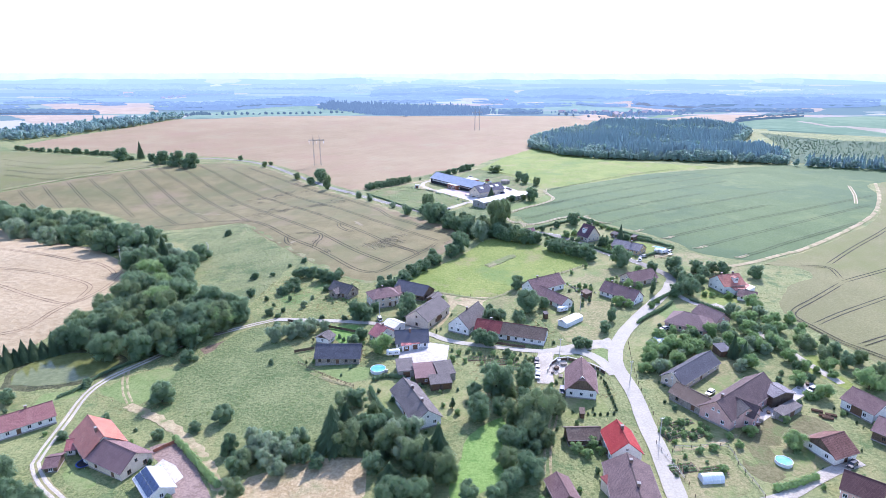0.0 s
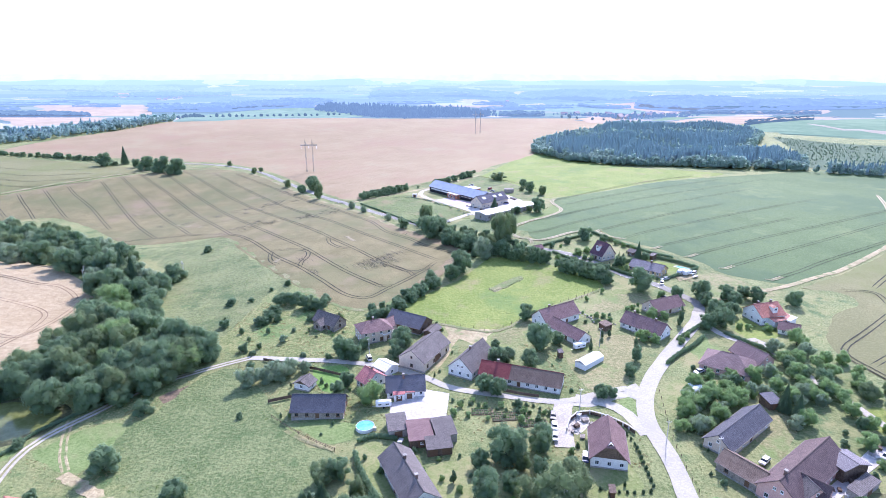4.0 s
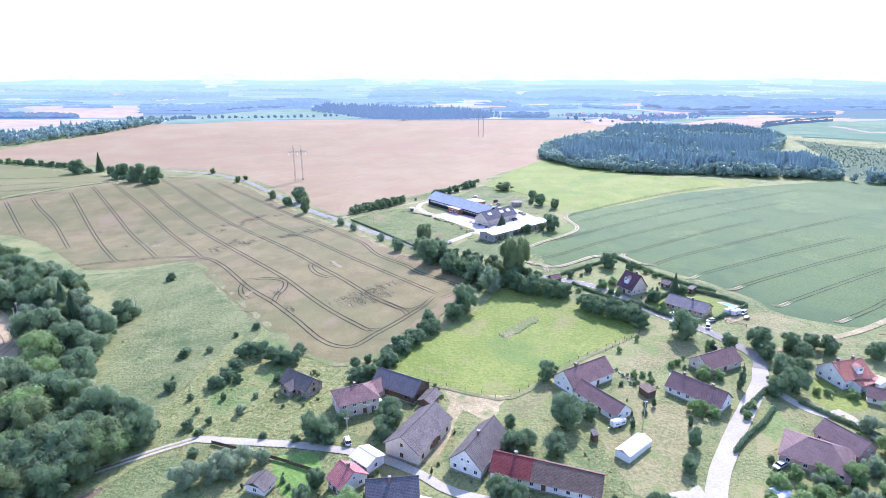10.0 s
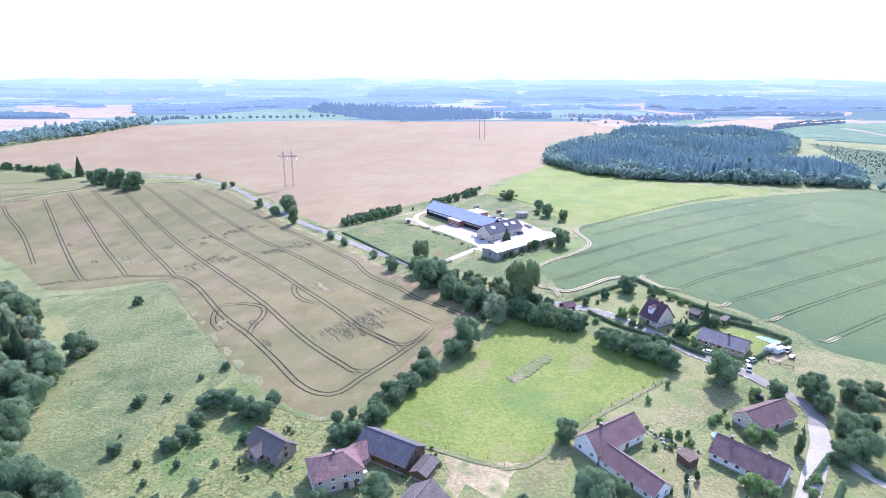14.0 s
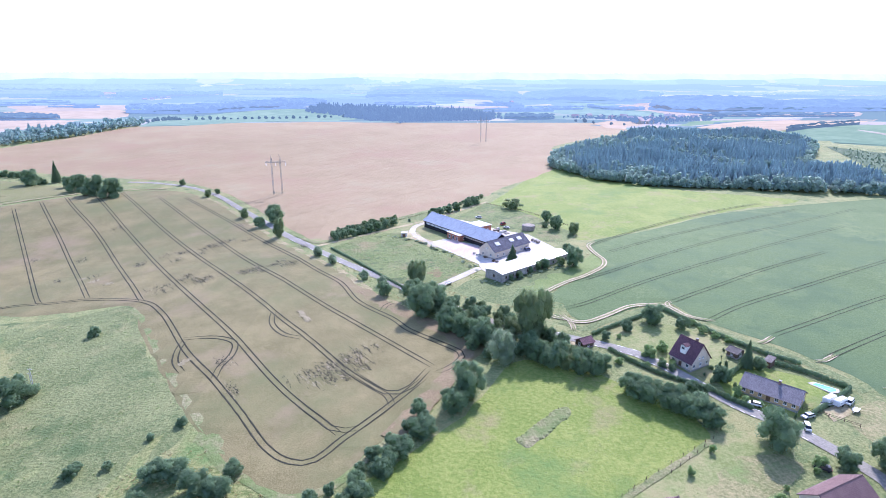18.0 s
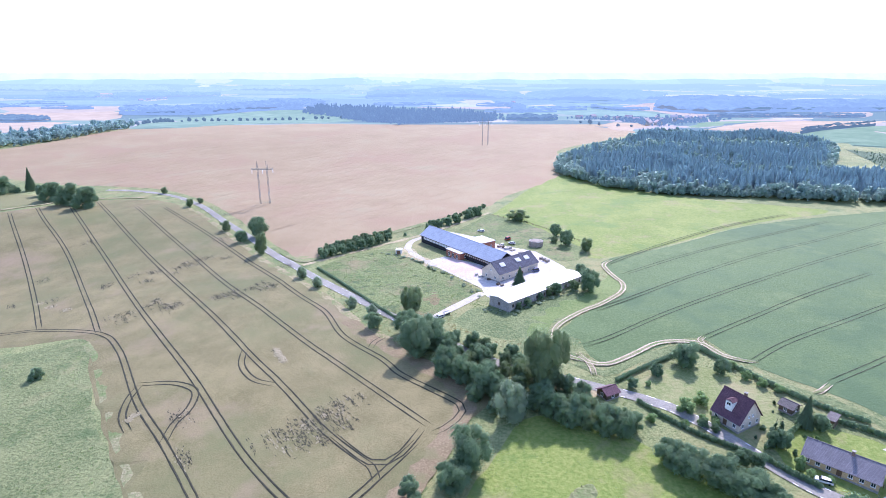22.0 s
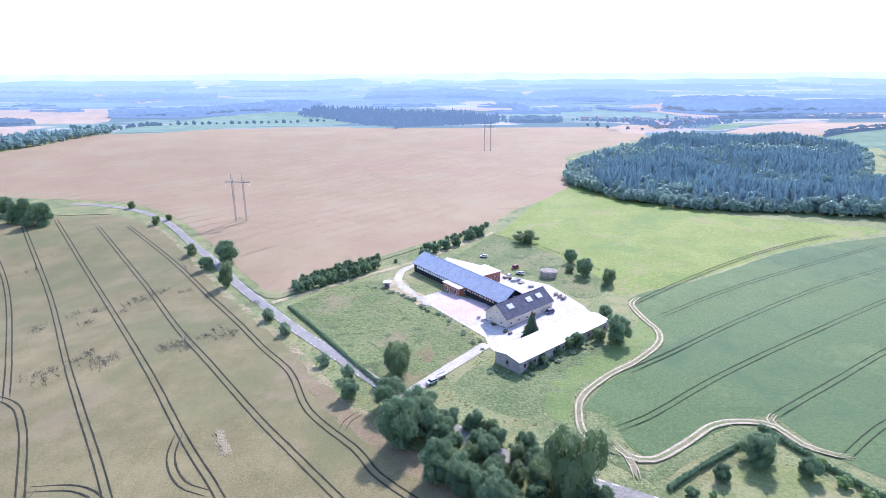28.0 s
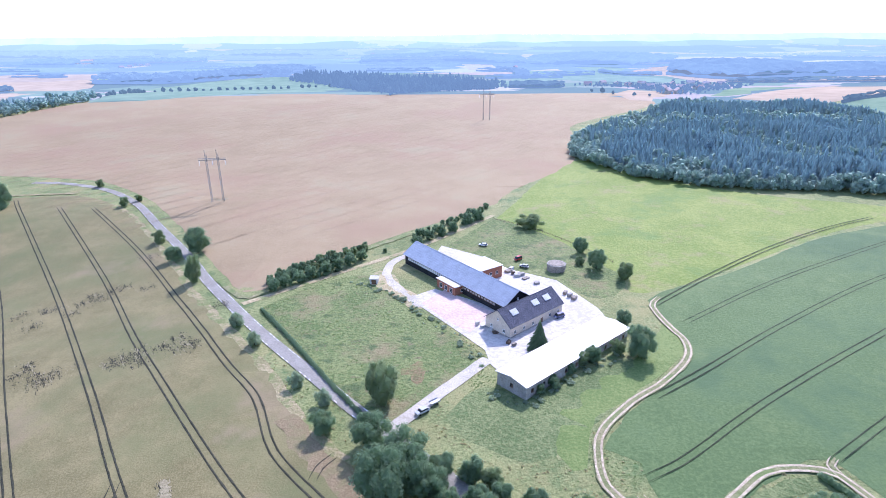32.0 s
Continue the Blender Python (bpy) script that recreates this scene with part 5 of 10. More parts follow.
TRUNKS = [trunk_mesh("trunk", 40 + i) for i in range(3)]
POLE = trunk_mesh("trunk", 50, 0.95, 0.03, 0)
KINDS = {
    "broad": [crown_mesh("crown", 1 + i, LEAF, 26 + 3 * i, 7200, 0.0, 0.31, leaf=0.0185) for i in range(5)],
    "olive": [crown_mesh("crown", 11 + i, LEAF_OLIVE, 28, 6800, 0.0, 0.32, leaf=0.0185) for i in range(3)],
    "bright": [crown_mesh("crown", 21 + i, LEAF_BRIGHT, 24, 6000, 0.04, 0.31, leaf=0.019) for i in range(2)],
    "silver": [crown_mesh("crown", 31 + i, LEAF_SILVER, 24, 6200, -0.02, 0.32, leaf=0.0185) for i in range(2)],
    "bush": [crown_mesh("foliage", 61 + i, LEAF, 20, 3600, -0.15, 0.3, leaf=0.028) for i in range(3)],
    "bush_bright": [crown_mesh("foliage", 66 + i, LEAF_BRIGHT, 18, 2400, -0.15, 0.3, leaf=0.034) for i in range(2)],
    "weeds": [crown_mesh("foliage", 75 + i, LEAF_SILVER, 10, 700, -0.2, 0.34, leaf=0.05) for i in range(2)],
    "tall": [crown_mesh("crown", 71 + i, LEAF_OLIVE, 40, 12000, 0.0, 0.33, leaf=0.0125) for i in range(2)],
    "thuja": [crown_mesh("foliage", 81 + i, NEEDLE, 8, 460, -0.1, 0.14, leaf=0.06, taper=0.8) for i in range(2)],
    "spruce": [conifer_mesh("crown", 91 + i, NEEDLE) for i in range(3)],
}
TAGS = {
    "broad": ("broadleaf_tree", "deep green broadleaf tree with a dense crown", "tree", "trees"),
    "olive": ("broadleaf_tree", "olive green broadleaf tree with a loose crown", "tree", "trees"),
    "bright": ("fruit_tree", "bright green rounded fruit tree", "tree", "trees"),
    "silver": ("willow", "silvery green willow with a loose crown", "tree", "trees"),
    "bush": ("bush", "dense dark green bush on rough grass", "bush", "bushes"),
    "bush_bright": ("shrub", "bright green garden shrub", "shrub", "bushes"),
    "weeds": ("weed_clump", "ragged clump of tall pale weeds", "weeds", "weeds"),
    "tall": ("poplar", "tall olive green poplar beside the road", "tree", "trees"),
    "thuja": ("thuja", "narrow dark green columnar conifer", "conifer", "conifers"),
    "spruce": ("spruce", "dark green conical spruce", "conifer", "conifers"),
}
plant_rng = random.Random(7)


def plant(kind, spots, grow=1.0):
    """Sets trees of a kind at (x, y, height, crown width)."""
    name, label, cat, group = TAGS[kind]
    for x, y, h, w in spots:
        w *= grow
        h *= grow
        th = tagged(new(name), label, cat, group)
        th.matrix_basis = pose(x, y, ground_z(x, y) - 0.05, 0, 0, plant_rng.uniform(0, 360)) @ Matrix.Diagonal((w * 1.12, w * 1.12, h, 1))
        me = plant_rng.choice(KINDS[kind])
        if kind in ("spruce", "thuja"):
            shared("trunk", POLE, th)
        elif kind not in ("bush", "bush_bright", "weeds"):
            shared("trunk", plant_rng.choice(TRUNKS), th)
        else:
            shared("stem", TRUNKS[0], th)
        shared(me.name.split(".")[0], me, th)


# belt of trees along the pale field
plant("broad", [(-326.8, 421.6, 22.5, 21.4), (-306.9, 417.2, 20.5, 19.5), (-290.3, 417.6, 18.8, 17.9), (-259.9, 396.1, 19.5, 18.6), (-244.9, 396.5, 17.9, 17), (-203.2, 349.1, 17.3, 16.5), (-189.2, 342.2, 15.6, 14.8), (-209.8, 341.2, 15.5, 14.8), (-238.7, 357.8, 16.2, 15.4), (-171.3, 312.6, 17.1, 16.2), (-150, 297.8, 16.3, 15.5), (-133.1, 275.1, 14, 13.3), (-150, 262.3, 16.3, 15.5), (-130.8, 256.5, 14.2, 13.6), (-134.9, 237.2, 12.2, 11.7), (-105.3, 226.8, 14.1, 13.4), (-91.6, 236.6, 12.2, 11.6), (-104.5, 215.7, 11.3, 10.7), (-120.3, 211.6, 10.4, 10), (-145.2, 221.2, 12.9, 12.6), (-130.4, 218.6, 12.4, 11.8)])
plant("olive", [(-285.6, 394.8, 17, 16.1), (-269.9, 425.9, 16.4, 15.6), (-114.5, 225.7, 15.3, 14.5), (-113.4, 212.6, 13.5, 12.9), (-135.3, 221.6, 15, 14.3), (-134, 212.4, 8.2, 8.4), (-100, 221.8, 9.1, 8.6)])
plant("bright", [(-156.1, 288.1, 15.8, 15.1), (-129.6, 242.6, 15.2, 14.5), (-96.9, 230.4, 13, 12.4), (-124, 227.2, 11.5, 11), (-141, 268, 13, 13)])
plant("spruce", [(-178.1, 336.9, 18.1, 9), (-167.4, 327.3, 17.6, 8.8)])
for k, p in enumerate(smooth_line([(-168, 194), (-163.5, 201), (-156, 207.5), (-147.5, 215), (-141, 217)], 2.6)):
    q = 5.6 + 1.6 * math.sin(k * 2.3)
    plant("spruce", [(p.x, p.y, q, 4.6), (p.x - 2.2, p.y + 3.2, q + 1.4, 4.8)])
plant("silver", [(-161.1, 328.7, 10.4, 11.6), (-144, 303.1, 9.7, 10.8), (-148.3, 240.3, 9.2, 10.3), (-275.6, 407.1, 15, 16.6), (-308.3, 400.9, 17, 18.8), (-259.6, 362.6, 13.4, 14.9), (-122.7, 258.7, 8.4, 9.3)])
plant("bush", [(-147.3, 334.3, 10.5, 13.2), (-149.4, 384, 4.7, 5.9), (-101.4, 290.7, 3.9, 4.9), (-100.2, 203.3, 5.4, 6.7), (-71.6, 162.1, 6.2, 7.7), (-97.8, 175.7, 8.5, 10.6), (-66.2, 198.7, 2.1, 2.6), (-72.4, 229.6, 3.2, 4), (-130.4, 186, 3.3, 4.1), (-120.6, 206.8, 3.6, 4.5), (-111.2, 163.6, 3.3, 4.1), (-119.7, 155, 3.1, 3.9), (-89, 153.7, 3.7, 4.6), (-78.8, 157.8, 3.7, 4.7)])
plant("bush", [(-76.2, 287.4, 6.1, 8.2), (-70.6, 287.9, 6.8, 9.1), (-62.4, 282.9, 7.3, 9.8), (-56.4, 280.7, 6.6, 8.8), (-55.2, 289.5, 4.5, 6), (-79.4, 266.5, 4.7, 6.2), (-77.1, 270.9, 5.1, 6.8), (-75.9, 277.2, 4.6, 6.1), (-95.1, 265.1, 4, 5.4), (-101.5, 293.2, 3.1, 4.2)])
plant("bush", [(-79.7, 243.3, 3.3, 4.5), (-58.1, 269.7, 3.5, 4.6), (-43.8, 235.5, 2.4, 3.2), (-54.3, 237.8, 1.9, 2.5), (-92.4, 293.5, 2.4, 3.3), (-85.9, 305.7, 2.2, 2.9), (-29.4, 268.2, 5.3, 7.1), (-24.7, 271, 5.7, 7.6), (-19.9, 279.4, 5.9, 7.9), (-14.5, 290.1, 5.5, 7.3), (-9.7, 297.1, 6.4, 8.5), (-4.7, 305.3, 6.6, 8.8), (-79.1, 311.9, 3, 4), (-54.3, 237.7, 2, 2.7), (-75.1, 240.1, 2.2, 2.9)])
plant("silver", [(-69.4, 217.8, 7.6, 8.5), (-63.3, 219.7, 7.3, 8.1), (-58.4, 221.2, 6.9, 7.7), (-60.9, 223.7, 6.9, 7.7), (-56.4, 225.8, 6.7, 7.4), (-50.9, 226.3, 4.9, 5.4)])
# middle: round the paddock and along the road
plant("silver", [(24.3, 346.7, 13.4, 11)])
plant("broad", [(10.6, 325.8, 14.5, 13.5), (5.6, 317.6, 9.5, 10.5), (-2.6, 306.8, 5.6, 7), (-6.8, 385.3, 16.1, 14), (-1, 389.2, 13.6, 11.9), (4.1, 373.3, 11.8, 10.2), (10.6, 367.6, 11.5, 10), (16.8, 362.1, 12.2, 10.6), (20.7, 358.4, 10.6, 9.2), (37.2, 346.6, 11.4, 9.9), (44.5, 343.6, 11.2, 9.7), (51.4, 338.6, 10.9, 9.5), (55.4, 337.4, 9.1, 7.9), (34.1, 352.8, 10.8, 9.4), (40.5, 342.9, 8.9, 7.8), (98.5, 298.7, 13.8, 13.1)], 0.93)
plant("tall", [(37.1, 362.2, 26.5, 15.5), (-11, 425, 13.2, 9.8)])
plant("broad", [(65.1, 325.9, 7.9, 9.3), (69.8, 321.6, 8.6, 10.1), (75.1, 317.4, 8.7, 10.2), (80.1, 313.1, 8.5, 10), (83.8, 308.8, 7.2, 8.5), (66.7, 322.5, 6.9, 8.1), (77.7, 315.3, 7.2, 8.4)])
plant("broad", [(-119.3, 557.2, 13.5, 13.5), (-11.4, 404.1, 10.9, 10.9), (-1.8, 394.6, 13, 13), (4, 387, 8.7, 8.7), (-25.6, 410.5, 7.3, 7.3), (-127.3, 547.8, 8.2, 8.2)])
plant("silver", [(-70.4, 473.1, 6.1, 6.1), (-59.2, 458.5, 5.7, 5.7), (-38, 432.4, 5.1, 5.1), (-27.7, 423.1, 5.1, 5.1)])
plant("olive", [(-105.7, 520.1, 13.7, 8), (-146.8, 573.5, 7.5, 7.5), (-198.2, 636.5, 6.8, 6.8), (-194.6, 648.4, 4.9, 4.9), (-241.5, 686.1, 6.2, 6.2), (-10.1, 422.4, 13.3, 8.9)])
plant("broad", [(71.1, 443.6, 11.7, 10.6), (71.9, 463.7, 6.6, 6), (75.2, 516.4, 9.9, 9), (72.6, 535.9, 7.9, 7.2), (88.5, 374.4, 8.1, 7.4), (55.4, 441.4, 6, 5.5)])
plant("olive", [(84.4, 504.7, 8.1, 8.1), (69.4, 522.5, 4.2, 5.2), (51.5, 439.5, 5, 5), (53.8, 574.3, 7.4, 14.8), (64.6, 445.7, 5.2, 5.2)])
plant("bush", [(-64.9, 504.5, 5.9, 6.5), (-61, 508.6, 6, 6.6), (-56.1, 512, 6, 6.7), (-51.5, 517.1, 6.1, 6.8), (-46.4, 520.7, 6.2, 6.9), (-41.3, 525.2, 6.3, 7), (-36.2, 530.7, 6.4, 7.1), (-31.5, 536.4, 5.4, 6), (-5.5, 553.7, 5.2, 5.7), (0.1, 561.3, 5.9, 6.5), (6.6, 566.9, 6, 6.6), (12.7, 572.9, 6, 6.7), (20.6, 584.7, 6.9, 7.6), (26.4, 590.1, 7, 7.7), (-21.4, 545.3, 2.2, 2.5), (46.6, 435.5, 3.7, 4.1), (40.3, 428.9, 4, 4.4), (35.9, 425.5, 3.5, 3.9), (58.8, 448.4, 3.9, 4.4), (41.1, 427.5, 2.9, 3.2)])
weed_rng = random.Random(29)
for line in ([(-30.5, 509.0), (-20.4, 502.4), (-8.9, 489.7), (4.5, 470.8), (14.1, 454.9), (17.6, 442.3)], [(22, 427), (29.2, 420.2), (42.1, 428.1), (57.3, 439.0), (66.2, 444.6)]):
    for p in smooth_line(line, 1.3):
        if weed_rng.random() < 0.75:
            w = weed_rng.uniform(0.8, 3.0)
            plant("weeds", [(p.x + weed_rng.gauss(0, 1.5), p.y + weed_rng.gauss(0, 1.5), w * 0.45, w)])
plant("spruce", [(39.4, 449.9, 10.5, 7)])
plant("bush", [(-384.3, 687.8, 16.3, 18.1), (-323.9, 661.4, 16.6, 18.5), (-299.6, 645.5, 18.2, 20.3), (-280.6, 636.4, 17.9, 19.9), (-343.2, 677.8, 10.7, 11.9)])
row_rng = random.Random(19)
for p in smooth_line([(-564.1, 763.0), (-500.9, 746.1), (-419.6, 721.1), (-374.1, 691.9)], 9.0):
    w = row_rng.uniform(6, 10)
    plant("bush", [(p.x + row_rng.uniform(-2, 2), p.y + row_rng.uniform(-2, 2), w * 0.8, w)])
plant("spruce", [(-367.9, 699.9, 20.2, 9.2)])
# gardens at the north end
plant("broad", [(89.4, 376.9, 9, 9), (99.3, 370.3, 5.7, 5.7), (76.7, 369.6, 4.8, 4.8), (114.5, 339.6, 5.4, 5.4), (66.3, 362.9, 3.9, 3.9)])
plant("bush_bright", [(79, 349.5, 4.8, 6), (85, 353, 4.3, 5.3), (81.7, 343.9, 2.8, 3.5), (85.1, 342.7, 2.5, 3.1), (75.6, 342.2, 2.2, 2.7), (66.6, 345.1, 2.7, 3.4), (72, 363.7, 2.1, 2.6), (98.9, 323.3, 4.6, 3.5), (100.3, 320.6, 2.5, 3.1), (103.8, 318.3, 2.2, 2.8), (111.9, 324, 2, 2.5), (104.6, 374.1, 2.9, 3.6), (105.9, 367, 3.1, 3.9), (109.3, 362.6, 3.1, 3.8), (113, 359.2, 3, 3.8)])
plant("thuja", [(98.1, 335, 7.8, 4.1), (101, 336.8, 6.5, 3.4), (111.1, 311.3, 3.1, 1.7)])
plant("spruce", [(110.8, 341.1, 10.5, 4.6)])
plant("broad", [(123.8, 289.3, 10, 10), (122.8, 281.6, 7.1, 7.1), (135.6, 287.8, 8.1, 8.1), (135.8, 280.5, 7, 7), (144.2, 289.1, 6.8, 6.8), (148.5, 284.9, 8, 8), (122, 269.2, 8.8, 8.8), (113.2, 257.6, 7.9, 7.9), (120, 259.1, 9.2, 9.2), (129.8, 271.2, 6.7, 6.7), (163.5, 280.7, 7.9, 7.9), (39.1, 240.6, 10.9, 10.9), (33.3, 227.1, 7.1, 7.1), (37.6, 267.6, 8, 6.6), (46.9, 244.9, 6, 6), (68.6, 219.7, 5.2, 5.2), (112.8, 289.5, 6.8, 6.8), (54.2, 205.1, 5.4, 5.4), (58.1, 205.9, 4.2, 4.2), (74.2, 230.3, 6.7, 4.5)])
plant("bright", [(78.9, 296.7, 3.0, 2.2), (69.1, 287.5, 3.0, 2.2), (49.8, 275.7, 3.0, 2.2)])
plant("thuja", [(103.2, 261.1, 10.8, 5.4), (59.3, 239.7, 4.9, 3.3), (77.1, 240, 6.5, 3.3), (66.3, 249.6, 4.2, 3.2), (69.5, 250.6, 4.2, 3.3), (-2.3, 219.6, 2.9, 1.5)])
plant("bush_bright", [(105.5, 290, 3.9, 4.6), (93.5, 268, 5.3, 6.2), (98.6, 267.7, 3.9, 4.6), (82.5, 247.2, 5.4, 6.4), (86.7, 245, 4.1, 4.9), (84.8, 275.9, 2.8, 3.2), (137.5, 254.7, 3.7, 4.3), (87.9, 277.7, 2.6, 3), (59.2, 270.1, 2.1, 2.5), (69.1, 269.6, 2.5, 2.9), (72.3, 269.7, 2.3, 2.7), (74.1, 265.6, 2.3, 2.7), (130.5, 256.8, 2.7, 3.2), (127, 257.5, 2.7, 3.2), (96.7, 244.3, 3.2, 3.7), (101.2, 249.6, 2.9, 3.4)])
# village, round the street
plant("broad", [(-15.8, 241.1, 10, 9.5), (-16.8, 235.6, 7.8, 7.5), (-37.8, 236.4, 9.7, 9.3), (-33.7, 234.8, 7.8, 7.4), (-30.7, 243.2, 5.1, 4.8), (-33.5, 216.2, 5.7, 5.4), (-36, 209.5, 6.1, 5.8), (15.1, 210.3, 6.8, 6.5), (19.3, 207.4, 6.7, 6.3), (20.9, 228.4, 8.2, 7.8), (24.9, 230, 6.5, 6.2), (21.5, 240.9, 4.2, 4)])
plant("bright", [(-24.2, 204.5, 8.9, 8.9)])
plant("broad", [(18.6, 173.2, 12.9, 12.3), (29, 178.1, 8.7, 8.3), (11.4, 158.6, 9, 8.6), (18.8, 161.6, 6.1, 5.8), (22.6, 144.5, 7.3, 7), (24.1, 130.4, 9.3, 8.9), (18.7, 126.6, 6.6, 6.3), (11, 170.6, 6, 5.7), (-28.4, 168.2, 7.1, 6.8), (-24.1, 151.8, 7.6, 7.3), (-19.4, 151, 8.3, 7.9), (-10.6, 148.7, 8.2, 7.8), (-19.4, 134.7, 6.9, 6.6), (-13.3, 121.4, 9.1, 8.7), (-7.4, 121.6, 9.1, 8.7), (7, 122.7, 6.4, 6.1), (14, 121.8, 6.4, 6.1)])
plant("olive", [(29.3, 154.1, 12.5, 11.9), (35.7, 161.8, 9.6, 9.1), (26.7, 148.1, 10, 9.5), (30.8, 144.9, 6.3, 6), (-27.6, 143.6, 10.4, 9.9), (-15.7, 142.9, 10.4, 9.9), (-8.1, 136.3, 10, 9.5), (0.6, 130.6, 9.6, 9.2), (-3.8, 133.2, 8.2, 7.8), (-56.5, 136.3, 7, 6.7), (-55.5, 125.7, 6.6, 6.3), (22.5, 170.3, 6, 5.7)])
plant("spruce", [(-32.4, 145.8, 14.5, 10.3), (-29.8, 153.8, 10.5, 7), (-1, 139.5, 12.1, 8), (-32.5, 152.4, 8.9, 5.9), (-23.6, 143.9, 8.5, 5.6), (-4.3, 135.4, 10.4, 6.9)])
plant("thuja", [(3.5, 164.9, 5, 3.7), (95.4, 168.8, 2.6, 1.9), (49.3, 162.8, 2.5, 1.8)])
plant("silver", [(-13.9, 147.6, 8.5, 8.5), (-10.9, 140.5, 7.2, 7.2), (-52, 143.3, 7.6, 7.6), (-49, 142.4, 6.9, 6.9), (-44.8, 141.6, 7.5, 7.5), (-56, 140.9, 5.9, 5.9), (-46, 134.3, 5.7, 5.7)])
plant("broad", [(-111.5, 123.5, 9.4, 9.4), (-106.9, 124.1, 5.9, 5.9), (-150.7, 173.9, 5.9, 5.9), (-123.8, 133.2, 9.4, 9.4), (-40.2, 140.1, 5.9, 5.9), (-35.5, 136.9, 4.8, 4.8)])
# overgrown gardens on the east side
plant("bright", [(78.5, 194.7, 8.1, 8.5), (89.7, 202.2, 9.6, 10.1), (99.7, 202, 7.5, 7.9), (119.5, 217.9, 6.7, 7.1), (88, 212.1, 7, 7.4), (88.1, 192.1, 8, 8.4), (82.1, 187.2, 6.3, 6.6), (114.6, 207.9, 7.7, 8.1), (126.7, 216.3, 9.3, 9.8), (125.1, 202.2, 8.4, 8.8), (133.4, 201.1, 7.5, 7.9), (114.1, 189.3, 7.9, 8.3), (139.3, 224.2, 7.3, 7.7), (124.8, 177.6, 7.5, 7.9), (142.6, 188.2, 7.1, 7.5), (128.5, 169.5, 8.3, 8.7), (147.7, 174.4, 11.4, 12), (103.4, 143.1, 8.1, 8.6), (142.6, 242.6, 10.3, 10.8), (128.4, 226.6, 8.3, 8.8), (132.6, 187, 6.7, 7)], 0.72)
plant("bright", [(84.5, 199.5, 7.8, 8.7), (73.8, 186.9, 6.7, 7.4), (94.2, 199.3, 7.8, 8.7), (104.9, 205.9, 6.1, 6.7), (116.6, 202.7, 8, 8.8), (132, 206.9, 9.3, 10.3), (131.2, 193.7, 7.6, 8.5), (144.7, 208.9, 6.5, 7.3), (146.4, 204, 5.2, 5.8), (78.9, 189.4, 4.9, 5.4), (103.4, 215.9, 6.3, 7)], 0.68)
plant("silver", [(109.4, 187.3, 6.7, 7), (121.7, 204, 7.6, 8), (129.6, 236.5, 8.2, 8.6), (140.5, 233.4, 8.1, 8.5)], 0.75)
plant("spruce", [(111.3, 196.9, 9.9, 4.7), (113.2, 192.6, 8.9, 4.2)])
plant("bush_bright", [(67.4, 150.8, 2.2, 2.8), (70.5, 155.5, 2.8, 3.5), (73.5, 149.6, 1.9, 2.4), (75.5, 148.2, 1.9, 2.4), (79.2, 150.9, 1.9, 2.4), (74.8, 155, 2.3, 2.8), (93.9, 149.5, 3.6, 4.5), (87.7, 143.7, 2.4, 3), (79.7, 142.5, 2.4, 3), (75.2, 141.5, 2.1, 2.6), (77.7, 133, 2.7, 3.4), (44.7, 144.7, 3.5, 4.3), (42, 140, 2.9, 3.6), (46.4, 141.4, 2.6, 3.3), (39.2, 142.4, 3.2, 4), (108, 155.9, 2.6, 3.2), (125.3, 168.1, 3, 3.8), (105.4, 171.7, 3.1, 3.8), (140.2, 182.3, 3.2, 4), (80.6, 148.1, 1.9, 2.4), (69.5, 145.8, 1.6, 2), (86.4, 147.9, 2.2, 2.7)])


def thicket(kinds, outline, gap, size, seed):
    """Trees grown together over an area, at uneven spacing."""
    rnd = random.Random(seed)
    xs, ys = [p[0] for p in outline], [p[1] for p in outline]
    got = []
    for _ in range(4000):
        x, y = rnd.uniform(min(xs), max(xs)), rnd.uniform(min(ys), max(ys))
        c = False
        for i in range(len(outline)):
            (x1, y1), (x2, y2) = outline[i - 1], outline[i]
            if (y1 > y) != (y2 > y) and x < (x2 - x1) * (y - y1) / (y2 - y1) + x1:
                c = not c
        if c and all((x - a) ** 2 + (y - b) ** 2 > gap * gap for a, b in got):
            got.append((x, y))
            w = rnd.uniform(*size)
            plant(rnd.choice(kinds), [(x, y, w * rnd.uniform(0.85, 1.2), w)])


thicket(("broad", "olive", "silver", "broad"), [(-426.4, 501.1), (-378.2, 490.1), (-307.2, 455.8), (-231.2, 408.3), (-170.5, 348.8), (-139.4, 304.2), (-123.5, 263.3), (-131.2, 255.8), (-149.4, 264.7), (-174.3, 306.8), (-199.6, 333.3), (-261.4, 372.1), (-345.6, 432.6), (-390.8, 456.1)], 8.5, (8, 13), 5)
thicket(("broad", "olive", "broad"), [(-149.4, 264.7), (-120.8, 257), (-92.7, 244.7), (-90.2, 234.9), (-101.6, 216), (-119.3, 199.9), (-144.2, 208.8), (-155.9, 209.5), (-155.1, 231.5), (-152.7, 252.8)], 8.0, (9, 14), 6)
thicket(("bright", "bright", "broad", "silver", "silver"), [(74.6, 195.1), (82.8, 206.5), (93.1, 209.8), (108.9, 214.7), (123.9, 221.5), (142.7, 239.1), (144.9, 227), (137.9, 208.3), (115, 190.3), (109.7, 196.9), (102.9, 206.3), (82.1, 186.6), (72.5, 182.7)], 6.5, (3.5, 6.5), 7)
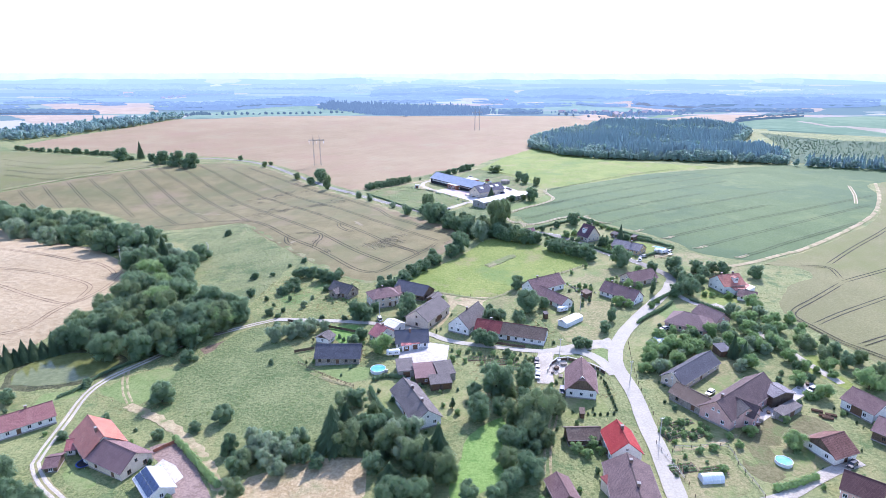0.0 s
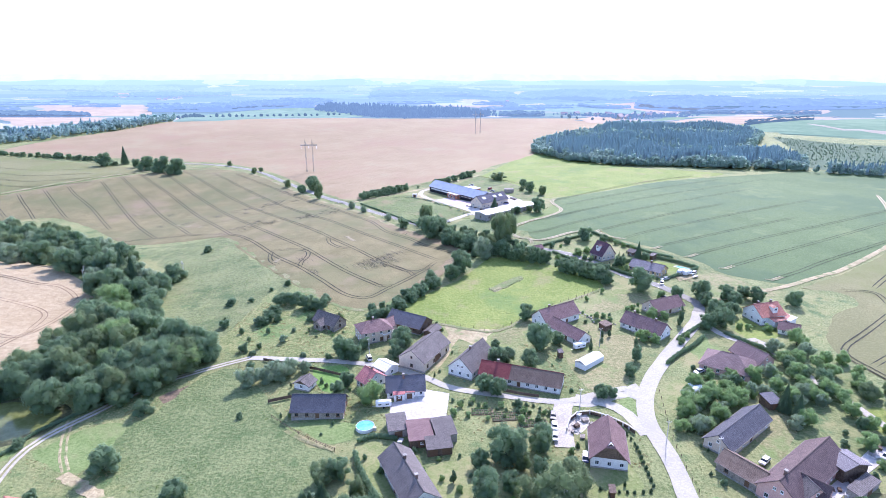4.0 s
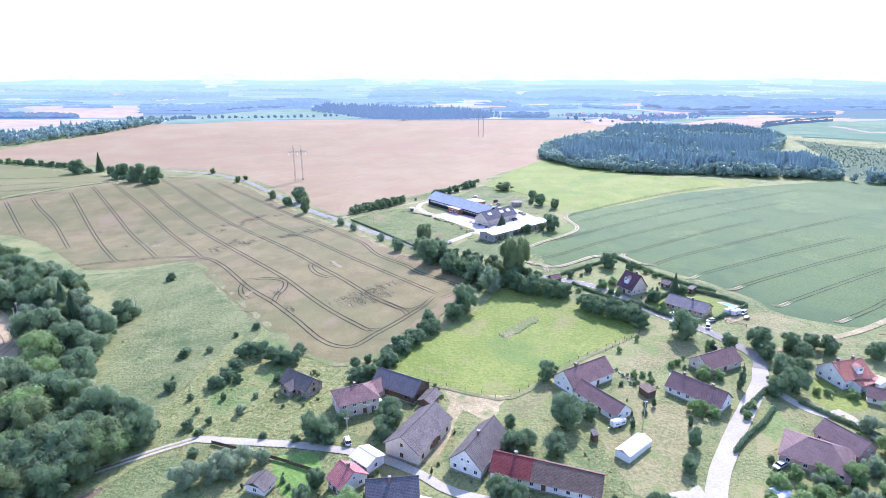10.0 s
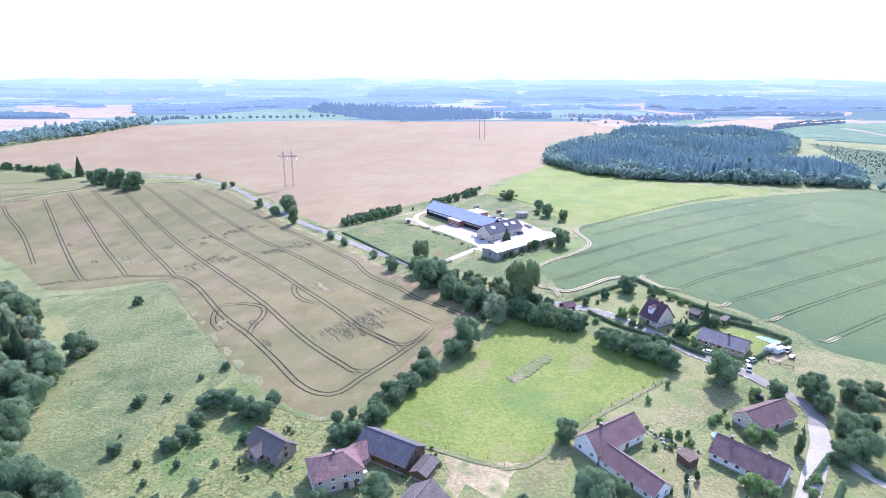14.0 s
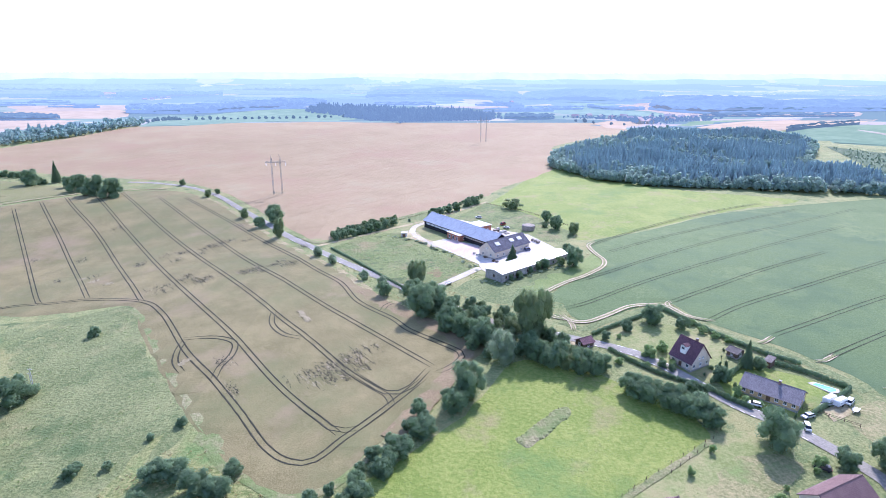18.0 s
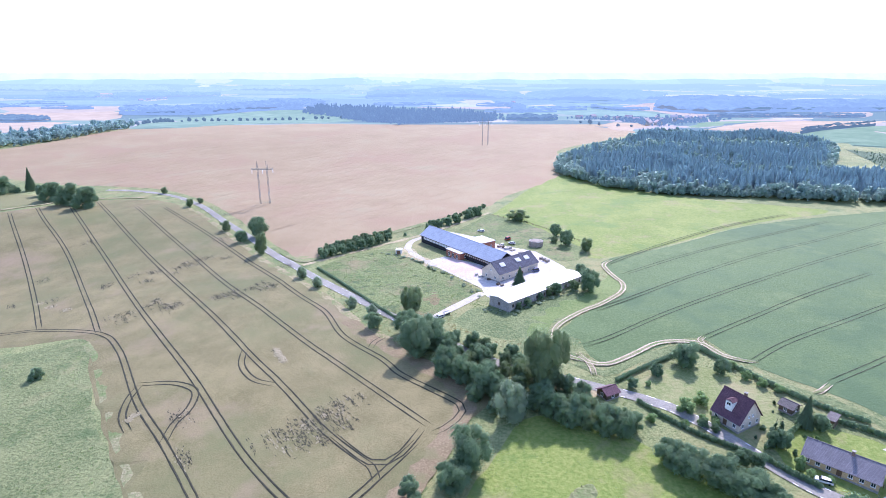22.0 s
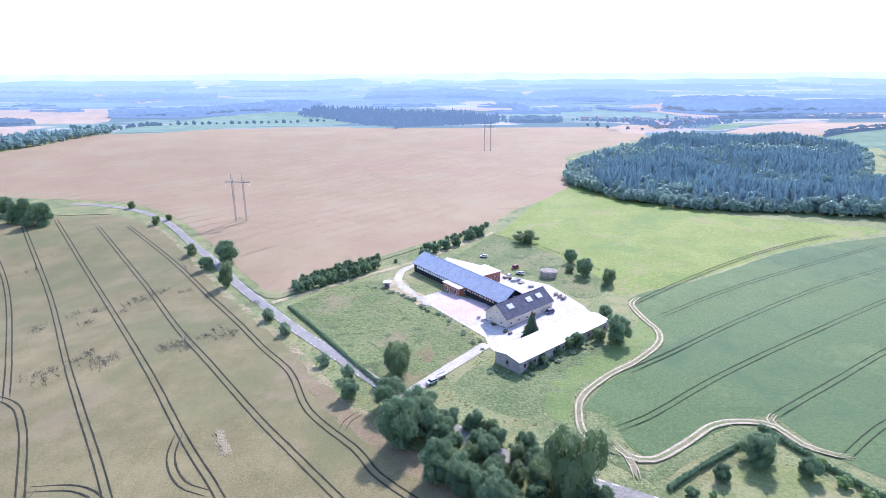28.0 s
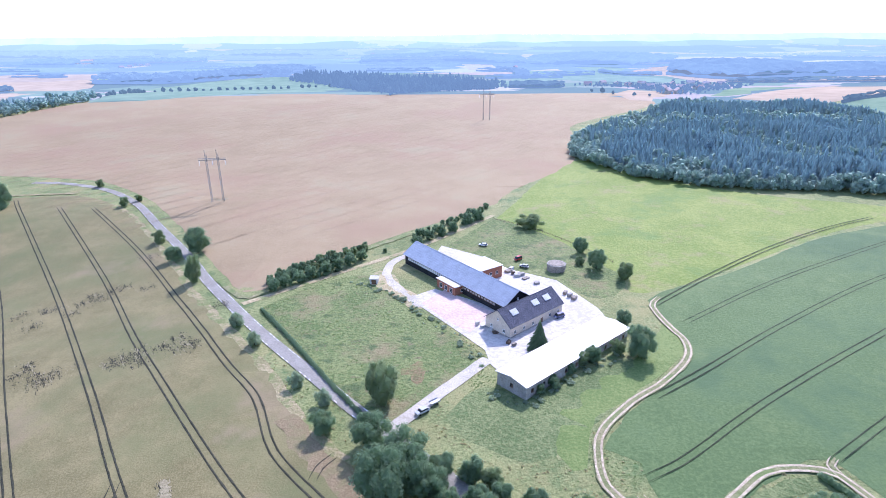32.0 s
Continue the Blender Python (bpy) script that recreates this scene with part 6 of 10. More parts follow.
thicket(("bush_bright", "bush", "bush_bright"), [(69.1, 152.8), (78.3, 156.7), (82.4, 152.6), (81.7, 147.6), (72.3, 146.5), (68, 147.8)], 2.6, (0.9, 2.0), 21)
thicket(("bush_bright", "bush"), [(65.2, 140.7), (76.5, 138.3), (76.5, 132), (64.3, 131.1)], 4.0, (0.8, 2.2), 22)
thicket(("bush_bright", "bush", "bright"), [(4, 204.9), (21.7, 202.1), (34.2, 197.3), (31.2, 190.9), (12.2, 191.4), (3.8, 196)], 4.5, (1.2, 3.6), 23)
thicket(("bush_bright", "bush", "bright"), [(-25.3, 177.6), (-12.3, 176.9), (-2.4, 176.4), (9.4, 176), (8.8, 162.6), (1.4, 156.7), (-17.4, 166.8)], 6.0, (1.2, 3.2), 24)
thicket(("bush_bright", "thuja", "bush"), [(65.8, 272.1), (76.4, 271.9), (75, 261.9), (67.5, 264)], 3.0, (0.9, 2.0), 25)
thicket(("bush", "bush_bright", "olive"), [(-101.4, 273.7), (-89.9, 295.8), (-74.9, 309.7), (-49.5, 283.7), (-35.6, 255), (-43.8, 238.9), (-69.8, 240.1)], 20.0, (1.0, 3.0), 26)
thicket(("bush", "bush", "silver"), [(-91.6, 242.1), (-77.8, 281.4), (-62.7, 266.1), (-63.3, 243.4), (-81, 241.6)], 9.0, (1.5, 4.0), 27)
thicket(("bush", "bush_bright"), [(107.1, 174.4), (129.6, 189.6), (137.5, 185.5), (126.4, 170.8), (109.5, 158), (105.6, 164.3)], 6.0, (1.5, 4.0), 29)
thicket(("broad", "olive", "bush"), [(2.5, 370.5), (22.1, 345.9), (34.1, 352.7), (43.9, 341.4), (60.4, 340.7), (43.7, 359.9), (25, 386.9), (6, 398.2)], 5.0, (4.5, 7.5), 30)
thicket(("bush", "broad"), [(-29.5, 268.4), (-17.9, 280.9), (-2.7, 305.3), (-0.3, 310.8), (-6.7, 316.8), (-21, 290.4), (-32.8, 276.9)], 4.5, (3.5, 6), 31)
thicket(("olive", "silver", "broad", "spruce", "bush"), [(-37.4, 158.5), (-33.8, 169.7), (-22.3, 160.8), (-10.8, 151.3), (1.3, 145.4), (2.6, 124.2), (-11.9, 121.5), (-16.8, 129), (-18.6, 139.6), (-28.7, 143.8)], 9.0, (4.5, 7.5), 8)
thicket(("broad", "olive", "bush"), [(23.7, 172.4), (39.1, 172.1), (34.9, 150.2), (27.6, 142.3), (26.6, 125.9), (15.9, 124), (19.1, 139.9), (19.2, 156.3)], 8.0, (5, 8), 9)
thicket(("bush", "olive", "bush_bright"), [(152.9, 232.1), (153.7, 215.3), (156.3, 198.3), (158.6, 183.6), (152, 172.5), (144.9, 187.7), (141.7, 203), (140.9, 215.4)], 7, (4, 7), 10)
thicket(("bush", "silver", "bush"), [(-65.7, 148.7), (-45.7, 151.6), (-39.7, 144.4), (-46.2, 140.4), (-54.6, 135.9), (-59.9, 133.8)], 6, (4.5, 7.5), 11)
thicket(("bush", "broad", "bush", "olive"), [(-67.5, 507.1), (-59.3, 518), (-47, 530.2), (-31.6, 547), (-31.6, 552.8), (-49.8, 537.5), (-62.2, 524.7), (-70, 512.5)], 2.8, (3.0, 4.8), 41)
thicket(("bush", "broad"), [(-8, 558.6), (10.1, 579.5), (33.3, 607), (33.8, 613.8), (10.2, 587.8), (-9.2, 564.9)], 3.4, (2.6, 4.2), 42)
thicket(("bush_bright", "bright", "bush_bright", "silver"), [(84.4, 210.4), (93.7, 216.9), (111, 218.8), (110.6, 206.7), (92.7, 194.2), (76.9, 183), (74.6, 188.2)], 4.2, (2.6, 4.8), 43)
plant("bush", [(97.3, 333.1, 6.1, 4.7), (98.9, 331.7, 6.5, 5)], 1.0)
plant("bush", [(81.1, 341.9, 2.9, 3.2), (83.7, 339.6, 2.8, 3.2), (84.9, 325.9, 5, 5.5), (88.6, 325, 4.4, 4.8), (81.6, 325.5, 3.8, 4.2)])


def shrub_row(pts, gap, w, h, seed):
    """Clipped globe shrubs planted in a row."""
    rnd = random.Random(seed)
    for p in smooth_line(pts, gap):
        q = rnd.uniform(0.85, 1.15)
        plant("thuja" if h > w else "bush", [(p.x, p.y, h * q, w * q * (1.6 if h > w else 1.0))])


shrub_row([(39.9, 162.6), (45.1, 160.8), (51.1, 160.1), (55.6, 160.6)], 2.0, 1.2, 1.3, 1)
shrub_row([(56, 187.2), (57.5, 180), (57.4, 171.7), (57, 162.6)], 2.0, 1.3, 1.6, 2)
shrub_row([(4, 204), (14.9, 200), (21.3, 198), (28.7, 196.5), (35.1, 196)], 2.6, 1.6, 1.5, 3)
shrub_row([(25.8, 202.6), (30.6, 200.3), (34.3, 197.6)], 2.2, 1.2, 1.2, 4)


# ---- the wood, the far land and the horizon ----
def wood(name, outline, label, mats, n, h=(16, 24), seed=3, broad_edge=0.0, width=0.3, clearings=()):
    """A stand of trees as one uncounted mass: conifers, each with ragged tiers."""
    rnd = random.Random(seed)
    xs, ys = [p[0] for p in outline], [p[1] for p in outline]

    def inside(x, y):
        c = False
        for i in range(len(outline)):
            (x1, y1), (x2, y2) = outline[i - 1], outline[i]
            if (y1 > y) != (y2 > y) and x < (x2 - x1) * (y - y1) / (y2 - y1) + x1:
                c = not c
        return c

    def edge(x, y):
        best = 1e9
        for i in range(len(outline)):
            a, b = Vector(outline[i - 1]), Vector(outline[i])
            ab = b - a
            t = max(0, min(1, (Vector((x, y)) - a).dot(ab) / ab.length_squared))
            best = min(best, (Vector((x, y)) - a - ab * t).length)
        return best

    cone_v, cone_f, ball_v, ball_f = [], [], [], []
    made = 0
    while made < n:
        x, y = rnd.uniform(min(xs), max(xs)), rnd.uniform(min(ys), max(ys))
        if not inside(x, y):
            continue
        made += 1
        z = ground_z(x, y)
        H = rnd.uniform(*h) * (1 + 0.35 * noise.noise(Vector((x * 0.02, y * 0.02, seed))))
        if any((x - a) ** 2 + (y - b) ** 2 < 15 ** 2 for a, b in clearings):
            continue
        d = edge(x, y)
        if d < broad_edge * rnd.uniform(0.3, 1.3) or (broad_edge > 8 and noise.noise(Vector((x * 0.013, y * 0.013, 7 + seed))) > rnd.uniform(-0.12, 0.4)):
            H *= rnd.uniform(0.4, 0.9)
            cs, sz = [], []
            for lob in range(5):
                c = Vector((x + rnd.uniform(-0.2, 0.2) * H, y + rnd.uniform(-0.2, 0.2) * H, z + H * rnd.uniform(0.3, 0.8)))
                r = H * rnd.uniform(0.14, 0.24)
                lobe(rnd, c, r * 0.8, ball_v, ball_f, 0.3, 1.2)
                for _ in range(16):
                    q = Vector((rnd.gauss(0, 1), rnd.gauss(0, 1), rnd.gauss(0.3, 1))).normalized()
                    cs.append(c + q * r * rnd.uniform(0.8, 1.25))
                    sz.append((rnd.uniform(0.6, 1.3), (q + Vector((rnd.gauss(0, 0.5), rnd.gauss(0, 0.5), 0.5))).normalized()))
            leaf_cards(rnd, cs, sz, ball_v, ball_f)
            continue
        a0 = rnd.uniform(0, 6)
        W = H * width * rnd.uniform(0.5, 0.75)
        for t in range(5):
            zb = z + H * (0.12 + 0.17 * t)
            r = W * (1 - t / 5.4) ** 0.75
            k = len(cone_v)
            for i in range(8):
                q = r * (1.15 if i % 2 else 0.7) * rnd.uniform(0.85, 1.15)
                cone_v.append((x + q * math.cos(a0 + t + i * 0.785), y + q * math.sin(a0 + t + i * 0.785), zb - 0.04 * H * (i % 2)))
            cone_v.append((x, y, min(z + H, zb + H * 0.3)))
            cone_f += [(k + i, k + (i + 1) % 8, k + 8) for i in range(8)]
    th = tagged(new(name), label, "wood", kind="stuff")
    shared("conifers", mesh_of("conifers", cone_v, cone_f, mats[0]), th)
    if ball_v:
        shared("broadleaf_edge", mesh_of("broadleaf_edge", ball_v, ball_f, mats[1]), th)
    return th


# Broadleaf colours of the wood, paled and blued to paint in haze.
LEAF_HAZE = foliage("leaves_wood", (0.165, 0.235, 0.22), (0.32, 0.415, 0.36), (0.55, 0.71, 0.61))
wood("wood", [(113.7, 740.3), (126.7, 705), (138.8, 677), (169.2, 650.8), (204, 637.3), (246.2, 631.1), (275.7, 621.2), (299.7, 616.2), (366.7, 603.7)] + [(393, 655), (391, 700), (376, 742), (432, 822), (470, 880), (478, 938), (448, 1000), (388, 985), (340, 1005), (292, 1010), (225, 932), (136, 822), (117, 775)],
     "dense spruce wood with broadleaf fringe, blued by painted haze", (NEEDLE_HAZE, LEAF_HAZE), 8600, (11.5, 15.5), 3, 12, 0.33, [(215.5, 809.9)])
wood("young_plantation", [(489.6, 891.8), (524.2, 840.7), (566, 805), (611.4, 793.7), (667.2, 739.2), (526.2, 576.6), (457.6, 586.4), (417.7, 603.7), (382.8, 626.1), (437.3, 738.2)], "low regrowth of young conifers beside the wood",
     (foliage("young_growth", (0.15, 0.21, 0.16), (0.25, 0.32, 0.22), (0.46, 0.6, 0.38)), LEAF_HAZE), 1500, (0.8, 2.2), 5, 0, 0.9)
sheet("regrowth", [(489.6, 891.8), (524.2, 840.7), (566, 805), (611.4, 793.7), (667.2, 739.2), (526.2, 576.6), (457.6, 586.4), (417.7, 603.7), (382.8, 626.1), (437.3, 738.2)], 0.3,
      surface("regrowth_ground", (0.07, 0.115, 0.07), (0.125, 0.175, 0.1), fine=0.5, broad=0.04, bump=0.3, spec=0.1, **G), "cleared land under low green regrowth", "regrowth", gap=20)
wood("wood_fringe", [(362.6, 596.6), (382.9, 586.3), (420.4, 573.1), (454, 557.5), (494.2, 539.7), (509.7, 557.6), (468.6, 576.5), (413, 596.6)], "belt of dark conifers behind the crop field", (NEEDLE_HAZE, LEAF_HAZE), 160, (8, 15), 8, 4)


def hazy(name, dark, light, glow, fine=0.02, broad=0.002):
    """Surfaces kilometres away: their own colour, with blue air haze painted in as emission."""
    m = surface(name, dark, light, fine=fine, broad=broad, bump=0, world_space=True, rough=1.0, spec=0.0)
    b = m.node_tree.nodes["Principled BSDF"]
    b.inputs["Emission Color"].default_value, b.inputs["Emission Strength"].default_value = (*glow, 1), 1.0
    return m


# Haze by distance: emission added, then the share of own colour kept.
HAZE_BANDS = (((0.05, 0.08, 0.12), 0.87), ((0.078, 0.125, 0.2), 0.78), ((0.13, 0.2, 0.315), 0.64), ((0.17, 0.258, 0.4), 0.48), ((0.22, 0.315, 0.465), 0.38))


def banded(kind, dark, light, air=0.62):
    """The same kind of land at five distances, with haze painted in as glow."""
    return [hazy("distant_%s_%d" % (kind, i), [c * k ** 0.7 for c in dark], [c * k ** 0.7 for c in light], [g * air for g in glow], fine=0.03, broad=0.004) for i, (glow, k) in enumerate(HAZE_BANDS)]


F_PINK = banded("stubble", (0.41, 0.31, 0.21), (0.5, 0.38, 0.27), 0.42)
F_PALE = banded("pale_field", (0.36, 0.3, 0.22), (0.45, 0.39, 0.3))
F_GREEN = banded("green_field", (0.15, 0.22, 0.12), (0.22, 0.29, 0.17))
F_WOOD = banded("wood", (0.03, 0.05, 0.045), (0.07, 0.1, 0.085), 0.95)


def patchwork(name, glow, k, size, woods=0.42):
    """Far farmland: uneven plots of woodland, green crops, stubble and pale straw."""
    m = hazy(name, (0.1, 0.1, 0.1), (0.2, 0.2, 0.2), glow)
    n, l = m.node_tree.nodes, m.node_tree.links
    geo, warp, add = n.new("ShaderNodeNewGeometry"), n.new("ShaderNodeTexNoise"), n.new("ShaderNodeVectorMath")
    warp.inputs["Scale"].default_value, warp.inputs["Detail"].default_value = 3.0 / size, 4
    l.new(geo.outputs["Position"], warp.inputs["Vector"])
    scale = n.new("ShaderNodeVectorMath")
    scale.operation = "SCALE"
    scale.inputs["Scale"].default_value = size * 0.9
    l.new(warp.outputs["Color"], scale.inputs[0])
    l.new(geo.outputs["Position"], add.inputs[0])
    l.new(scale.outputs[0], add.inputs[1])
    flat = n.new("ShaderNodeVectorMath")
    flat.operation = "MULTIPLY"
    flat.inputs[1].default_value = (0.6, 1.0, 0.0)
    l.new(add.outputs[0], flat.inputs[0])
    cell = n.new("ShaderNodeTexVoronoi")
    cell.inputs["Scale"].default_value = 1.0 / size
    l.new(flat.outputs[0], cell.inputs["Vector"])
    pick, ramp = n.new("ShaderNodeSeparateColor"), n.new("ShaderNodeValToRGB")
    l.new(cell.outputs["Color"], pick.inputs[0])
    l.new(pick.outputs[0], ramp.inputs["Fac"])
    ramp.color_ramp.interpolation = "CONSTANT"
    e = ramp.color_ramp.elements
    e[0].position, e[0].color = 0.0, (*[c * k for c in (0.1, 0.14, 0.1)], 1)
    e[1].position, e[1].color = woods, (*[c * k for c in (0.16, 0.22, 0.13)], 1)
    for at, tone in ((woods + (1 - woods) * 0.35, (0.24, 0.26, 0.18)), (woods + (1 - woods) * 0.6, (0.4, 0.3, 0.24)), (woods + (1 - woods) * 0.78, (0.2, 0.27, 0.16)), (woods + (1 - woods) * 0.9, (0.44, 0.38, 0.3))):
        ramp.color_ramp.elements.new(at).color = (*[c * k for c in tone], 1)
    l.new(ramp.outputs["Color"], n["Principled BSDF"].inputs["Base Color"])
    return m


F_LAND = [patchwork("distant_land_%d" % i, [g * 0.82 for g in glow], k, sz, (0.3, 0.4, 0.58, 0.64, 0.66)[i]) for i, ((glow, k), sz) in enumerate(zip(HAZE_BANDS, (130, 130, 160, 200, 260)))]
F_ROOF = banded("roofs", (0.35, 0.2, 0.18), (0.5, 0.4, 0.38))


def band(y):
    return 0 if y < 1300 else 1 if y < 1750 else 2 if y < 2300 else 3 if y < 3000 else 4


def canopy(name, outline, height, gap, mat, label, seed=0, dome=0.0):
    """A far wood: its treetops as a rough upper surface over the outline, closed down to the land."""
    from mathutils.geometry import delaunay_2d_cdt
    rnd = random.Random(seed)
    ring = smooth_line(list(outline) + [outline[0]], gap)[:-1]
    n = len(ring)
    pts = []
    xs, ys = [p.x for p in ring], [p.y for p in ring]
    x = min(xs)
    while x < max(xs):
        y = min(ys)
        while y < max(ys):
            pts.append(Vector((x + rnd.uniform(-0.4, 0.4) * gap, y + rnd.uniform(-0.4, 0.4) * gap)))
            y += gap
        x += gap
    res = delaunay_2d_cdt(ring + pts, [(i, (i + 1) % n) for i in range(n)], [list(range(n))], 1, 0.01)
    mx, my, rx, ry = (min(xs) + max(xs)) / 2, (min(ys) + max(ys)) / 2, (max(xs) - min(xs)) / 2, (max(ys) - min(ys)) / 2
    vs = []
    for v in res[0]:
        up = dome * max(0.0, 1 - ((v.x - mx) / rx) ** 2 - ((v.y - my) / ry) ** 2) * (1 + 0.5 * noise.noise(Vector((v.x * 0.004, v.y * 0.004, seed))))
        vs.append((v.x, v.y, ground_z(v.x, v.y) + height * rnd.choice((0.6, 0.75, 0.9, 1.0, 1.15)) + up))
    fs = [tuple(f) for f in res[2]]
    base = len(vs)
    for p in ring:
        vs += [(p.x, p.y, ground_z(p.x, p.y) + height * rnd.uniform(0.3, 0.6)), (p.x, p.y, ground_z(p.x, p.y) - 1)]
    fs += [(base + 2 * i, base + 2 * ((i + 1) % n), base + 2 * ((i + 1) % n) + 1, base + 2 * i + 1) for i in range(n)]
    return tagged(new(name, mesh_of(name, vs, fs, mat)), label, "wood", kind="stuff")


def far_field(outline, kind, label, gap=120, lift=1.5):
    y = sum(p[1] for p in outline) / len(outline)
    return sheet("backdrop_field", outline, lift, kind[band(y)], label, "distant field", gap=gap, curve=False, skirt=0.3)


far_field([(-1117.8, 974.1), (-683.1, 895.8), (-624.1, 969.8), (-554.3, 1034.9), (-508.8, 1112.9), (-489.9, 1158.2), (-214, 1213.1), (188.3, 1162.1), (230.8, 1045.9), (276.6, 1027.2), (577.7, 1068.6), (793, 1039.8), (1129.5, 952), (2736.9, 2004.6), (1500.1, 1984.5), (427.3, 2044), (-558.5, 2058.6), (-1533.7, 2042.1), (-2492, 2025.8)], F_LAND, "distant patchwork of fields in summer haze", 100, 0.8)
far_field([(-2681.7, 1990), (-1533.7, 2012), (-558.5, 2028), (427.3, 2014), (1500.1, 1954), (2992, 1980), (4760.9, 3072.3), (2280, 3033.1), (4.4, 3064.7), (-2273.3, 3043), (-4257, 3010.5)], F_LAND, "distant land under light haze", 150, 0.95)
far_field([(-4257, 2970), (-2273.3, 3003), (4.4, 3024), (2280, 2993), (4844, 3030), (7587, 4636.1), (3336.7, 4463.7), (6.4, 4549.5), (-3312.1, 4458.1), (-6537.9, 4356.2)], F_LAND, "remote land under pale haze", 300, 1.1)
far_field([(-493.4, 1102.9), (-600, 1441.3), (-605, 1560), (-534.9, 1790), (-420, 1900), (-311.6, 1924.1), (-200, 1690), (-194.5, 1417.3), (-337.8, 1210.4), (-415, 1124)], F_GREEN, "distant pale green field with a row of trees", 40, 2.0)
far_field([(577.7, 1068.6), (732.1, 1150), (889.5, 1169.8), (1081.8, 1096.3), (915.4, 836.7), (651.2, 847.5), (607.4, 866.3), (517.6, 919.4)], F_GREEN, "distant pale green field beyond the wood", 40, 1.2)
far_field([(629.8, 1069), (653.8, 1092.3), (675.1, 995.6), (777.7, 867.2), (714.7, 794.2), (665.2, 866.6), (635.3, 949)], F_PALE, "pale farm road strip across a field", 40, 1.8)
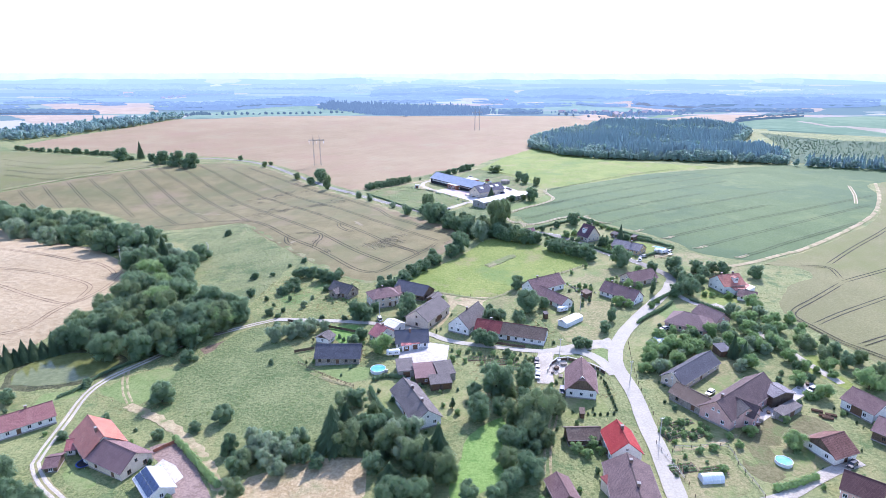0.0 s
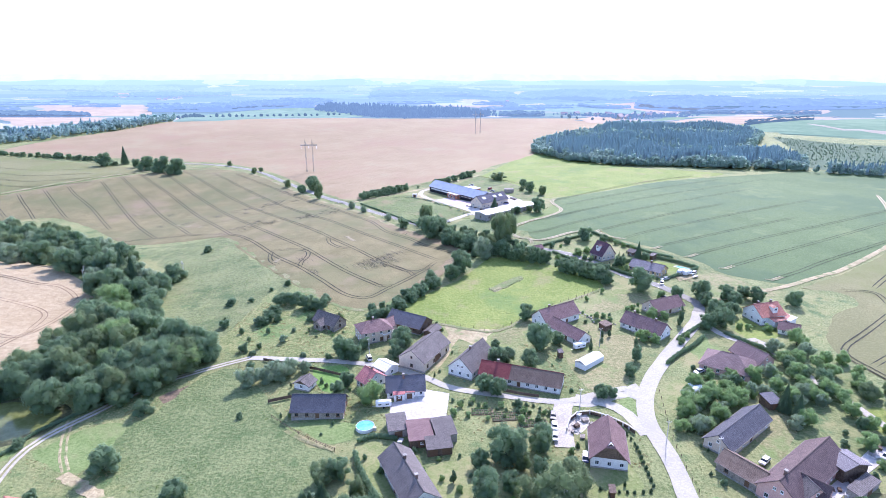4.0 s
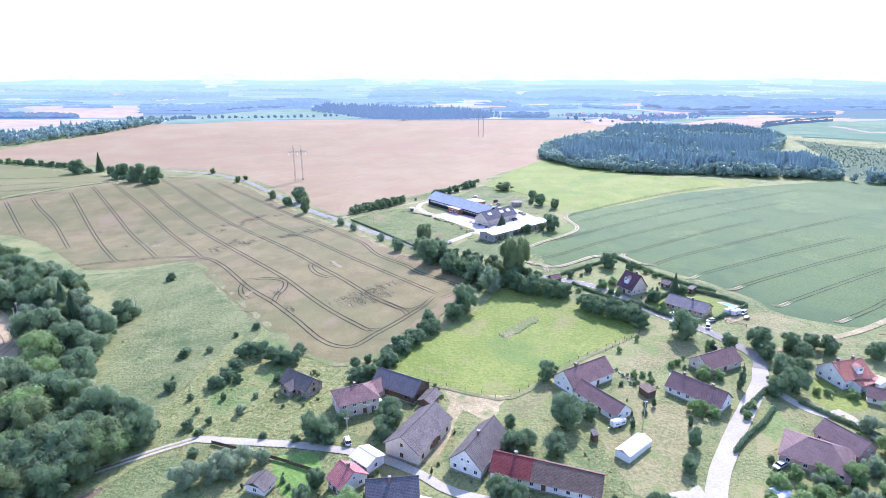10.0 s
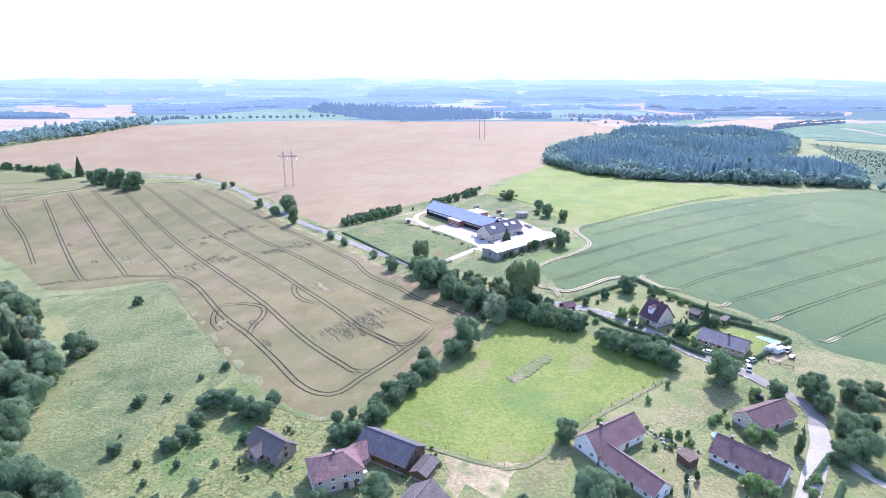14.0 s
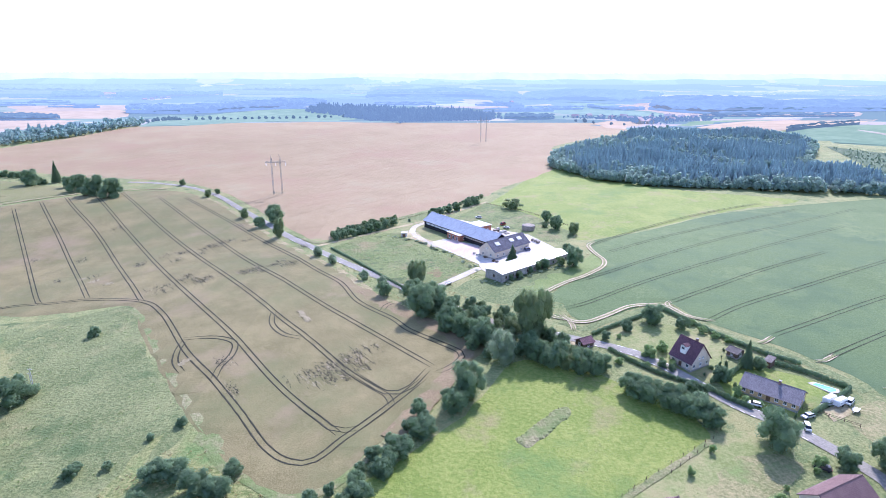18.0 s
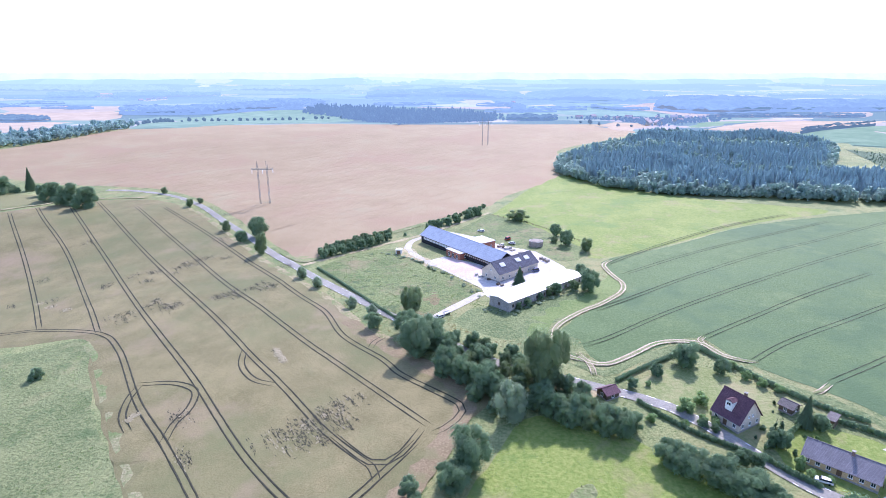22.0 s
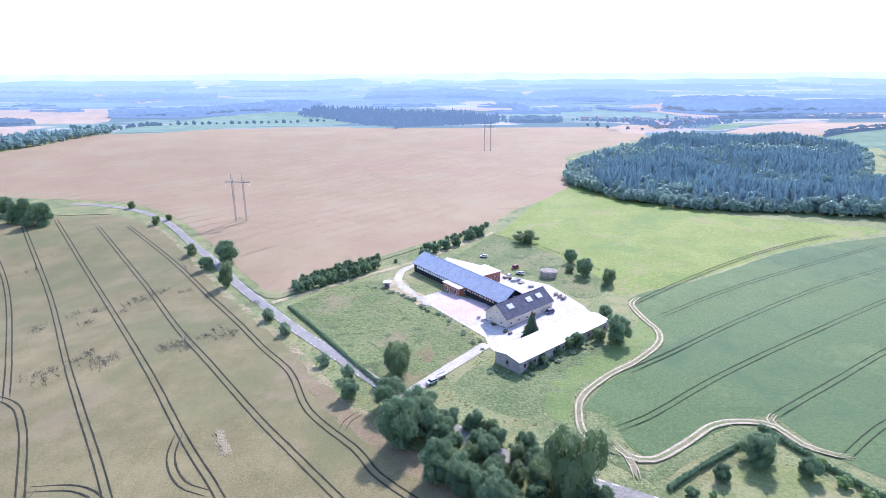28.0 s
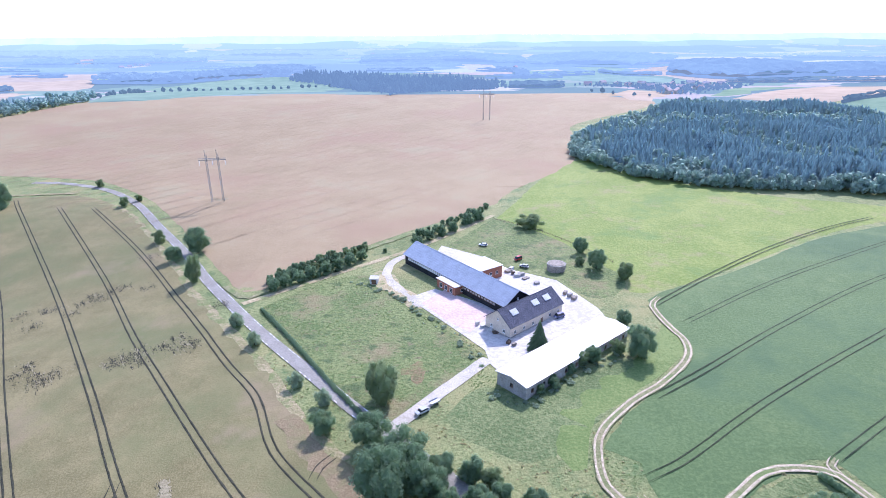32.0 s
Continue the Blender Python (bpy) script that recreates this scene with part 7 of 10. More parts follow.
FAR_FIELDS = [
    (F_PINK, "distant pink stubble field", [(-720, 990), (-609.8, 1086.0), (-700, 1290), (-766.2, 1433.6), (-735, 1545), (-820, 1720), (-973.2, 1900), (-1076.6, 1805.2), (-1260, 1694.2), (-1000, 1300)]),
    (F_PINK, "distant pink stubble field beyond a wood", [(-1034.6, 1731.0), (-879.5, 1811.5), (-1033.9, 2084.5), (-1226.6, 2078.2), (-1383.6, 2017.1), (-1168.4, 1742.7)]),
    (F_PALE, "distant pale stubble strip", [(-1956.7, 2689.8), (-1751.2, 2788.0), (-1587.6, 2557.2), (-1773.6, 2461.6)]),
    (F_PINK, "distant pink stubble field on a slope", [(-1461.5, 2669.0), (-1722.6, 3111.5), (-1721.9, 3280.1), (-1549.0, 3176.6), (-1428.3, 2914.6), (-1395.8, 2745.1)]),
    (F_GREEN, "distant hazy green field", [(-1498.5, 2163.6), (-1095.4, 2177.3), (-1153.3, 2420.8), (-1404.6, 2532.8), (-1761.4, 2498.7)]),
    (F_GREEN, "distant hazy green field", [(-876.2, 2094.8), (-904.7, 2507.3), (-822.6, 2843.8), (-721.7, 2745.7), (-637.2, 2354.6), (-724.8, 2195.7), (-778.9, 2030.2)]),
    (F_PALE, "distant pale field", [(-1197.6, 2465.2), (-1175.5, 2674.7), (-1093.8, 2620.1), (-1089.4, 2375.4)]),
    (F_PALE, "distant sunlit stubble field", [(36.7, 2484.1), (132.5, 2648.1), (224.5, 2582.6), (216.2, 2252.3), (167.2, 2037.5), (81.5, 2141.4)]),
    (F_GREEN, "distant pale green field", [(136.2, 1579.3), (291.7, 1663.3), (429.5, 1599.1), (520.5, 1591.0), (550.1, 1752.9), (497.8, 1917.6), (389.5, 2066.8), (226.4, 2087.5), (165.6, 1793.5)]),
    (F_PALE, "thin distant pale strip", [(275.2, 2142.8), (397.8, 2192.6), (376.3, 2068.4), (269.1, 2052.4)]),
    (F_PINK, "broad distant pink stubble field", [(505.0, 1942.3), (631.8, 2162.5), (771.7, 2325.7), (743.4, 2024.3), (830.2, 1685.8), (1179.9, 1795.6), (993.5, 1549.0), (746.7, 1539.5), (574.6, 1586.2), (557.3, 1773.0)]),
    (F_PALE, "distant pale field on a hill", [(315.0, 2983.9), (411.9, 3338.2), (482.3, 3427.0), (486.0, 3143.6), (359.2, 2705.4)]),
    (F_PINK, "distant pale pink field on a hill", [(433.9, 3014.0), (563.1, 3226.7), (697.5, 3211.0), (805.7, 3105.8), (580.0, 2860.2)]),
    (F_PALE, "distant pale field on a hill", [(39.4, 3342.8), (105.1, 3629.8), (258.6, 3717.0), (255.3, 3503.9), (139.1, 3325.4)]),
    (F_GREEN, "distant hazy field", [(435.7, 2333.2), (631.9, 2518.8), (655.8, 2264.9), (512.3, 1995.0), (429.1, 2092.1)]),
    (F_GREEN, "bright distant green field beyond the wood", [(371.7, 1112.4), (420.2, 1170.6), (598.4, 1456.9), (730.4, 1511.0), (839.5, 1516.4), (652.2, 1375.8), (469.9, 1156.3), (403.7, 1095.5)]),
    (F_PINK, "distant ploughed pink field", [(397.4, 1082.2), (478.8, 1165.5), (616.1, 1314.3), (841.4, 1501.6), (1015.8, 1516.3), (741.1, 1176.0), (598.0, 1105.3), (509.6, 1040.5), (459.8, 1043.0)]),
    (F_GREEN, "distant green field behind a hedge", [(449.2, 976.5), (510.1, 1029.8), (595.8, 1090.9), (748.4, 1164.0), (563.8, 935.0), (495.1, 945.7)]),
    (F_PINK, "brown ploughed strip beyond the ripe wheat", [(259.5, 1153.9), (314.1, 1263.6), (364.7, 1223.0), (336.7, 1114.8), (290.8, 1063.3), (257.4, 1077.5)]),
    (F_PALE, "distant pale field", [(-1137.5, 3688.9), (-968.5, 3959.5), (-852.6, 3764.6), (-1006.8, 3522.5)]),
    (F_PALE, "distant sunlit settlement field", [(-444.3, 3412.8), (-406.2, 3711.7), (-339.9, 3597.5), (-332.9, 3307.6)]),
    (F_PALE, "distant pale field", [(-480.1, 3102.6), (-390.1, 3224.0), (-372.4, 3090.3), (-432.1, 2967.9)]),
    (F_PINK, "distant pale pink field", [(670.2, 3557.7), (886.3, 3815.3), (1012.2, 3680.5), (836.0, 3486.3)]),
]
FAR_WOODS = [
    (9, 8, 0, "blue-green wood strip across the far stubble", [(-848.8, 1302.5), (-842.3, 1435.4), (-949.1, 1560.6), (-1171.6, 1588.9), (-1050, 1400)]),
    (16, 9, 0, "dark blue wood in the distance", [(-810.1, 1677.0), (-637.7, 1679.1), (-524.8, 1818.7), (-440.8, 1944.2), (-442.8, 2046.8), (-591.7, 2119.9), (-668.2, 1920.2), (-837.7, 1750.0)]),
    (14, 12, 0, "dark blue wood in the distance", [(-559.0, 2059.7), (-434.2, 2045.9), (-390.1, 2156.2), (-485.6, 2335.2), (-627.0, 2353.3)]),
    (16, 16, 0, "hazy blue wood", [(-1624.8, 2604.8), (-1426.0, 2621.3), (-1654.6, 2980.9), (-1831.2, 2959.6)]),
    (16, 16, 0, "hazy blue wood", [(-1330.2, 2608.4), (-1151.4, 2671.5), (-1008.1, 2823.8), (-1116.9, 3003.8), (-1494.6, 2922.1)]),
    (18, 20, 10, "hazy blue wood", [(-2260.9, 3209.4), (-1789.7, 3160.1), (-1432.7, 3206.6), (-1599.9, 3491.5), (-2150.5, 3550.3), (-2512.3, 3541.5)]),
    (18, 20, 10, "hazy blue wood", [(-1199.3, 2929.8), (-948.0, 3154.4), (-487.6, 3146.8), (-564.2, 3426.0), (-1084.9, 3483.1), (-1348.0, 3328.0)]),
    (18, 20, 22, "hazy blue wooded hill", [(-313.5, 2646.3), (20.9, 2626.5), (304.1, 2433.7), (297.8, 2941.4), (-55.6, 3089.7), (-340.2, 3043.2)]),
    (18, 20, 22, "hazy blue wooded ridge", [(288.0, 2315.4), (510.8, 2284.6), (633.7, 2196.2), (828.9, 2399.8), (949.9, 2811.3), (696.4, 2936.5), (393.0, 2747.3)]),
    (16, 16, 20, "blue wooded ridge in the distance", [(596.9, 1858.1), (651.1, 1703.2), (754.0, 1693.2), (925.5, 1778.1), (1068.1, 2044.0), (938.5, 2190.9), (767.0, 2213.7)]),
    (16, 16, 10, "blue wooded ridge in the distance", [(885.3, 1782.2), (1018.4, 1768.4), (1338.8, 1848.8), (1506.2, 2050.4), (1312.5, 2107.7), (1083.6, 2042.1)]),
    (9, 9, 0, "belt of trees behind the crest", [(139.8, 1474.7), (181.6, 1448.5), (239.8, 1461.2), (263.1, 1551.0), (199.6, 1572.4), (155.3, 1561.7)]),
    (8, 9, 0, "far hedgerow trees", [(517.1, 1029.5), (586.8, 1077.9), (695.9, 1139.9), (709.2, 1157.0), (600.6, 1097.7), (525.8, 1045.1)]),
    (8, 10, 0, "far hedgerow trees", [(443.8, 1949.3), (484.9, 1824.0), (570.3, 1837.7), (586.3, 1883.1), (505.5, 1892.0), (467.4, 2028.4)]),
    (9, 10, 0, "far hedgerow trees", [(183.7, 2222.3), (248.9, 2026.4), (217.8, 1746.3), (195.3, 1789.9), (208.1, 2031.8), (171.6, 2125.9)]),
    (8, 10, 0, "far hedgerow trees", [(627.0, 1565.5), (763.8, 1569.4), (968.2, 1567.3), (1002.6, 1614.6), (790.9, 1616.9), (649.2, 1612.7)]),
]
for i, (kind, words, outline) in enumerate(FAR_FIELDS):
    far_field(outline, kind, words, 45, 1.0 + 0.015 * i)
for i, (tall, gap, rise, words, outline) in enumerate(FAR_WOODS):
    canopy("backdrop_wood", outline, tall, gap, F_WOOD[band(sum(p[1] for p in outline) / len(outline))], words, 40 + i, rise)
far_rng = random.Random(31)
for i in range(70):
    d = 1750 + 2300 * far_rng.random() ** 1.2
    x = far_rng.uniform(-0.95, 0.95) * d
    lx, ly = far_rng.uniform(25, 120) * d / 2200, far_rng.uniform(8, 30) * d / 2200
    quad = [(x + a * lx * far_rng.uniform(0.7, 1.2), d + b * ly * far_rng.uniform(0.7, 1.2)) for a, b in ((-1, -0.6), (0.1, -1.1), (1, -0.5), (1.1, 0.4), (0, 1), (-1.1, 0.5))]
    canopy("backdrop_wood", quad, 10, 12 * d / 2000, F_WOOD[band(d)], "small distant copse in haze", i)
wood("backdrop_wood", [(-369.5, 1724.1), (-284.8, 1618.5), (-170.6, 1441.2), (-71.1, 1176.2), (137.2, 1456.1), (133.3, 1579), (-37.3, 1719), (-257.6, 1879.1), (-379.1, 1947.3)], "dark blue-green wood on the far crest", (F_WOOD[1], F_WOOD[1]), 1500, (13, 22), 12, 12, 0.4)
# Belt foliage is lightened and blued: haze painted into its base colours.
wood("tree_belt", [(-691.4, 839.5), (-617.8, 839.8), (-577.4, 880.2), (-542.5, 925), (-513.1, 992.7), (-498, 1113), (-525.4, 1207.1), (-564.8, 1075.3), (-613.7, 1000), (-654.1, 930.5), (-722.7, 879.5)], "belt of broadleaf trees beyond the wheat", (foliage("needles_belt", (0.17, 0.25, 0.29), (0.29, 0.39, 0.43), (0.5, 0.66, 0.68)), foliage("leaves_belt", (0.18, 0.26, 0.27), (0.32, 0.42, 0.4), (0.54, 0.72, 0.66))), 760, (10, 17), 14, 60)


def far_row(pts, gap, h, mat, label, seed):
    """A roadside row of small far trees."""
    rnd = random.Random(seed)
    for p in smooth_line(pts, gap):
        if rnd.random() < 0.15:
            continue
        q = h * rnd.uniform(0.7, 1.25)
        vs, fs = [], []
        lobe(rnd, Vector((0, 0, q * 0.55)), q * 0.45, vs, fs, 0.4)
        lobe(rnd, Vector((q * 0.2, 0, q * 0.45)), q * 0.35, vs, fs, 0.4)
        th = tagged(new("far_tree"), label, "tree", "far roadside trees")
        th.matrix_basis = pose(p.x, p.y, ground_z(p.x, p.y) + 0.5)
        shared("crown", mesh_of("crown", vs, fs, mat), th)
        shared("trunk", TRUNKS[0], th, Matrix.Diagonal((q, q, q * 0.6, 1)))


far_row([(-507.3, 1162.8), (-544.9, 1381.5), (-494.3, 1444), (-413.3, 1475), (-326.2, 1497.4), (-245.6, 1535.5), (-128.6, 1534.8)], 14, 8, F_WOOD[0], "small round roadside tree far off", 3)
for k, (x, y) in enumerate([(313.0, 1531.6), (351.0, 1558.3), (371.2, 1526.6), (388.2, 1496.4), (427.9, 1536.5), (419.3, 1458.6), (381.4, 1288.2), (486.4, 1516.9), (454.2, 1390.7), (534.5, 1542.5), (434.6, 1268.6), (343.7, 1166.5), (360.1, 1165.1), (554.6, 1511.2), (582.9, 1508.8), (212.7, 2151.4), (245.5, 2248.0), (233.7, 1973.9), (-1200.5, 2634.6), (-1153.2, 2584.0), (-1148.2, 2627.5), (-1164.3, 2460.9), (-420.9, 3457.7), (-396.7, 3553.2), (-355.1, 3402.7), (-1153.2, 2499.4)]):
    th = tagged(new("far_house"), "tiny pale farmhouse in the hazy distance", "house", "far houses")
    th.matrix_basis = pose(x, y, ground_z(x, y), 0, 0, 37 * k)
    part("wall", boxed(-8, -5, -1, 8, 5, 5.0), F_PALE[band(y)], th)
    roof_part("roof", [[(-8.4, -5.6, 4.8), (8.4, -5.6, 4.8), (8.4, 0, 9), (-8.4, 0, 9)], [(8.4, 5.6, 4.8), (-8.4, 5.6, 4.8), (-8.4, 0, 9), (8.4, 0, 9)]], F_ROOF[band(y)], th)


wood("hamlet_trees", [(266.1, 1535.7), (343.9, 1559.0), (455.5, 1564.7), (556.2, 1571.7), (681.6, 1576.7), (644.6, 1503.6), (413.6, 1171.2), (340.6, 1114.5), (331.3, 1167.5), (380.1, 1441.0), (325.4, 1487.0)], "scattered trees among far village houses", (F_WOOD[1], F_WOOD[1]), 420, (6, 12), 61, 400)
far_row([(241.1, 1210.6), (259.1, 1153.8), (282.7, 1129.3), (299.8, 1115.7)], 22, 7, F_WOOD[0], "small tree beyond the crest", 4)


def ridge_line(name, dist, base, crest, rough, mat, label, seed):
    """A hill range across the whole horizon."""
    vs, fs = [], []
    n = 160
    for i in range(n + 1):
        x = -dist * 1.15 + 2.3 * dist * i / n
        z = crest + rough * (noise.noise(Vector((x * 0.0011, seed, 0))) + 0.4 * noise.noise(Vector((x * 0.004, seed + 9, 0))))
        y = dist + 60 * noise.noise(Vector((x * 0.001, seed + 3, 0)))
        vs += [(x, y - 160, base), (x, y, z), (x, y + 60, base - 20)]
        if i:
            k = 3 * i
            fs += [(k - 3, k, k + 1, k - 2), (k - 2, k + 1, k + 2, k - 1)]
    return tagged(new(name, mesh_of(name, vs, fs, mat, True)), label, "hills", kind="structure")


# The hills emit on their own: blue haze put in as glow.
ridge_line("backdrop_hills", 3500, 0, 36, 34, patchwork("blue_hills", (0.17, 0.25, 0.4), 0.4, 150, 0.68), "remote wooded hills in painted blue haze", 2)
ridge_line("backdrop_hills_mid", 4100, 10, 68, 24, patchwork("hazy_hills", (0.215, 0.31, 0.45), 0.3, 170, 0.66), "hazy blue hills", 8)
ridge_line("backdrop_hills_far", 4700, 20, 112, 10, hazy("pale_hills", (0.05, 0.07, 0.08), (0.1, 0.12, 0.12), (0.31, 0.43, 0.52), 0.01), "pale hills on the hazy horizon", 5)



# ---- tractor lines and worn patches in the crops ----
TRAM_RIPE = surface("tramline_ripe", (0.18, 0.125, 0.072), (0.31, 0.22, 0.135), fine=0.25, broad=0.03, **G)
def tramline(pts, lift, mat=None, gauge=2.1, width=0.56, label="pair of dark tractor lines through the crop", name="track_tractor"):
    vs, fs = [], []
    reach = sum(math.dist(p, q) for p, q in zip(pts, pts[1:]))
    for s in (-0.5, 0.5):
        a, b = ribbon(pts, width, lift, gap=min(2.8, reach / 6), shift=gauge * s, rough_edge=0.25, seed=len(pts), taper=3)
        k = len(vs)
        vs += a
        fs += [tuple(i + k for i in f) for f in b]
    return tagged(new(name, mesh_of(name, vs, fs, mat or TRAM)), label, "tractor lines", kind="structure")


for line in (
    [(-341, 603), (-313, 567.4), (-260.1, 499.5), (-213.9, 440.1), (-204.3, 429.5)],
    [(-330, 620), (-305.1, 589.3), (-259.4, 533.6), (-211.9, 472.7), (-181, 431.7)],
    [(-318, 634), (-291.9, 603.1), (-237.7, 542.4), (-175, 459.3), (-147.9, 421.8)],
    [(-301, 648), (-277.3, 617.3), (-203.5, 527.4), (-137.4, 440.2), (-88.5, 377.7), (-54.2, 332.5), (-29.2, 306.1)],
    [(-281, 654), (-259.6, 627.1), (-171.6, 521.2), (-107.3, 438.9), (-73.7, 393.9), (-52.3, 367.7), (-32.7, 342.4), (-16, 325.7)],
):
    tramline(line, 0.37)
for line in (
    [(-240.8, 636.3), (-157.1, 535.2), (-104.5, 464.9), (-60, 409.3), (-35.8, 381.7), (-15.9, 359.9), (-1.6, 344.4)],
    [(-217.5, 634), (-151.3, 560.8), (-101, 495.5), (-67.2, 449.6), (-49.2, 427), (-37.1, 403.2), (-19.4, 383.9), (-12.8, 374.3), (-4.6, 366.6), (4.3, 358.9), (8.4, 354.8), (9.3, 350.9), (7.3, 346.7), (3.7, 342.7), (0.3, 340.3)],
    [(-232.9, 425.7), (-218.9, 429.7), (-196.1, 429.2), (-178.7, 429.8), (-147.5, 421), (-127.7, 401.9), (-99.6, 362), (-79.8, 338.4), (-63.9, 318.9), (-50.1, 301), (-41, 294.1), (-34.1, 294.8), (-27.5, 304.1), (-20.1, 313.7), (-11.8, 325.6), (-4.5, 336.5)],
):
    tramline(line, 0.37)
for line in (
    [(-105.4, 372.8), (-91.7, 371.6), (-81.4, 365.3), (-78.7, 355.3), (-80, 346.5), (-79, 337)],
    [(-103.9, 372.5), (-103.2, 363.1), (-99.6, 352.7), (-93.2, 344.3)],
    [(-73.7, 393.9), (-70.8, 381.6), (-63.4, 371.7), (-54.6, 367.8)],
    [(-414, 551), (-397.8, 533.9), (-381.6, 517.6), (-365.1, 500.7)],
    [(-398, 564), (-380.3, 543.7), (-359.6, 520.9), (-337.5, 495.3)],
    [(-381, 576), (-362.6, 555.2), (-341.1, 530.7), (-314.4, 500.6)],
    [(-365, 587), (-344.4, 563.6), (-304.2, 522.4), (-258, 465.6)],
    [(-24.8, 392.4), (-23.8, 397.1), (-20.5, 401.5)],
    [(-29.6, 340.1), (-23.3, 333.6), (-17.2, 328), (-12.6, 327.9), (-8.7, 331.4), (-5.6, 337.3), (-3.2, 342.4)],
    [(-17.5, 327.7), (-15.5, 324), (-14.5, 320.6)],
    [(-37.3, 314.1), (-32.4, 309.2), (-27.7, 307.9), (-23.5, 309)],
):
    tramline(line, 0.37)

for line in (
    [(87.4, 478.8), (118.4, 504.1), (163.9, 537.3), (206.7, 563), (243.3, 580.3)],
    [(93.9, 464.7), (133.5, 491.8), (175.8, 516.7), (259.4, 561.7)],
    [(68.2, 421.4), (92.3, 437.2), (126.3, 460.9), (176.4, 493.1), (230.2, 522), (302.9, 563.2)],
    [(55.7, 390.6), (68.9, 397.5), (91.6, 413.5), (117.3, 430), (149.5, 449.6), (199.2, 479.7), (262.9, 516.4)],
):
    tramline(line, 0.35, TRAM_CROP, width=0.42, label="pair of dark tractor lines through the green crop")
for line in (
    [(104, 395.4), (123.8, 407.6), (140.1, 417.6), (165, 433.2), (216.5, 462.4)],
    [(114.2, 377.9), (135.2, 391.8), (174.8, 412.2), (226.1, 439.8), (296.8, 477.6)],
    [(133, 364), (152, 373.4), (192.7, 394.1), (247.8, 420.8)],
    [(142.2, 346.4), (196.7, 374.6), (267.3, 408.8), (349.8, 452.5)],
    [(154.6, 327.7), (197.1, 351.1), (243.1, 375.7), (321.4, 419.6)],
    [(170.3, 311), (192.1, 322.9), (214.9, 337.1), (283.6, 375.4)],
):
    tramline(line, 0.35, TRAM_CROP, width=0.42, label="pair of dark tractor lines through the green crop")

for line in (
    [(55.3, 379.7), (50.2, 382.4), (46.1, 388.6), (46.4, 398), (50.2, 408.4), (61.9, 420.2), (73.3, 428.5), (85.5, 441.1), (89.4, 451.9), (87.9, 462.7), (87.4, 478.8), (93.2, 487)],
    [(53, 385.6), (55.5, 379.2), (62, 377.4), (72.5, 383.4), (84.9, 391.9), (95.6, 392.9), (101.9, 390.4), (105, 382.6), (111.6, 377.9), (115.7, 376.9)],
    [(123.9, 357.8), (127.1, 359.2), (132.2, 363)],
    [(137.4, 344.4), (141.3, 345), (148.1, 349.1)],
    [(149.6, 327.1), (152.9, 326.4), (160.6, 330.7)],
    [(166.9, 311.6), (169.7, 310.5), (178, 314.9)],
    [(55.3, 379.7), (55.8, 374.3), (55.4, 370.2)],
    [(356.2, 493.7), (334.6, 455.3), (313.4, 422.5)],
    [(104.4, 396.2), (101.8, 393.5), (102.2, 390.1)],
):
    strip_thing("track_worn", line, 2.6, 0.335, MARGIN, "worn grassy strip under the wheel tracks", "track", rough_edge=0.2, gap=2.5, taper=3)
    tramline(line, 0.37, SOIL, 1.7, 0.62, "pair of bare pale wheel tracks at the crop's edge", "track_bare")

for line in (
    [(203, 272.3), (178, 253.2), (161.6, 241), (156.4, 233.1), (158.3, 221.6), (161.4, 208.6), (166.5, 200.1), (173.9, 187.2)],
    [(160.4, 224.9), (180.4, 237.1), (213.9, 255.1), (279.2, 289.9)],
    [(205.4, 274.5), (240.9, 291.7), (309.4, 325.3)],
    [(166.2, 205.7), (182.6, 213), (230.9, 233.9)],
    [(197.2, 296.9), (210.8, 294.3), (207.5, 279.1)],
    [(214, 299.4), (245.5, 325.5), (292.9, 362.5), (389.2, 444.6)],
):
    tramline(line, 0.35)

for line in (
    [(-322.5, 371.1), (-279.4, 345.3), (-223, 322.1), (-202.5, 319.6), (-187.4, 307.9), (-190.6, 298.4)],
    [(-271.6, 308.9), (-248.1, 303.3), (-213.2, 297.3), (-188.9, 286.6), (-180.2, 263.8)],
    [(-251.9, 284.2), (-229.1, 277.5), (-199.1, 262.9), (-180.4, 256.7), (-177.7, 273.8), (-180.9, 297.7), (-183.9, 313.3)],
    [(-196, 213.5), (-188.7, 222.4), (-181.6, 228.6), (-181, 247.6), (-178.6, 265.8)],
):
    tramline(line, 0.35, TRAM_RIPE, label="pair of worn tractor lines through pale wheat")

for line in [[(-530.8, 691.6), (-451.5, 658.9), (-384.3, 667.1)], [(-503.8, 654.7), (-430.1, 626.0), (-369.0, 639.1)], [(-480.7, 623.0), (-415.7, 603.5), (-357.4, 617.7)], [(-465.1, 601.2), (-404.1, 585.2), (-348.5, 601.3)]]:
    tramline(line, 0.35, TRAM_CROP, width=0.4, label="faint tractor lines through the olive field")

# faint parallel lines across the ripe field
RIPE_ROW = surface("ripe_row", (0.24, 0.171, 0.102), (0.33, 0.24, 0.148), fine=0.25, broad=0.03, **G)
RIPE_DIR = Vector((0.689, 0.725))
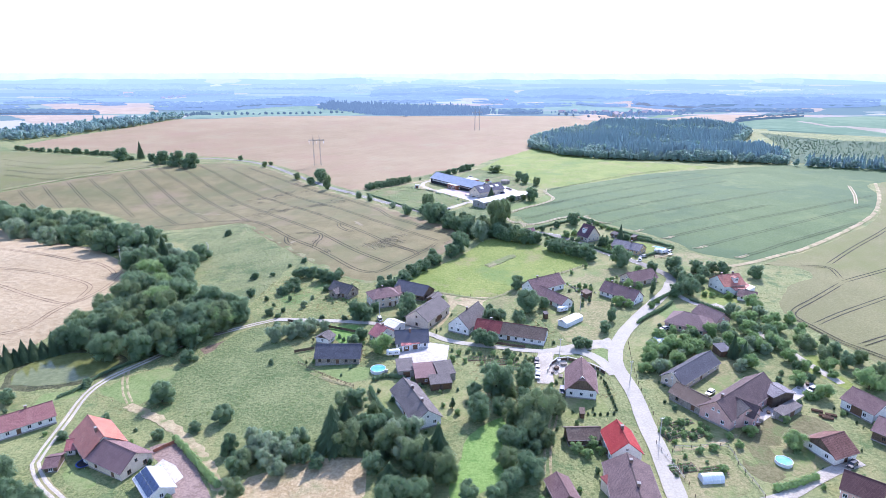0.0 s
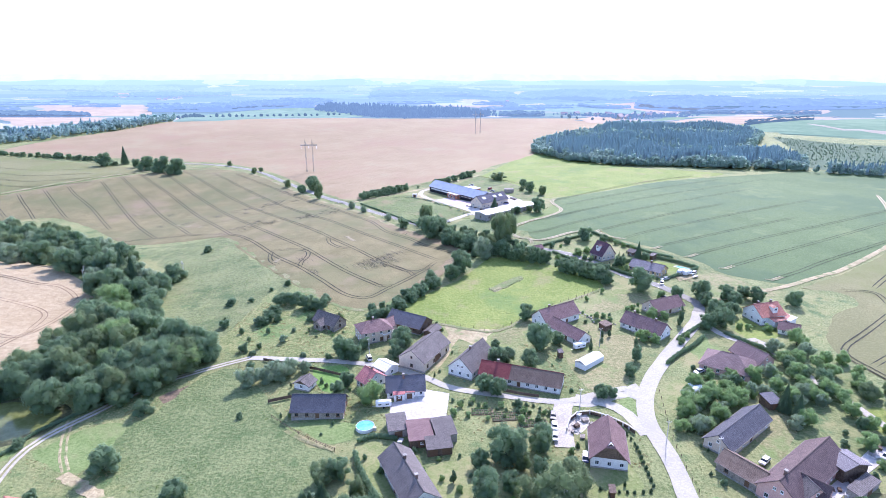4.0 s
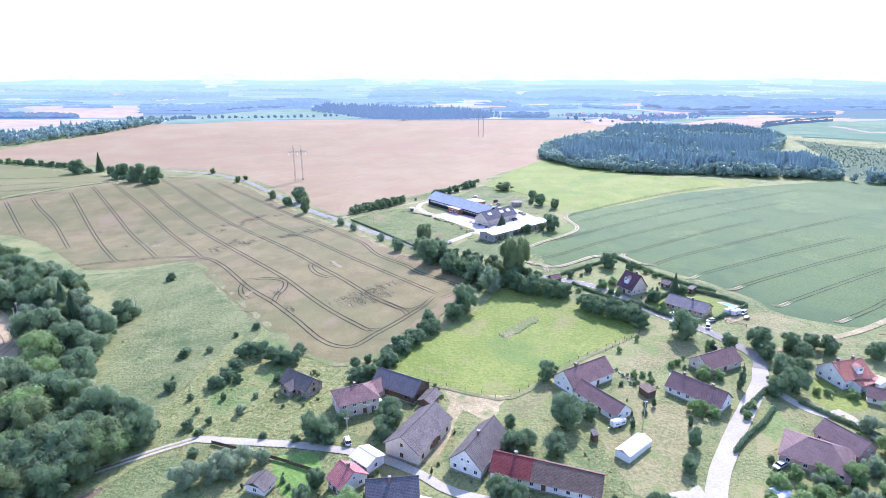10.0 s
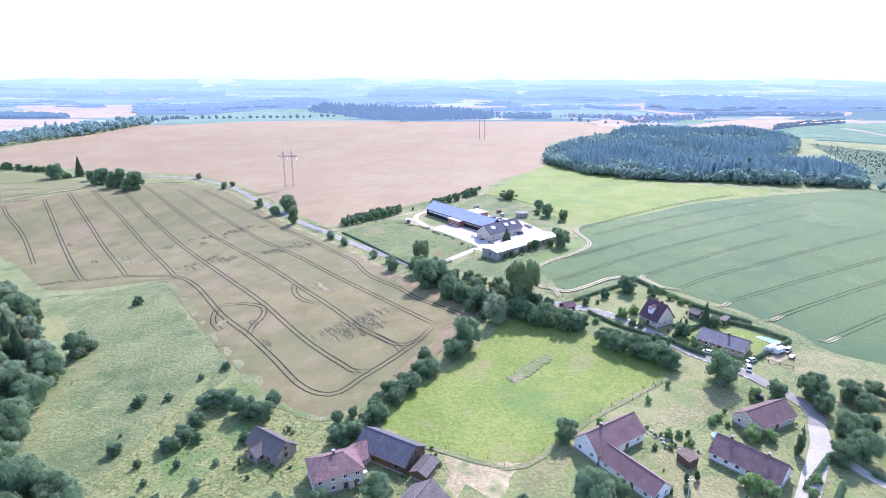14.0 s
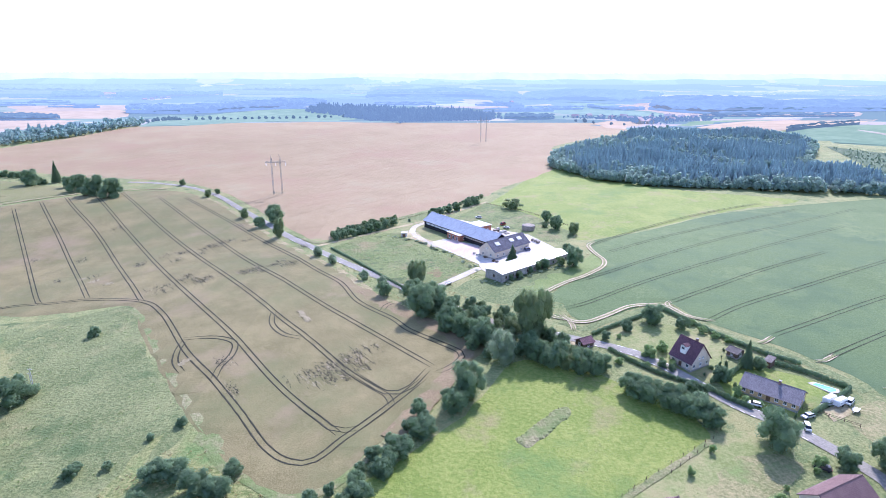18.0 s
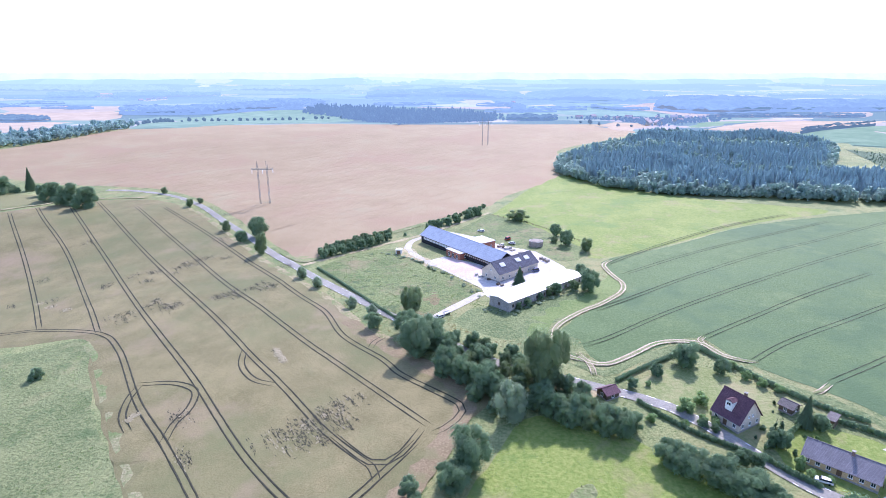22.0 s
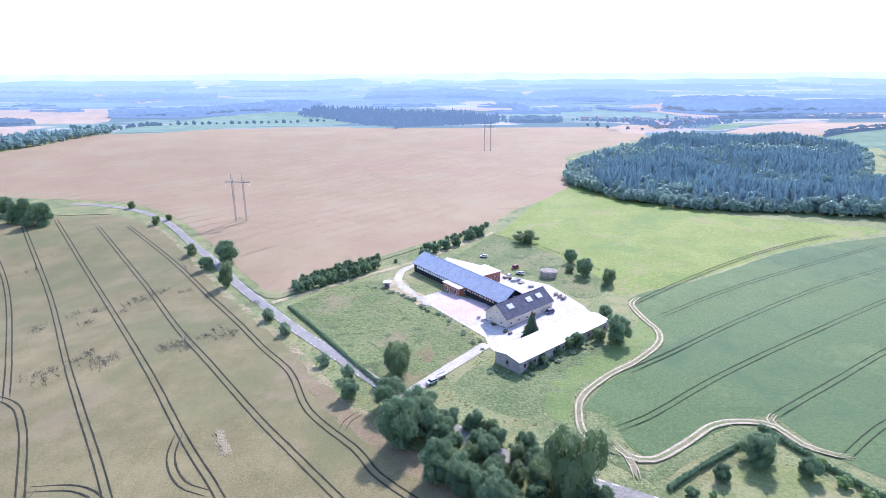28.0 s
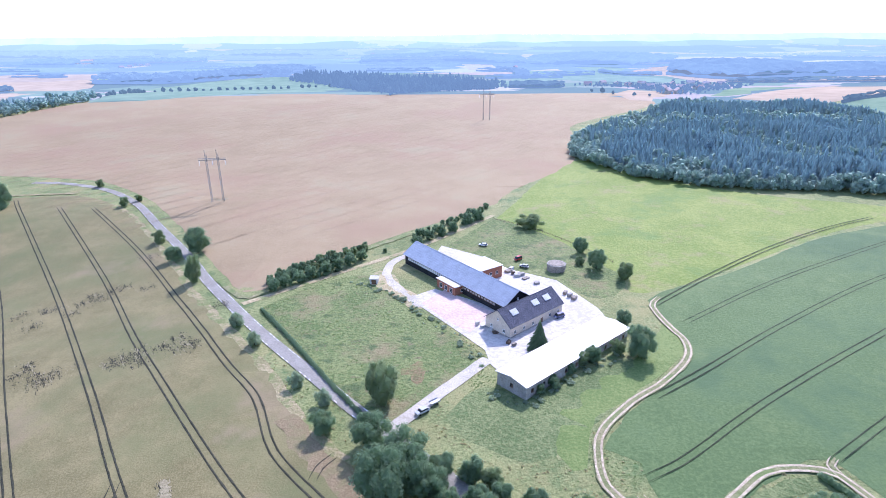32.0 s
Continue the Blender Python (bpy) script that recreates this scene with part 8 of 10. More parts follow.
for k in range(-26, 18):
    o = Vector((-106, 552)) + Vector((-0.725, 0.689)) * (k * -16.0)
    run = []
    for m in range(0, 60):
        p = o + RIPE_DIR * (m * 18 - 200)
        ok = p.y > 540 + 0.0 * p.x and p.y < 1180 and p.x > -700 + (p.y - 700) * 0.4 and p.x < -40 + (p.y - 560) * 0.62 and p.y > 560 + max(0, -(p.x + 130)) * 0.62 + max(0, p.x + 100) * -0.28
        if ok:
            run.append((p.x, p.y))
    if len(run) > 4:
        tramline(run, 0.39, RIPE_ROW, 2.0, 0.35, "faint tractor lines through ripe wheat")


WHEAT_ROW = [(-88.5, 377.7), (-54.2, 332.5)]
ALONG = (Vector(WHEAT_ROW[1]) - Vector(WHEAT_ROW[0])).normalized()
ACROSS = Vector((-ALONG.y, ALONG.x))


def flattened(spots, seed, dark, pale, straw=0.22, rim=1.15):
    """Storm-flattened crop: torn strokes along the rows, flat painted shade of gaps beside pale straw."""
    rnd = random.Random(seed)
    th = tagged(new("lodged_wheat"), "storm-flattened patches in the wheat", "flattened crop", kind="stuff")
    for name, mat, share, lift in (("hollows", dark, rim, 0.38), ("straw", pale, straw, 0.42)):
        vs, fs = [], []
        for x, y, r, n in spots:
            lanes = [rnd.gauss(0, 0.55) * r for _ in range(7)]
            for _ in range(int(n * share * 2.4)):
                c = Vector((x, y)) + ACROSS * (rnd.choice(lanes) + rnd.gauss(0, 0.4)) + ALONG * rnd.gauss(0, 0.6) * r
                if rnd.random() < 0.8:
                    lon, lat = rnd.uniform(0.35, 1.0), rnd.uniform(0.06, 0.16)
                else:
                    lon, lat = rnd.uniform(0.1, 0.24), rnd.uniform(0.25, 0.6)
                k, t0 = len(vs), rnd.uniform(0, 1)
                for i in range(7):
                    q = rnd.uniform(0.6, 1.2)
                    p = c + ALONG * lon * q * math.cos(t0 + i * 0.8976) + ACROSS * lat * q * math.sin(t0 + i * 0.8976)
                    vs.append((p.x, p.y, ground_z(p.x, p.y) + lift + rnd.uniform(0, 0.02)))
                fs.append(tuple(range(k, k + 7)))
        shared(name, mesh_of(name, vs, fs, mat), th)


STRAW = surface("flattened_straw", (0.235, 0.2, 0.112), (0.35, 0.3, 0.185), fine=1.5, broad=0.2, bump=0.6, **G)
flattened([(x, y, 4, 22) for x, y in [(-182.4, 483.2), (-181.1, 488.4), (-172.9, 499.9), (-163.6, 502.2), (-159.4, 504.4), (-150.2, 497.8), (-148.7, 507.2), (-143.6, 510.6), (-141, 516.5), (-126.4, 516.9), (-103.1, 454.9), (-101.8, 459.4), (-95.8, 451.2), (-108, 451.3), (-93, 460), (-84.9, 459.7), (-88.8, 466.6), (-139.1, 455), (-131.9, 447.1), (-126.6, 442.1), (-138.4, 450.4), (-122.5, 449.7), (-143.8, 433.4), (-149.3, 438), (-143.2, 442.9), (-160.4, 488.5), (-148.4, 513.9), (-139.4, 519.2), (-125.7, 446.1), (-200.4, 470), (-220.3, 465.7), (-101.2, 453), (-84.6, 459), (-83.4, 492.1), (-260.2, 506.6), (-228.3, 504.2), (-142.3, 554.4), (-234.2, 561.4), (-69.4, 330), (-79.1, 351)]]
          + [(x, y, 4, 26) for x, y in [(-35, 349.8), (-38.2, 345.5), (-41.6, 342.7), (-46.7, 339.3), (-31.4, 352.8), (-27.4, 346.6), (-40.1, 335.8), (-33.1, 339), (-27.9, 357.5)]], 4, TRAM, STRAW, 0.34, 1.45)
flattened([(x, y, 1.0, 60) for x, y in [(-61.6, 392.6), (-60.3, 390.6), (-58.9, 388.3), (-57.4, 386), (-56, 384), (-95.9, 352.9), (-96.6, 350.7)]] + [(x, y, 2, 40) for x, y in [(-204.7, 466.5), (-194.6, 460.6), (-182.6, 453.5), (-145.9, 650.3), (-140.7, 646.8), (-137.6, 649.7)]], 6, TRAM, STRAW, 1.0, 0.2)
sheet("tall_grass_patch", [(23.9, 302.7), (27.5, 307.5), (39.4, 318.5), (43, 317.2), (41.1, 312.6), (28.4, 300), (24.8, 300.1)], 0.5, MARGIN, "uncut strip of tall dry grass in the paddock", "grass", gap=1.5, skirt=0.4)
sheet("meadow_farm", [(-66.6, 486.3), (-55.7, 501.2), (-33.5, 517.6), (-18.6, 510.9), (-6.6, 492), (8.8, 466), (18.5, 449.5), (19.2, 442.4), (2.4, 422.7), (-6.9, 414.3), (-17.9, 420.1), (-37.2, 445.7)], 0.1, surface("weedy_meadow", (0.095, 0.145, 0.042), (0.215, 0.245, 0.09), fine=0.9, broad=0.06, bump=1.0, patch=[((0.235, 0.2, 0.1), 0.05, 0.52, 0.66), ((0.075, 0.115, 0.04), 0.12, 0.53, 0.64), ((0.2, 0.16, 0.09), 0.35, 0.58, 0.7)], **G), "weedy green meadow before the farm", "meadow", gap=12)
sheet("red_weeds", [(-7.6, 442.6), (-2.3, 445), (3.2, 440.2), (1.2, 432.6), (-5, 432.9)], 0.16, surface("rusty_weeds", (0.14, 0.13, 0.055), (0.28, 0.175, 0.095), fine=1.0, broad=0.15, bump=0.9, patch=[((0.16, 0.2, 0.065), 0.15, 0.46, 0.58)], **G), "patch of rusty dry weeds", "weeds", gap=6)
sheet("meadow_farm_back", [(9.8, 551.8), (34.9, 590.1), (38.4, 589.7), (61.8, 560.3), (82.5, 514.7), (81.6, 495.9), (70.1, 486.4), (61.4, 493.7), (54.7, 516.7), (37.9, 518.1), (24.7, 536.3)], 0.1, MATS["weedy_meadow"], "grazed grass behind the barn", "meadow", gap=12)
sheet("meadow_farm_side", [(20.3, 430.5), (32.5, 424.9), (60, 441), (71.6, 439.5), (63.2, 425.2), (50.0, 412), (41, 406), (35.5, 399), (29.0, 396.9), (14.8, 405.4), (8, 416), (14, 425)], 0.1, LUSH, "rank green grass below the long shed", "meadow", gap=8)
sheet("meadow_dry_west", [(-94.4, 253.9), (-90.1, 272.7), (-87, 308.4), (-74.9, 309.7), (-50.5, 288.4), (-29.8, 270.2), (-35, 251.5), (-40.1, 238.7), (-69.2, 238.6), (-82.9, 240.6)], 0.1, surface("dry_meadow", (0.13, 0.17, 0.05), (0.32, 0.31, 0.13), fine=0.9, broad=0.05, bump=0.9, patch=[((0.13, 0.2, 0.06), 0.05, 0.5, 0.62)], **G), "sloping meadow of dry grass and weeds", "meadow", gap=12)
sheet("sandy_yard", [(1.9, 263.3), (13.9, 258.8), (24.8, 257.8), (14.8, 243.4), (7.6, 250.3), (1.7, 232.9), (-3.4, 223.3), (-6.9, 228.8), (-0.1, 243.7), (2.8, 253.9)], 0.12, SANDY, "dry sandy yard between the barns", "yard", gap=8)
sheet("lawn_tent", [(50.5, 253), (65.5, 264), (71.8, 252.7), (84, 249), (70.6, 224.7), (63.3, 210), (53.7, 209), (50, 217.3), (47.6, 233.5)], 0.1, DRYGRASS, "dry mown lawn round the white tent", "lawn", gap=8)
sheet("lawn_villa", [(43, 171.8), (53.4, 170.9), (53.3, 160.2), (39.5, 159.5)], 0.1, LAWN, "trim lawn before the gabled house", "lawn", gap=6)
sheet("lawn_bungalow", [(69.1, 366.8), (87.3, 375.3), (101, 370.3), (108.4, 353.5), (94.3, 335.9), (81.2, 346.5), (68.5, 350.5)], 0.1, LAWN, "mown garden lawn", "lawn", gap=6)
sheet("lawn_pool", [(96.6, 332.6), (110.9, 342.4), (120.6, 338.8), (132.2, 327.5), (119.6, 314.9), (112.1, 312.4), (97.9, 320.6)], 0.1, MEADOW, "green lawn round the pool", "lawn", gap=6)
sheet("lawn_east", [(94.3, 149.5), (108.6, 155), (109.8, 144), (103.7, 134.2), (92.4, 130.9), (85.3, 141.6)], 0.1, DRYGRASS, "dry lawn in the east garden", "lawn", gap=8)
sheet("lawn_inner", [(108.7, 202.4), (111.9, 196.1), (106.2, 182.8), (96.4, 172.7), (93.9, 179.4), (97.9, 190.3)], 0.1, DRYGRASS, "small dry lawn between the barns", "lawn", gap=6)
sheet("yard_east", [(97.7, 157.8), (112.1, 167.8), (125.3, 177.4), (131.1, 179), (128.8, 174), (113.9, 164.8), (98, 153.8)], 0.13, PAVING, "cluttered pale yard beside the pink house", "yard", gap=6, curve=False)
sheet("lawn_lane", [(-126.5, 183.7), (-119.6, 192.6), (-106.2, 199.1), (-98.8, 192), (-102.9, 181.7), (-105.9, 172.6), (-113.4, 176)], 0.11, LAWN_GREEN, "mown green grass beside the lane", "lawn", gap=8)
sheet("soil_bank", [(-99.7, 212.9), (-94.3, 217.6), (-86.2, 224.5), (-83.8, 224.8), (-90.4, 216.3), (-95.8, 208.9)], 0.12, surface("red_soil", (0.12, 0.1, 0.06), (0.22, 0.15, 0.1), fine=1.0, broad=0.2, bump=0.8, **G), "bare reddish soil bank beside the lane", "soil", gap=6)


# ---- yard and garden things ----
CAR_PAINT = {}


def car(x, y, ang, paint, label, van=0.0, L=4.3, z=None):
    """A parked car: body with rounded ends, glasshouse, four wheels, lamps."""
    if paint not in CAR_PAINT:
        CAR_PAINT[paint] = surface("car_paint_" + str(len(CAR_PAINT)), [c * 0.9 for c in paint], paint, rough=0.25, bump=0, spec=0.6)
    th = tagged(new("car" if not van else "van"), label, "car" if not van else "van", "parked cars")
    th.matrix_basis = pose(x, y, (ground_z(x, y) + 0.18) if z is None else z, 0, 0, ang)
    W = 1.75
    bm = bmesh.new()
    prof = [(-L / 2, 0.35), (-L / 2 + 0.05, 0.85), (-L / 2 + 1.0, 0.98), (L / 2 - 0.6, 0.98), (L / 2, 0.85), (L / 2, 0.35)]
    a = [bm.verts.new((px, -W / 2, pz)) for px, pz in prof]
    b = [bm.verts.new((px, W / 2, pz)) for px, pz in prof]
    bm.faces.new(a)
    bm.faces.new(list(reversed(b)))
    for i in range(6):
        bm.faces.new((a[(i + 1) % 6], a[i], b[i], b[(i + 1) % 6]))
    bmesh.ops.recalc_face_normals(bm, faces=bm.faces)
    bmesh.ops.bevel(bm, geom=bm.edges[:], offset=0.07, segments=2, affect="EDGES")
    body = part("body", bm, CAR_PAINT[paint], th)
    top = 1.45 + van
    front = -L / 2 + (1.0 if not van else 0.5)
    bm = bmesh.new()
    vs = box(bm, front, -W / 2 + 0.06, 0.96, L / 2 - 0.25, W / 2 - 0.06, top - 0.06)
    for v in vs[4:]:
        v.co.x += 0.55 if v.co.x < 0 else -0.3
        v.co.y *= 0.86
    part("windows", bm, GLASS, th, "dark car windows")
    bm = boxed(front + 0.6, -W / 2 + 0.17, top - 0.056, L / 2 - 0.58, W / 2 - 0.17, top)
    part("roof_panel", bm, CAR_PAINT[paint], th)
    for sx in (-L / 2 + 0.8, L / 2 - 0.8):
        for sy in (-W / 2 + 0.06, W / 2 - 0.06):
            bm = bmesh.new()
            bmesh.ops.create_cone(bm, cap_ends=True, segments=14, radius1=0.31, radius2=0.31, depth=0.2, matrix=pose(sx, sy, 0.31, 90))
            part("wheel", bm, W_BLACK, th)
    for sy in (-0.6, 0.6):
        part("headlight", boxed(-L / 2 - 0.02, sy - 0.18, 0.62, -L / 2 + 0.06, sy + 0.18, 0.78), FRAME, th)
        part("tail_light", boxed(L / 2 - 0.06, sy - 0.18, 0.66, L / 2 + 0.02, sy + 0.18, 0.8), R_RED, th)
    return th


WHITE_P, SILVER_P, RED_P, DARK_P, BLUE_P = (0.78, 0.78, 0.77), (0.5, 0.52, 0.54), (0.45, 0.05, 0.04), (0.05, 0.05, 0.06), (0.12, 0.14, 0.26)


def trailer(x, y, ang, label, load=True):
    th = tagged(new("trailer"), label, "trailer")
    th.matrix_basis = pose(x, y, ground_z(x, y) + 0.18, 0, 0, ang)
    part("bed", boxed(-1.5, -0.85, 0.55, 1.5, 0.85, 0.68), STEEL, th)
    for y0 in (-0.85, 0.8):
        part("side_board", boxed(-1.5, y0, 0.684, 1.5, y0 + 0.05, 1.05), STEEL, th)
    part("drawbar", boxed(-2.6, -0.06, 0.5, -1.504, 0.06, 0.6), STEEL, th)
    for sy in (-0.95, 0.95):
        bm = bmesh.new()
        bmesh.ops.create_cone(bm, cap_ends=True, segments=12, radius1=0.3, radius2=0.3, depth=0.18, matrix=pose(0.2, sy, 0.3, 90))
        part("wheel", bm, W_BLACK, th)
    return th




for x, y, a, paint, label, van in (
        (1.3, 417.6, 38, SILVER_P, "silver car towing a trailer on the farm drive", 0),
        (50.5, 472, 28, BLUE_P, "dark blue van parked beside the farm house", 0.35),
        (27.3, 549.1, -15, WHITE_P, "white car parked on the grass", 0),
        (42.3, 529.3, 40, RED_P, "red van parked behind the barn", 0.5),
        (43.9, 520.6, -30, SILVER_P, "grey pickup parked behind the barn", 0),
        (35.9, 194.1, 80, DARK_P, "dark car parked in a row on gravel", 0),
        (35.3, 188.7, 80, WHITE_P, "white car parked in a row on gravel", 0),
        (34.5, 183.4, 80, SILVER_P, "silver car parked in a row on gravel", 0),
        (-27.8, 233.9, -70, WHITE_P, "white car parked beside the lane", 0.3),
        (111.9, 306.7, 70, WHITE_P, "white car parked at the road's edge", 0.2),
        (105.7, 289.2, -30, DARK_P, "dark blue car on the road", 0),
        (102.2, 318.5, -30, WHITE_P, "white car behind the hedge", 0),
        (115.4, 312.1, 20, SILVER_P, "silver car parked on the grass", 0),
        (133.1, 319.2, 40, WHITE_P, "white car among parked trailers", 0.2),
        (94, 220.9, 30, SILVER_P, "silver car parked by the bungalow", 0),
        (91.5, 171.7, 40, WHITE_P, "white car on the lawn between barns", 0),
        (127.5, 173.3, 30, WHITE_P, "white car in the cluttered yard", 0.2),
        (127.1, 173.1, 35, SILVER_P, "silver car beside the yard", 0),
        (114.9, 135.1, 35, DARK_P, "dark car on the concrete drive", 0)):
    car(x, y, a, paint, label, van)
trailer(4.9, 421.7, 38, "low steel trailer behind a car")
trailer(124.9, 318.1, 10, "steel trailer parked on the grass")
trailer(132.3, 315, 40, "steel trailer parked on the grass")


def caravan(x, y, ang, label, L=5.2):
    th = tagged(new("caravan"), label, "caravan")
    th.matrix_basis = pose(x, y, ground_z(x, y) + 0.1, 0, 0, ang)
    bm = boxed(-L / 2, -1.05, 0.5, L / 2, 1.05, 2.5)
    bmesh.ops.bevel(bm, geom=bm.edges[:], offset=0.28, segments=3, affect="EDGES")
    part("body", bm, FRAME, th)
    for s in (-1.2, 1.2):
        w = window(th, facing(s, -1.05, 1.6, 1), 1.2, 0.7)
    for sy in (-1.0, 1.0):
        bm = bmesh.new()
        bmesh.ops.create_cone(bm, cap_ends=True, segments=12, radius1=0.33, radius2=0.33, depth=0.18, matrix=pose(0, sy, 0.33, 90))
        part("wheel", bm, W_BLACK, th)
    part("drawbar", boxed(-L / 2 - 1.2, -0.06, 0.45, -L / 2 + 0.1, 0.06, 0.55), STEEL, th)
    return th


caravan(54.9, 240.4, 25, "white caravan parked on the lawn")
caravan(-19.1, 201.6, 8, "white caravan parked beside the yard")
caravan(126.8, 319.7, 30, "white caravan beside a hedge")
caravan(129.3, 318.3, 30, "white caravan beside a hedge")


def tent(x1, y1, x2, y2, w, label):
    """A frame tent: white sheet roof on upright sheet walls."""
    L, a = math.hypot(x2 - x1, y2 - y1), math.atan2(y2 - y1, x2 - x1)
    cx, cy = (x1 + x2) / 2, (y1 + y2) / 2
    th = tagged(new("party_tent"), label, "tent")
    th.matrix_basis = pose(cx, cy, ground_z(cx, cy) + 0.1, 0, 0, math.degrees(a))
    part("wall_sheet", boxed(-L / 2, -w / 2, -0.1, L / 2, w / 2, 2.2), FRAME, th)
    e = L / 2 + 0.1
    roof_part("roof_sheet", [[(-e, -w / 2 - 0.15, 2.2), (e, -w / 2 - 0.15, 2.2), (e, 0, 3.1), (-e, 0, 3.1)], [(e, w / 2 + 0.15, 2.2), (-e, w / 2 + 0.15, 2.2), (-e, 0, 3.1), (e, 0, 3.1)]], FRAME, th, 0.06)
    return th


tent(51.5, 224.6, 60.3, 232.2, 4.6, "long white party tent on the lawn")


def round_pool(x, y, r, label, h=1.0):
    th = tagged(new("garden_pool"), label, "pool")
    th.matrix_basis = pose(x, y, ground_z(x, y) + 0.1)
    bm = bmesh.new()
    bmesh.ops.create_cone(bm, cap_ends=False, segments=36, radius1=r, radius2=r, depth=h + 0.2, matrix=pose(0, 0, h / 2 - 0.1))
    bmesh.ops.solidify(bm, geom=bm.faces[:], thickness=0.12)
    part("pool_wall", bm, FRAME, th)
    bm = bmesh.new()
    bmesh.ops.create_circle(bm, cap_ends=True, segments=36, radius=r - 0.1, matrix=pose(0, 0, h - 0.15))
    part("water", bm, POOL, th)
    return th


round_pool(-23.8, 190.4, 2.9, "round garden pool with pale blue cover")
round_pool(83.5, 269.2, 1.6, "small round paddling pool on the lawn", 0.6)
round_pool(96.6, 136.5, 2.3, "small oval garden pool with white rim")


def sunk_pool(name, outline, label):
    th = tagged(new(name), label, "pool")
    cx, cy = sum(p[0] for p in outline) / len(outline), sum(p[1] for p in outline) / len(outline)
    z = ground_z(cx, cy) + 0.22
    th.matrix_basis = pose(cx, cy, z)
    bm = bmesh.new()
    bm.faces.new([bm.verts.new(((x - cx) * 1.0, (y - cy) * 1.0, 0.03)) for x, y in outline])
    bmesh.ops.recalc_face_normals(bm, faces=bm.faces)
    part("water", bm, POOL, th)
    bm = bmesh.new()
    vs = [bm.verts.new(((x - cx) * 1.35, (y - cy) * 1.35, 0.0)) for x, y in outline]
    f = bm.faces.new(vs)
    r = bmesh.ops.extrude_face_region(bm, geom=[f])
    bmesh.ops.translate(bm, vec=(0, 0, -0.4), verts=[v for v in r["geom"] if isinstance(v, bmesh.types.BMVert)])
    part("paved_edge", bm, PAVING, th)
    return th


sunk_pool("swimming_pool", [(127.8, 330.3), (129.7, 330.9), (133.8, 327.2), (133.1, 325.7), (130.8, 325.4)], "blue swimming pool with pale paved edge")
sunk_pool("terrace_pool", [(-83.2, 139.2), (-81.8, 140.5), (-79.9, 138.6), (-81.1, 137.3)], "small turquoise pool on a white terrace")


def greenhouse(x, y, ang, L, w, label):
    th = tagged(new("greenhouse"), label, "greenhouse")
    th.matrix_basis = pose(x, y, ground_z(x, y) + 0.1, 0, 0, ang)
    n = 9
    film = surface("greenhouse_film", (0.55, 0.6, 0.68), (0.7, 0.74, 0.8), rough=0.25, bump=0, spec=0.6) if "greenhouse_film" not in MATS else MATS["greenhouse_film"]
    bm = bmesh.new()
    ring = [[bm.verts.new((sx, w / 2 * math.cos(math.pi * i / n), 2.1 * math.sin(math.pi * i / n) ** 0.7)) for i in range(n + 1)] for sx in (-L / 2, L / 2)]
    for i in range(n):
        bm.faces.new((ring[0][i], ring[1][i], ring[1][i + 1], ring[0][i + 1]))
    bm.faces.new(list(reversed(ring[0])))
    bm.faces.new(ring[1])
    part("film", bm, film, th)
    for k in range(6):
        sx = -L / 2 + L * k / 5
        bm = bmesh.new()
        for i in range(n):
            a0, a1 = math.pi * i / n, math.pi * (i + 1) / n
            p = [(w / 2 + 0.03) * math.cos(a0), 2.14 * math.sin(a0) ** 0.7, (w / 2 + 0.03) * math.cos(a1), 2.14 * math.sin(a1) ** 0.7]
            vs = [bm.verts.new(q) for q in ((sx - 0.05, p[0], p[1]), (sx + 0.05, p[0], p[1]), (sx + 0.05, p[2], p[3]), (sx - 0.05, p[2], p[3]))]
            bm.faces.new(vs)
        part("hoop", bm, FRAME, th)
    return th


greenhouse(73.1, 129.8, 5, 6, 3, "small arched greenhouse with film cover")
greenhouse(87.2, 208.1, 35, 6, 3, "small pale greenhouse on the lawn")
greenhouse(87.9, 211.1, 35, 5, 3, "low pale greenhouse among shrubs")


